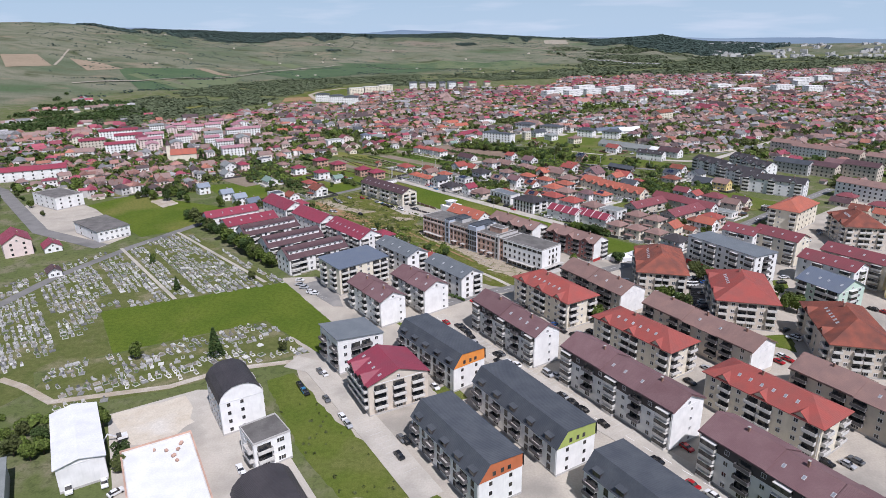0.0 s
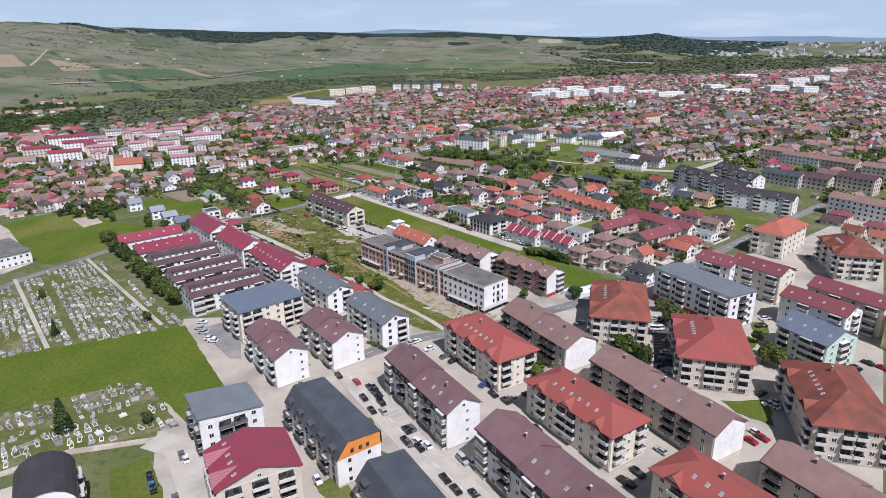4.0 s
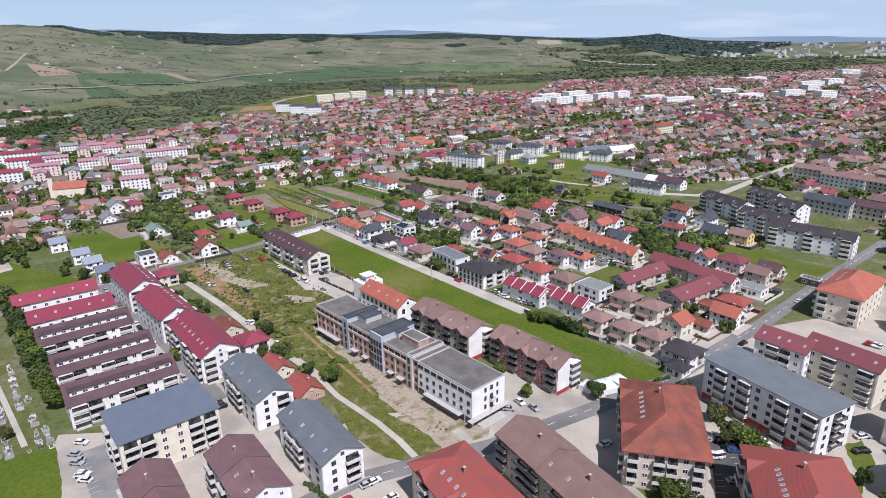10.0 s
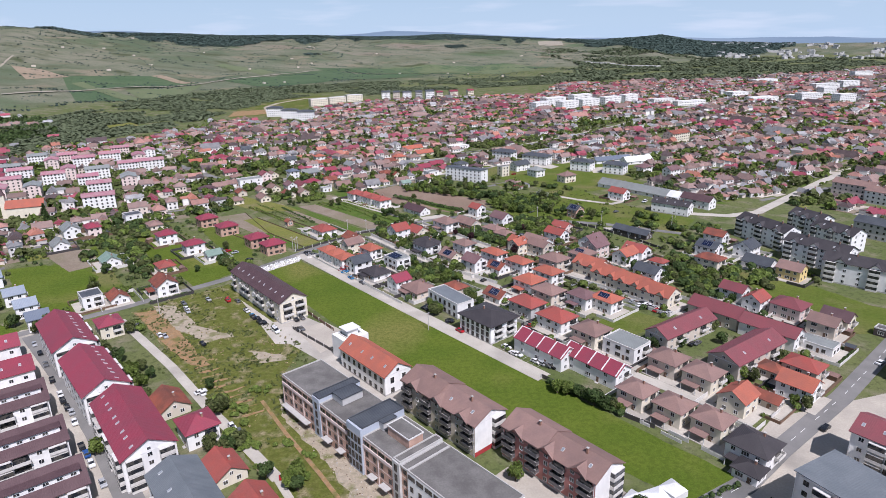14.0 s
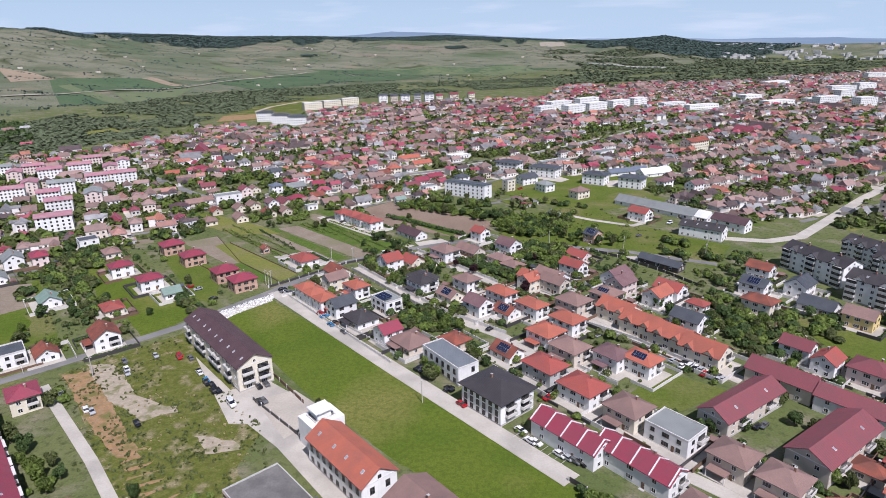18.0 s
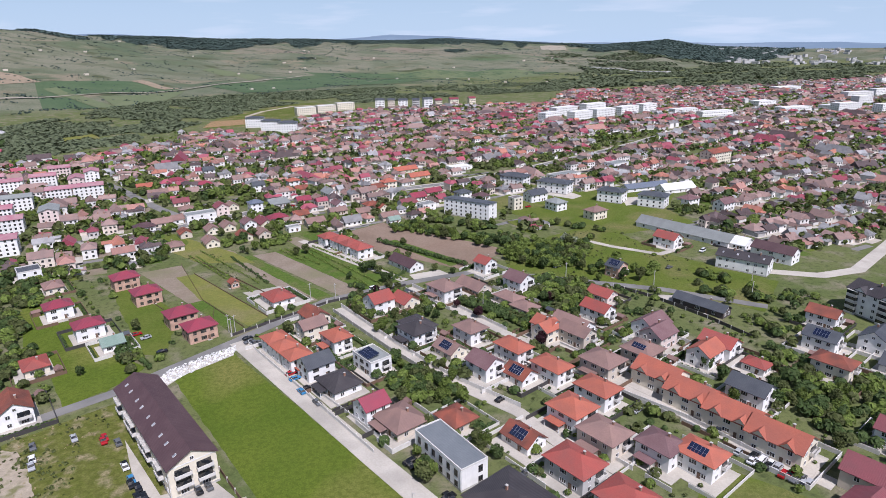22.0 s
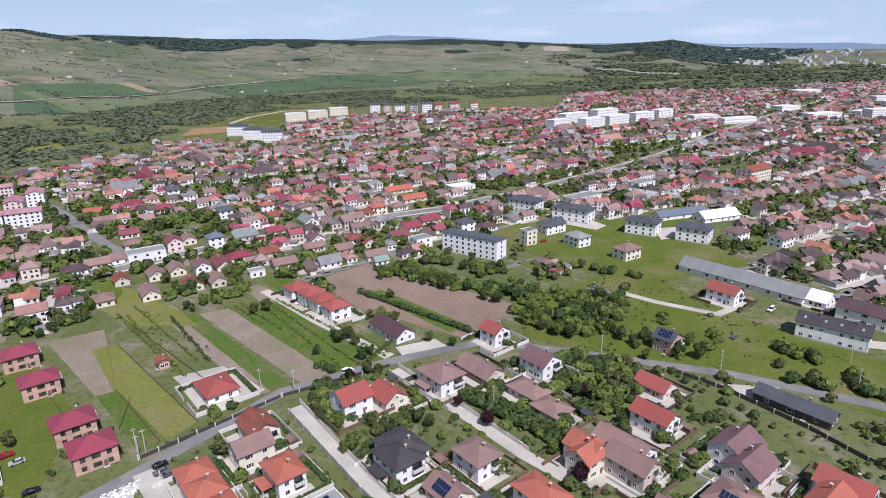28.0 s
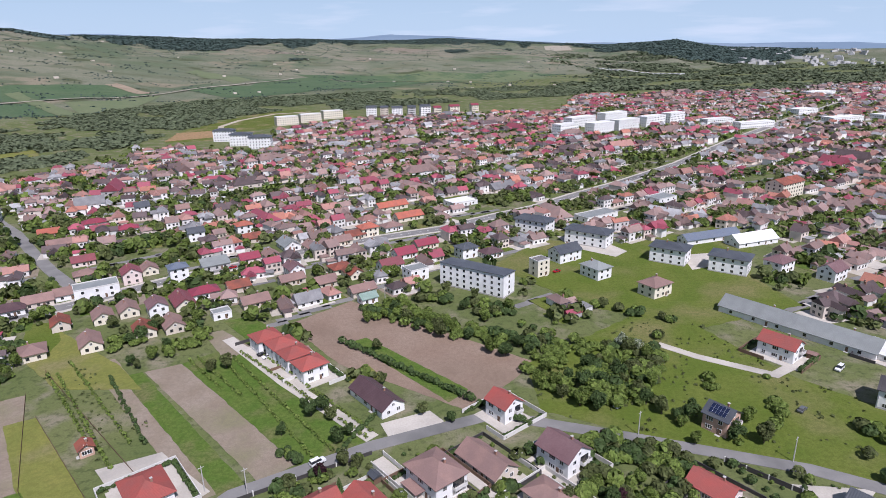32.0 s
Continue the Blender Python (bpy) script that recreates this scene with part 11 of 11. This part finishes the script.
scatter_mesh("weeds", weeds, LEAF[2], "tufts of weeds on the rough plots", "weeds", 8, 32, 0.3)


# long tufts, dry stalks and bushes on the unbuilt plot
rnd = random.Random(64)
PLOT = [(-116.7, 460.1), (-73.2, 483.3), (-15.7, 413.1), (-1.3, 370.8), (43.5, 298.4), (42.6, 293.7), (18.6, 294.4), (9.4, 314.6), (-32.3, 363.5), (-67.2, 393.1)]
green, dry, shrubs = [], [], []
for i in range(9000):
    x, y = rnd.uniform(-100, 45), rnd.uniform(275, 470)
    if not inside((x, y), PLOT) or any(math.hypot(x - a, y - b2) < c * 0.75 for a, b2, c in BUILT) or any(near_line(x, y, p, w / 2 + 0.3) for p, w in ROADS):
        continue
    n = noise.noise((x / 9, y / 9, 1.7))
    s = rnd.uniform(0.35, 0.9)
    if n > 0.02:
        green.append((x, y, 0.0, s * 1.3, s))
    elif n < -0.22 and rnd.random() < 0.6:
        dry.append((x, y, 0.0, s, s * 0.7))
for x, y, s in [(-35.3, 367.9, 5.5), (-22.6, 351.1, 5), (-18.6, 347.2, 4), (-0.6, 331.2, 4.5), (-6.5, 346.8, 3), (-24.2, 378.7, 3.2), (0.5, 341.1, 2.6), (-26.3, 365.4, 4), (-70.8, 387.1, 4), (-16.5, 335.0, 3)]:
    for i in range(7):
        q = s * rnd.uniform(0.45, 0.8)
        shrubs.append((x + rnd.gauss(0, s * 0.4), y + rnd.gauss(0, s * 0.4), 0.0, q, q * 0.9))
scatter_mesh("tall_grass", green, LEAF[2], "tufts of tall grass on the unbuilt plot", "grass", 9, 51, 0.3)
scatter_mesh("plot_bushes", shrubs, LEAF[0], "bushes along the drain of the unbuilt plot", "bushes", 90, 53, 0.45)
scatter_mesh("dry_grass", dry, STALK, "dry straw-coloured tufts on the unbuilt plot", "grass", 7, 52, 0.3)

# loose stones: white boulders by the junction, rubble beside the unfinished block
def stones(name, pg, count, lo, hi, mats, label, category, seed):
    rng, sp = random.Random(seed), Soup()
    xs, ys = [p[0] for p in pg], [p[1] for p in pg]
    faces = ((4, 5, 6, 7), (0, 1, 5, 4), (1, 2, 6, 5), (2, 3, 7, 6), (3, 0, 4, 7))
    got = 0
    while got < count:
        x, y = rng.uniform(min(xs), max(xs)), rng.uniform(min(ys), max(ys))
        if not inside((x, y), pg):
            continue
        got += 1
        s = lo + (hi - lo) * rng.random() ** 2
        j = lambda k: rng.uniform(0.6, 1.2) * k
        pts = [(j(-s / 2), j(-s / 2), 0), (j(s / 2), j(-s / 2), 0), (j(s / 2), j(s / 2), 0), (j(-s / 2), j(s / 2), 0),
               (j(-s / 3), j(-s / 3), j(s * 0.5)), (j(s / 3), j(-s / 3), j(s * 0.5)), (j(s / 3), j(s / 3), j(s * 0.5)), (j(-s / 3), j(s / 3), j(s * 0.5))]
        sp.add(pts, faces, rng.randrange(len(mats)), x, y, 0.05, rng.uniform(0, 360))
    sp.make(name, mats, label, category)


stones("white_boulders", BOULDERS, 900, 0.25, 0.95, [island_stone("boulder_white", (0.74, 0.73, 0.70)), island_stone("boulder_grey", (0.60, 0.59, 0.56))], "heaped white stones beside the road", "stones", 4)
stones("rubble", RUBBLE, 700, 0.12, 0.5, [island_stone("rubble_pale", (0.44, 0.39, 0.32)), island_stone("rubble_grey", (0.38, 0.36, 0.33)), WOODM], "building rubble, broken slabs and planks", "rubble", 5)

# white centre lines of the larger streets
ln = Soup()
for pts, z in MARKS:
    for (x0, y0), (x1, y1) in zip(pts, pts[1:]):
        d, an = math.hypot(x1 - x0, y1 - y0), math.degrees(math.atan2(y1 - y0, x1 - x0))
        for k in range(int(d / 6.5)):
            t = (k + 0.5) * 6.5 / d
            ln.box(0, x0 + (x1 - x0) * t, y0 + (y1 - y0) * t, z, an, 3.2, 0.16, 0.006)
ln.make("lane_lines", [PAINTW], "worn white dashed centre lines", "road marking")


def excavator(x, y, ang):
    ob = thing("excavator", x, y, 0.05, ang, "small white tracked excavator standing on bare ground", "excavator")
    for s in (-1, 1):
        bm = bmesh.new()
        box(bm, -1.6, 1.6, s * 1.0 - 0.25, s * 1.0 + 0.25, 0.0, 0.75)
        bmesh.ops.bevel(bm, geom=[e for e in bm.edges if abs(e.verts[0].co.x - e.verts[1].co.x) < 0.01 and abs(e.verts[0].co.z - e.verts[1].co.z) < 0.01], offset=0.3, segments=3, affect="EDGES")
        part("track", bm, TYRE, ob)
    bm = bmesh.new()
    box(bm, -1.7, 1.2, -1.1, 1.1, 0.85, 1.7)
    part("body", bm, CARC["white"], ob)
    bm = bmesh.new()
    box(bm, 0.0, 1.3, 0.05, 1.05, 1.703, 2.8)
    part("cab", bm, GLASS, ob)
    for nm, p0, p1, w in (("boom", (1.1, -0.3, 1.4), (3.6, -0.3, 3.3), 0.35), ("stick", (3.6, -0.3, 3.3), (4.9, -0.3, 1.2), 0.28)):
        p0, p1 = Vector(p0), Vector(p1)
        bm = bmesh.new()
        box(bm, 0, (p1 - p0).length, -w / 2, w / 2, -w / 2, w / 2)
        bm.transform(Matrix.Translation(p0) @ Matrix.Rotation(-math.atan2(p1.z - p0.z, p1.x - p0.x), 4, "Y"))
        part(nm, bm, CARC["white"], ob)
    bm = bmesh.new()
    box(bm, 4.4, 5.1, -0.75, 0.15, 0.35, 1.15)
    part("bucket", bm, RAIL, ob)


excavator(*DIGGER)
for pts in ([(-101.4, 623.7), (-71.2, 572.5), (-41.8, 541.1)], [(-88.9, 609.3), (-34.1, 551.8)], [(-104.0, 640.0), (-24.0, 562.0)], [(-63.0, 566.0), (-58.0, 548.0)], [(-112.0, 588.0), (-60.0, 536.0)]):
    fence("wire_fence", pts, 0.7, 0.03, WOODM, "thin wire fence between garden plots", gap=9, post="thin_post")
fence("fence", [(-1.7, 489.0), (9.1, 477.1), (27.9, 455.6)], 1.3, 0.14, RAILW, "pale low garden wall along the access road")
fence("fence", [(-35.4, 525.5), (23.3, 452.2)], 1.4, 0.14, RAILW, "pale garden fence along the access road")
fence("fence", [(-2.6, 562.1), (26.3, 521.7), (48.9, 494.2), (70.3, 475.1)], 1.8, 0.14, RAILW, "pale concrete fence along the street")
fence("fence", [(-5.4, 556.5), (23.4, 517.4), (45.6, 490.7)], 1.7, 0.14, SLABM, "grey concrete fence along the street")
fence("fence", [(29.8, 586.1), (51.5, 559.7), (71.9, 533.6)], 1.6, 0.14, RAILW, "white fence along the street")
fence("fence", [(26.7, 581.1), (48.2, 555.7)], 1.6, 0.14, RAILW, "white fence along the street")
fence("fence", [(104.0, 485.3), (122.9, 466.8), (138.2, 445.5)], 1.6, 0.14, RAILW, "pale fence along the street")
fence("fence", [(-44.8, 532.7), (-9.8, 566.4), (26.3, 586.6)], 1.3, 0.14, RAIL, "dark metal fence along the road")
fence("fence", [(129.8, 580.3), (144.6, 566.0), (160.7, 542.0), (170.6, 522.7)], 1.6, 0.14, RAIL, "dark mesh fence on the slope")
fence("fence", [(92.3, 401.9), (101.4, 388.5), (121.9, 363.4)], 1.6, 0.14, RAIL, "dark fence behind the gardens")
fence("fence", [(78.3, 383.3), (100.9, 358.0), (109.0, 350.9)], 1.7, 0.14, RAIL, "dark fence along the meadow")
fence("fence", [(-23.2, 428.5), (-1.2, 405.5)], 1.3, 0.14, RAIL, "dark fence round the parking lot")
fence("fence", [(-53.9, 487.8), (-4.9, 425.6)], 1.5, 0.14, WOODM, "weathered fence along the meadow")
HEDGES += hedge_row([(80.2, 379.6), (100.9, 358.0)], 2.6, 1.3)
HEDGES += hedge_row([(53.4, 563.5), (67.6, 549.6), (83.2, 535.7)], 3.6, 1.6)
HEDGES += hedge_row([(58.4, 565.2), (84.0, 540.0)], 3.4, 1.7)
HEDGES += hedge_row([(3.9, 556.5), (29.3, 546.1)], 2.6, 1.8)
HEDGES += hedge_row([(26.2, 508.5), (57.5, 460.3)], 3, 1.8)
HEDGES += hedge_row([(-87.0, 527.7), (-66.3, 505.0)], 2.2, 1.2)
HEDGES += hedge_row([(1.8, 271.1), (9.9, 263.1)], 1.6, 1.0)
HEDGES += hedge_row([(26.9, 609.9), (15.5, 586.6)], 2, 1.5)
HEDGES += hedge_row([(-45.0, 593.2), (-78.4, 636.9)], 1.6, 1.8)
HEDGES += hedge_row([(108.1, 316.9), (125.4, 324.8)], 1.6, 1.4)
HEDGES += hedge_row([(-7.7, 526.5), (9.8, 500.5)], 2, 1.6)
HEDGES += hedge_row([(128.9, 298.4), (137.9, 278.5)], 2.4, 1.6)
HEDGES += hedge_row([(161.6, 460.0), (174.5, 448.4)], 4, 2)
HEDGES += hedge_row([(6.9, 660.0), (77.3, 598.0)], 3, 2.2)
HEDGES += hedge_row([(10.7, 692.8), (52.1, 667.5)], 4, 2.0)
HEDGES += hedge_row([(66.5, 666.9), (87.9, 650.8)], 4.5, 1.8)
SHRUBS += hedge_row([(-51.9, 647.4), (-31.1, 624.3)], 1.3, 1.7, 0.2)
SHRUBS += hedge_row([(-50.0, 650.0), (-22.5, 619.4)], 1.3, 1.7, 0.2)
SHRUBS += hedge_row([(-33.3, 653.3), (25.9, 592.4)], 1.3, 1.7, 0.2)
SHRUBS += hedge_row([(-30.3, 658.1), (26.7, 596.1)], 1.3, 1.7, 0.2)
SHRUBS += hedge_row([(-35.5, 649.3), (15.5, 586.6)], 1.3, 1.7, 0.2)
SHRUBS += hedge_row([(-36.5, 644.7), (9.3, 584.6)], 1.3, 1.7, 0.2)
SHRUBS += hedge_row([(-98.8, 647.4), (-49.4, 593.4)], 1.3, 1.7, 0.2)
SHRUBS += hedge_row([(-98.2, 637.8), (-48.9, 580.4)], 1.3, 1.7, 0.2)
SHRUBS += hedge_row([(-102.2, 638.0), (-58.8, 589.3)], 1.3, 1.7, 0.2)
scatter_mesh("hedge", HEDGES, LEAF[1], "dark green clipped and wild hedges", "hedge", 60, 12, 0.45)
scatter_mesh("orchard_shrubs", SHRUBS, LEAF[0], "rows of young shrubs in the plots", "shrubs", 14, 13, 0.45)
pole(-18.7, 571.5)
pole(-6.5, 570.3)
pole(-47.0, 536.8)
pole(108.8, 593.9)
pole(149.5, 579.6)
pole(190.8, 564.4)
pole(21.1, 700.4)
pole(63.4, 557.4)
pole(-44.0, 536.1)
pole(-44.5, 533.0)
pole(-89.1, 447.3)
pole(199.9, 583.1)
pole(36.1, 424.7)

# what sits on a roof belongs to it
for q in list(bpy.data.objects):
    if q.type == "MESH" and q.name.split(".")[0] in ("skylight", "chimney", "dormer", "panel", "solar_panel") and q.parent and q.parent.type == "EMPTY":
        roofs = [r for r in q.parent.children if r.name.split(".")[0] == "roof"]
        if roofs:
            mb = roofs[0].matrix_basis.inverted() @ q.matrix_basis
            q.parent = roofs[0]
            q.matrix_basis = mb
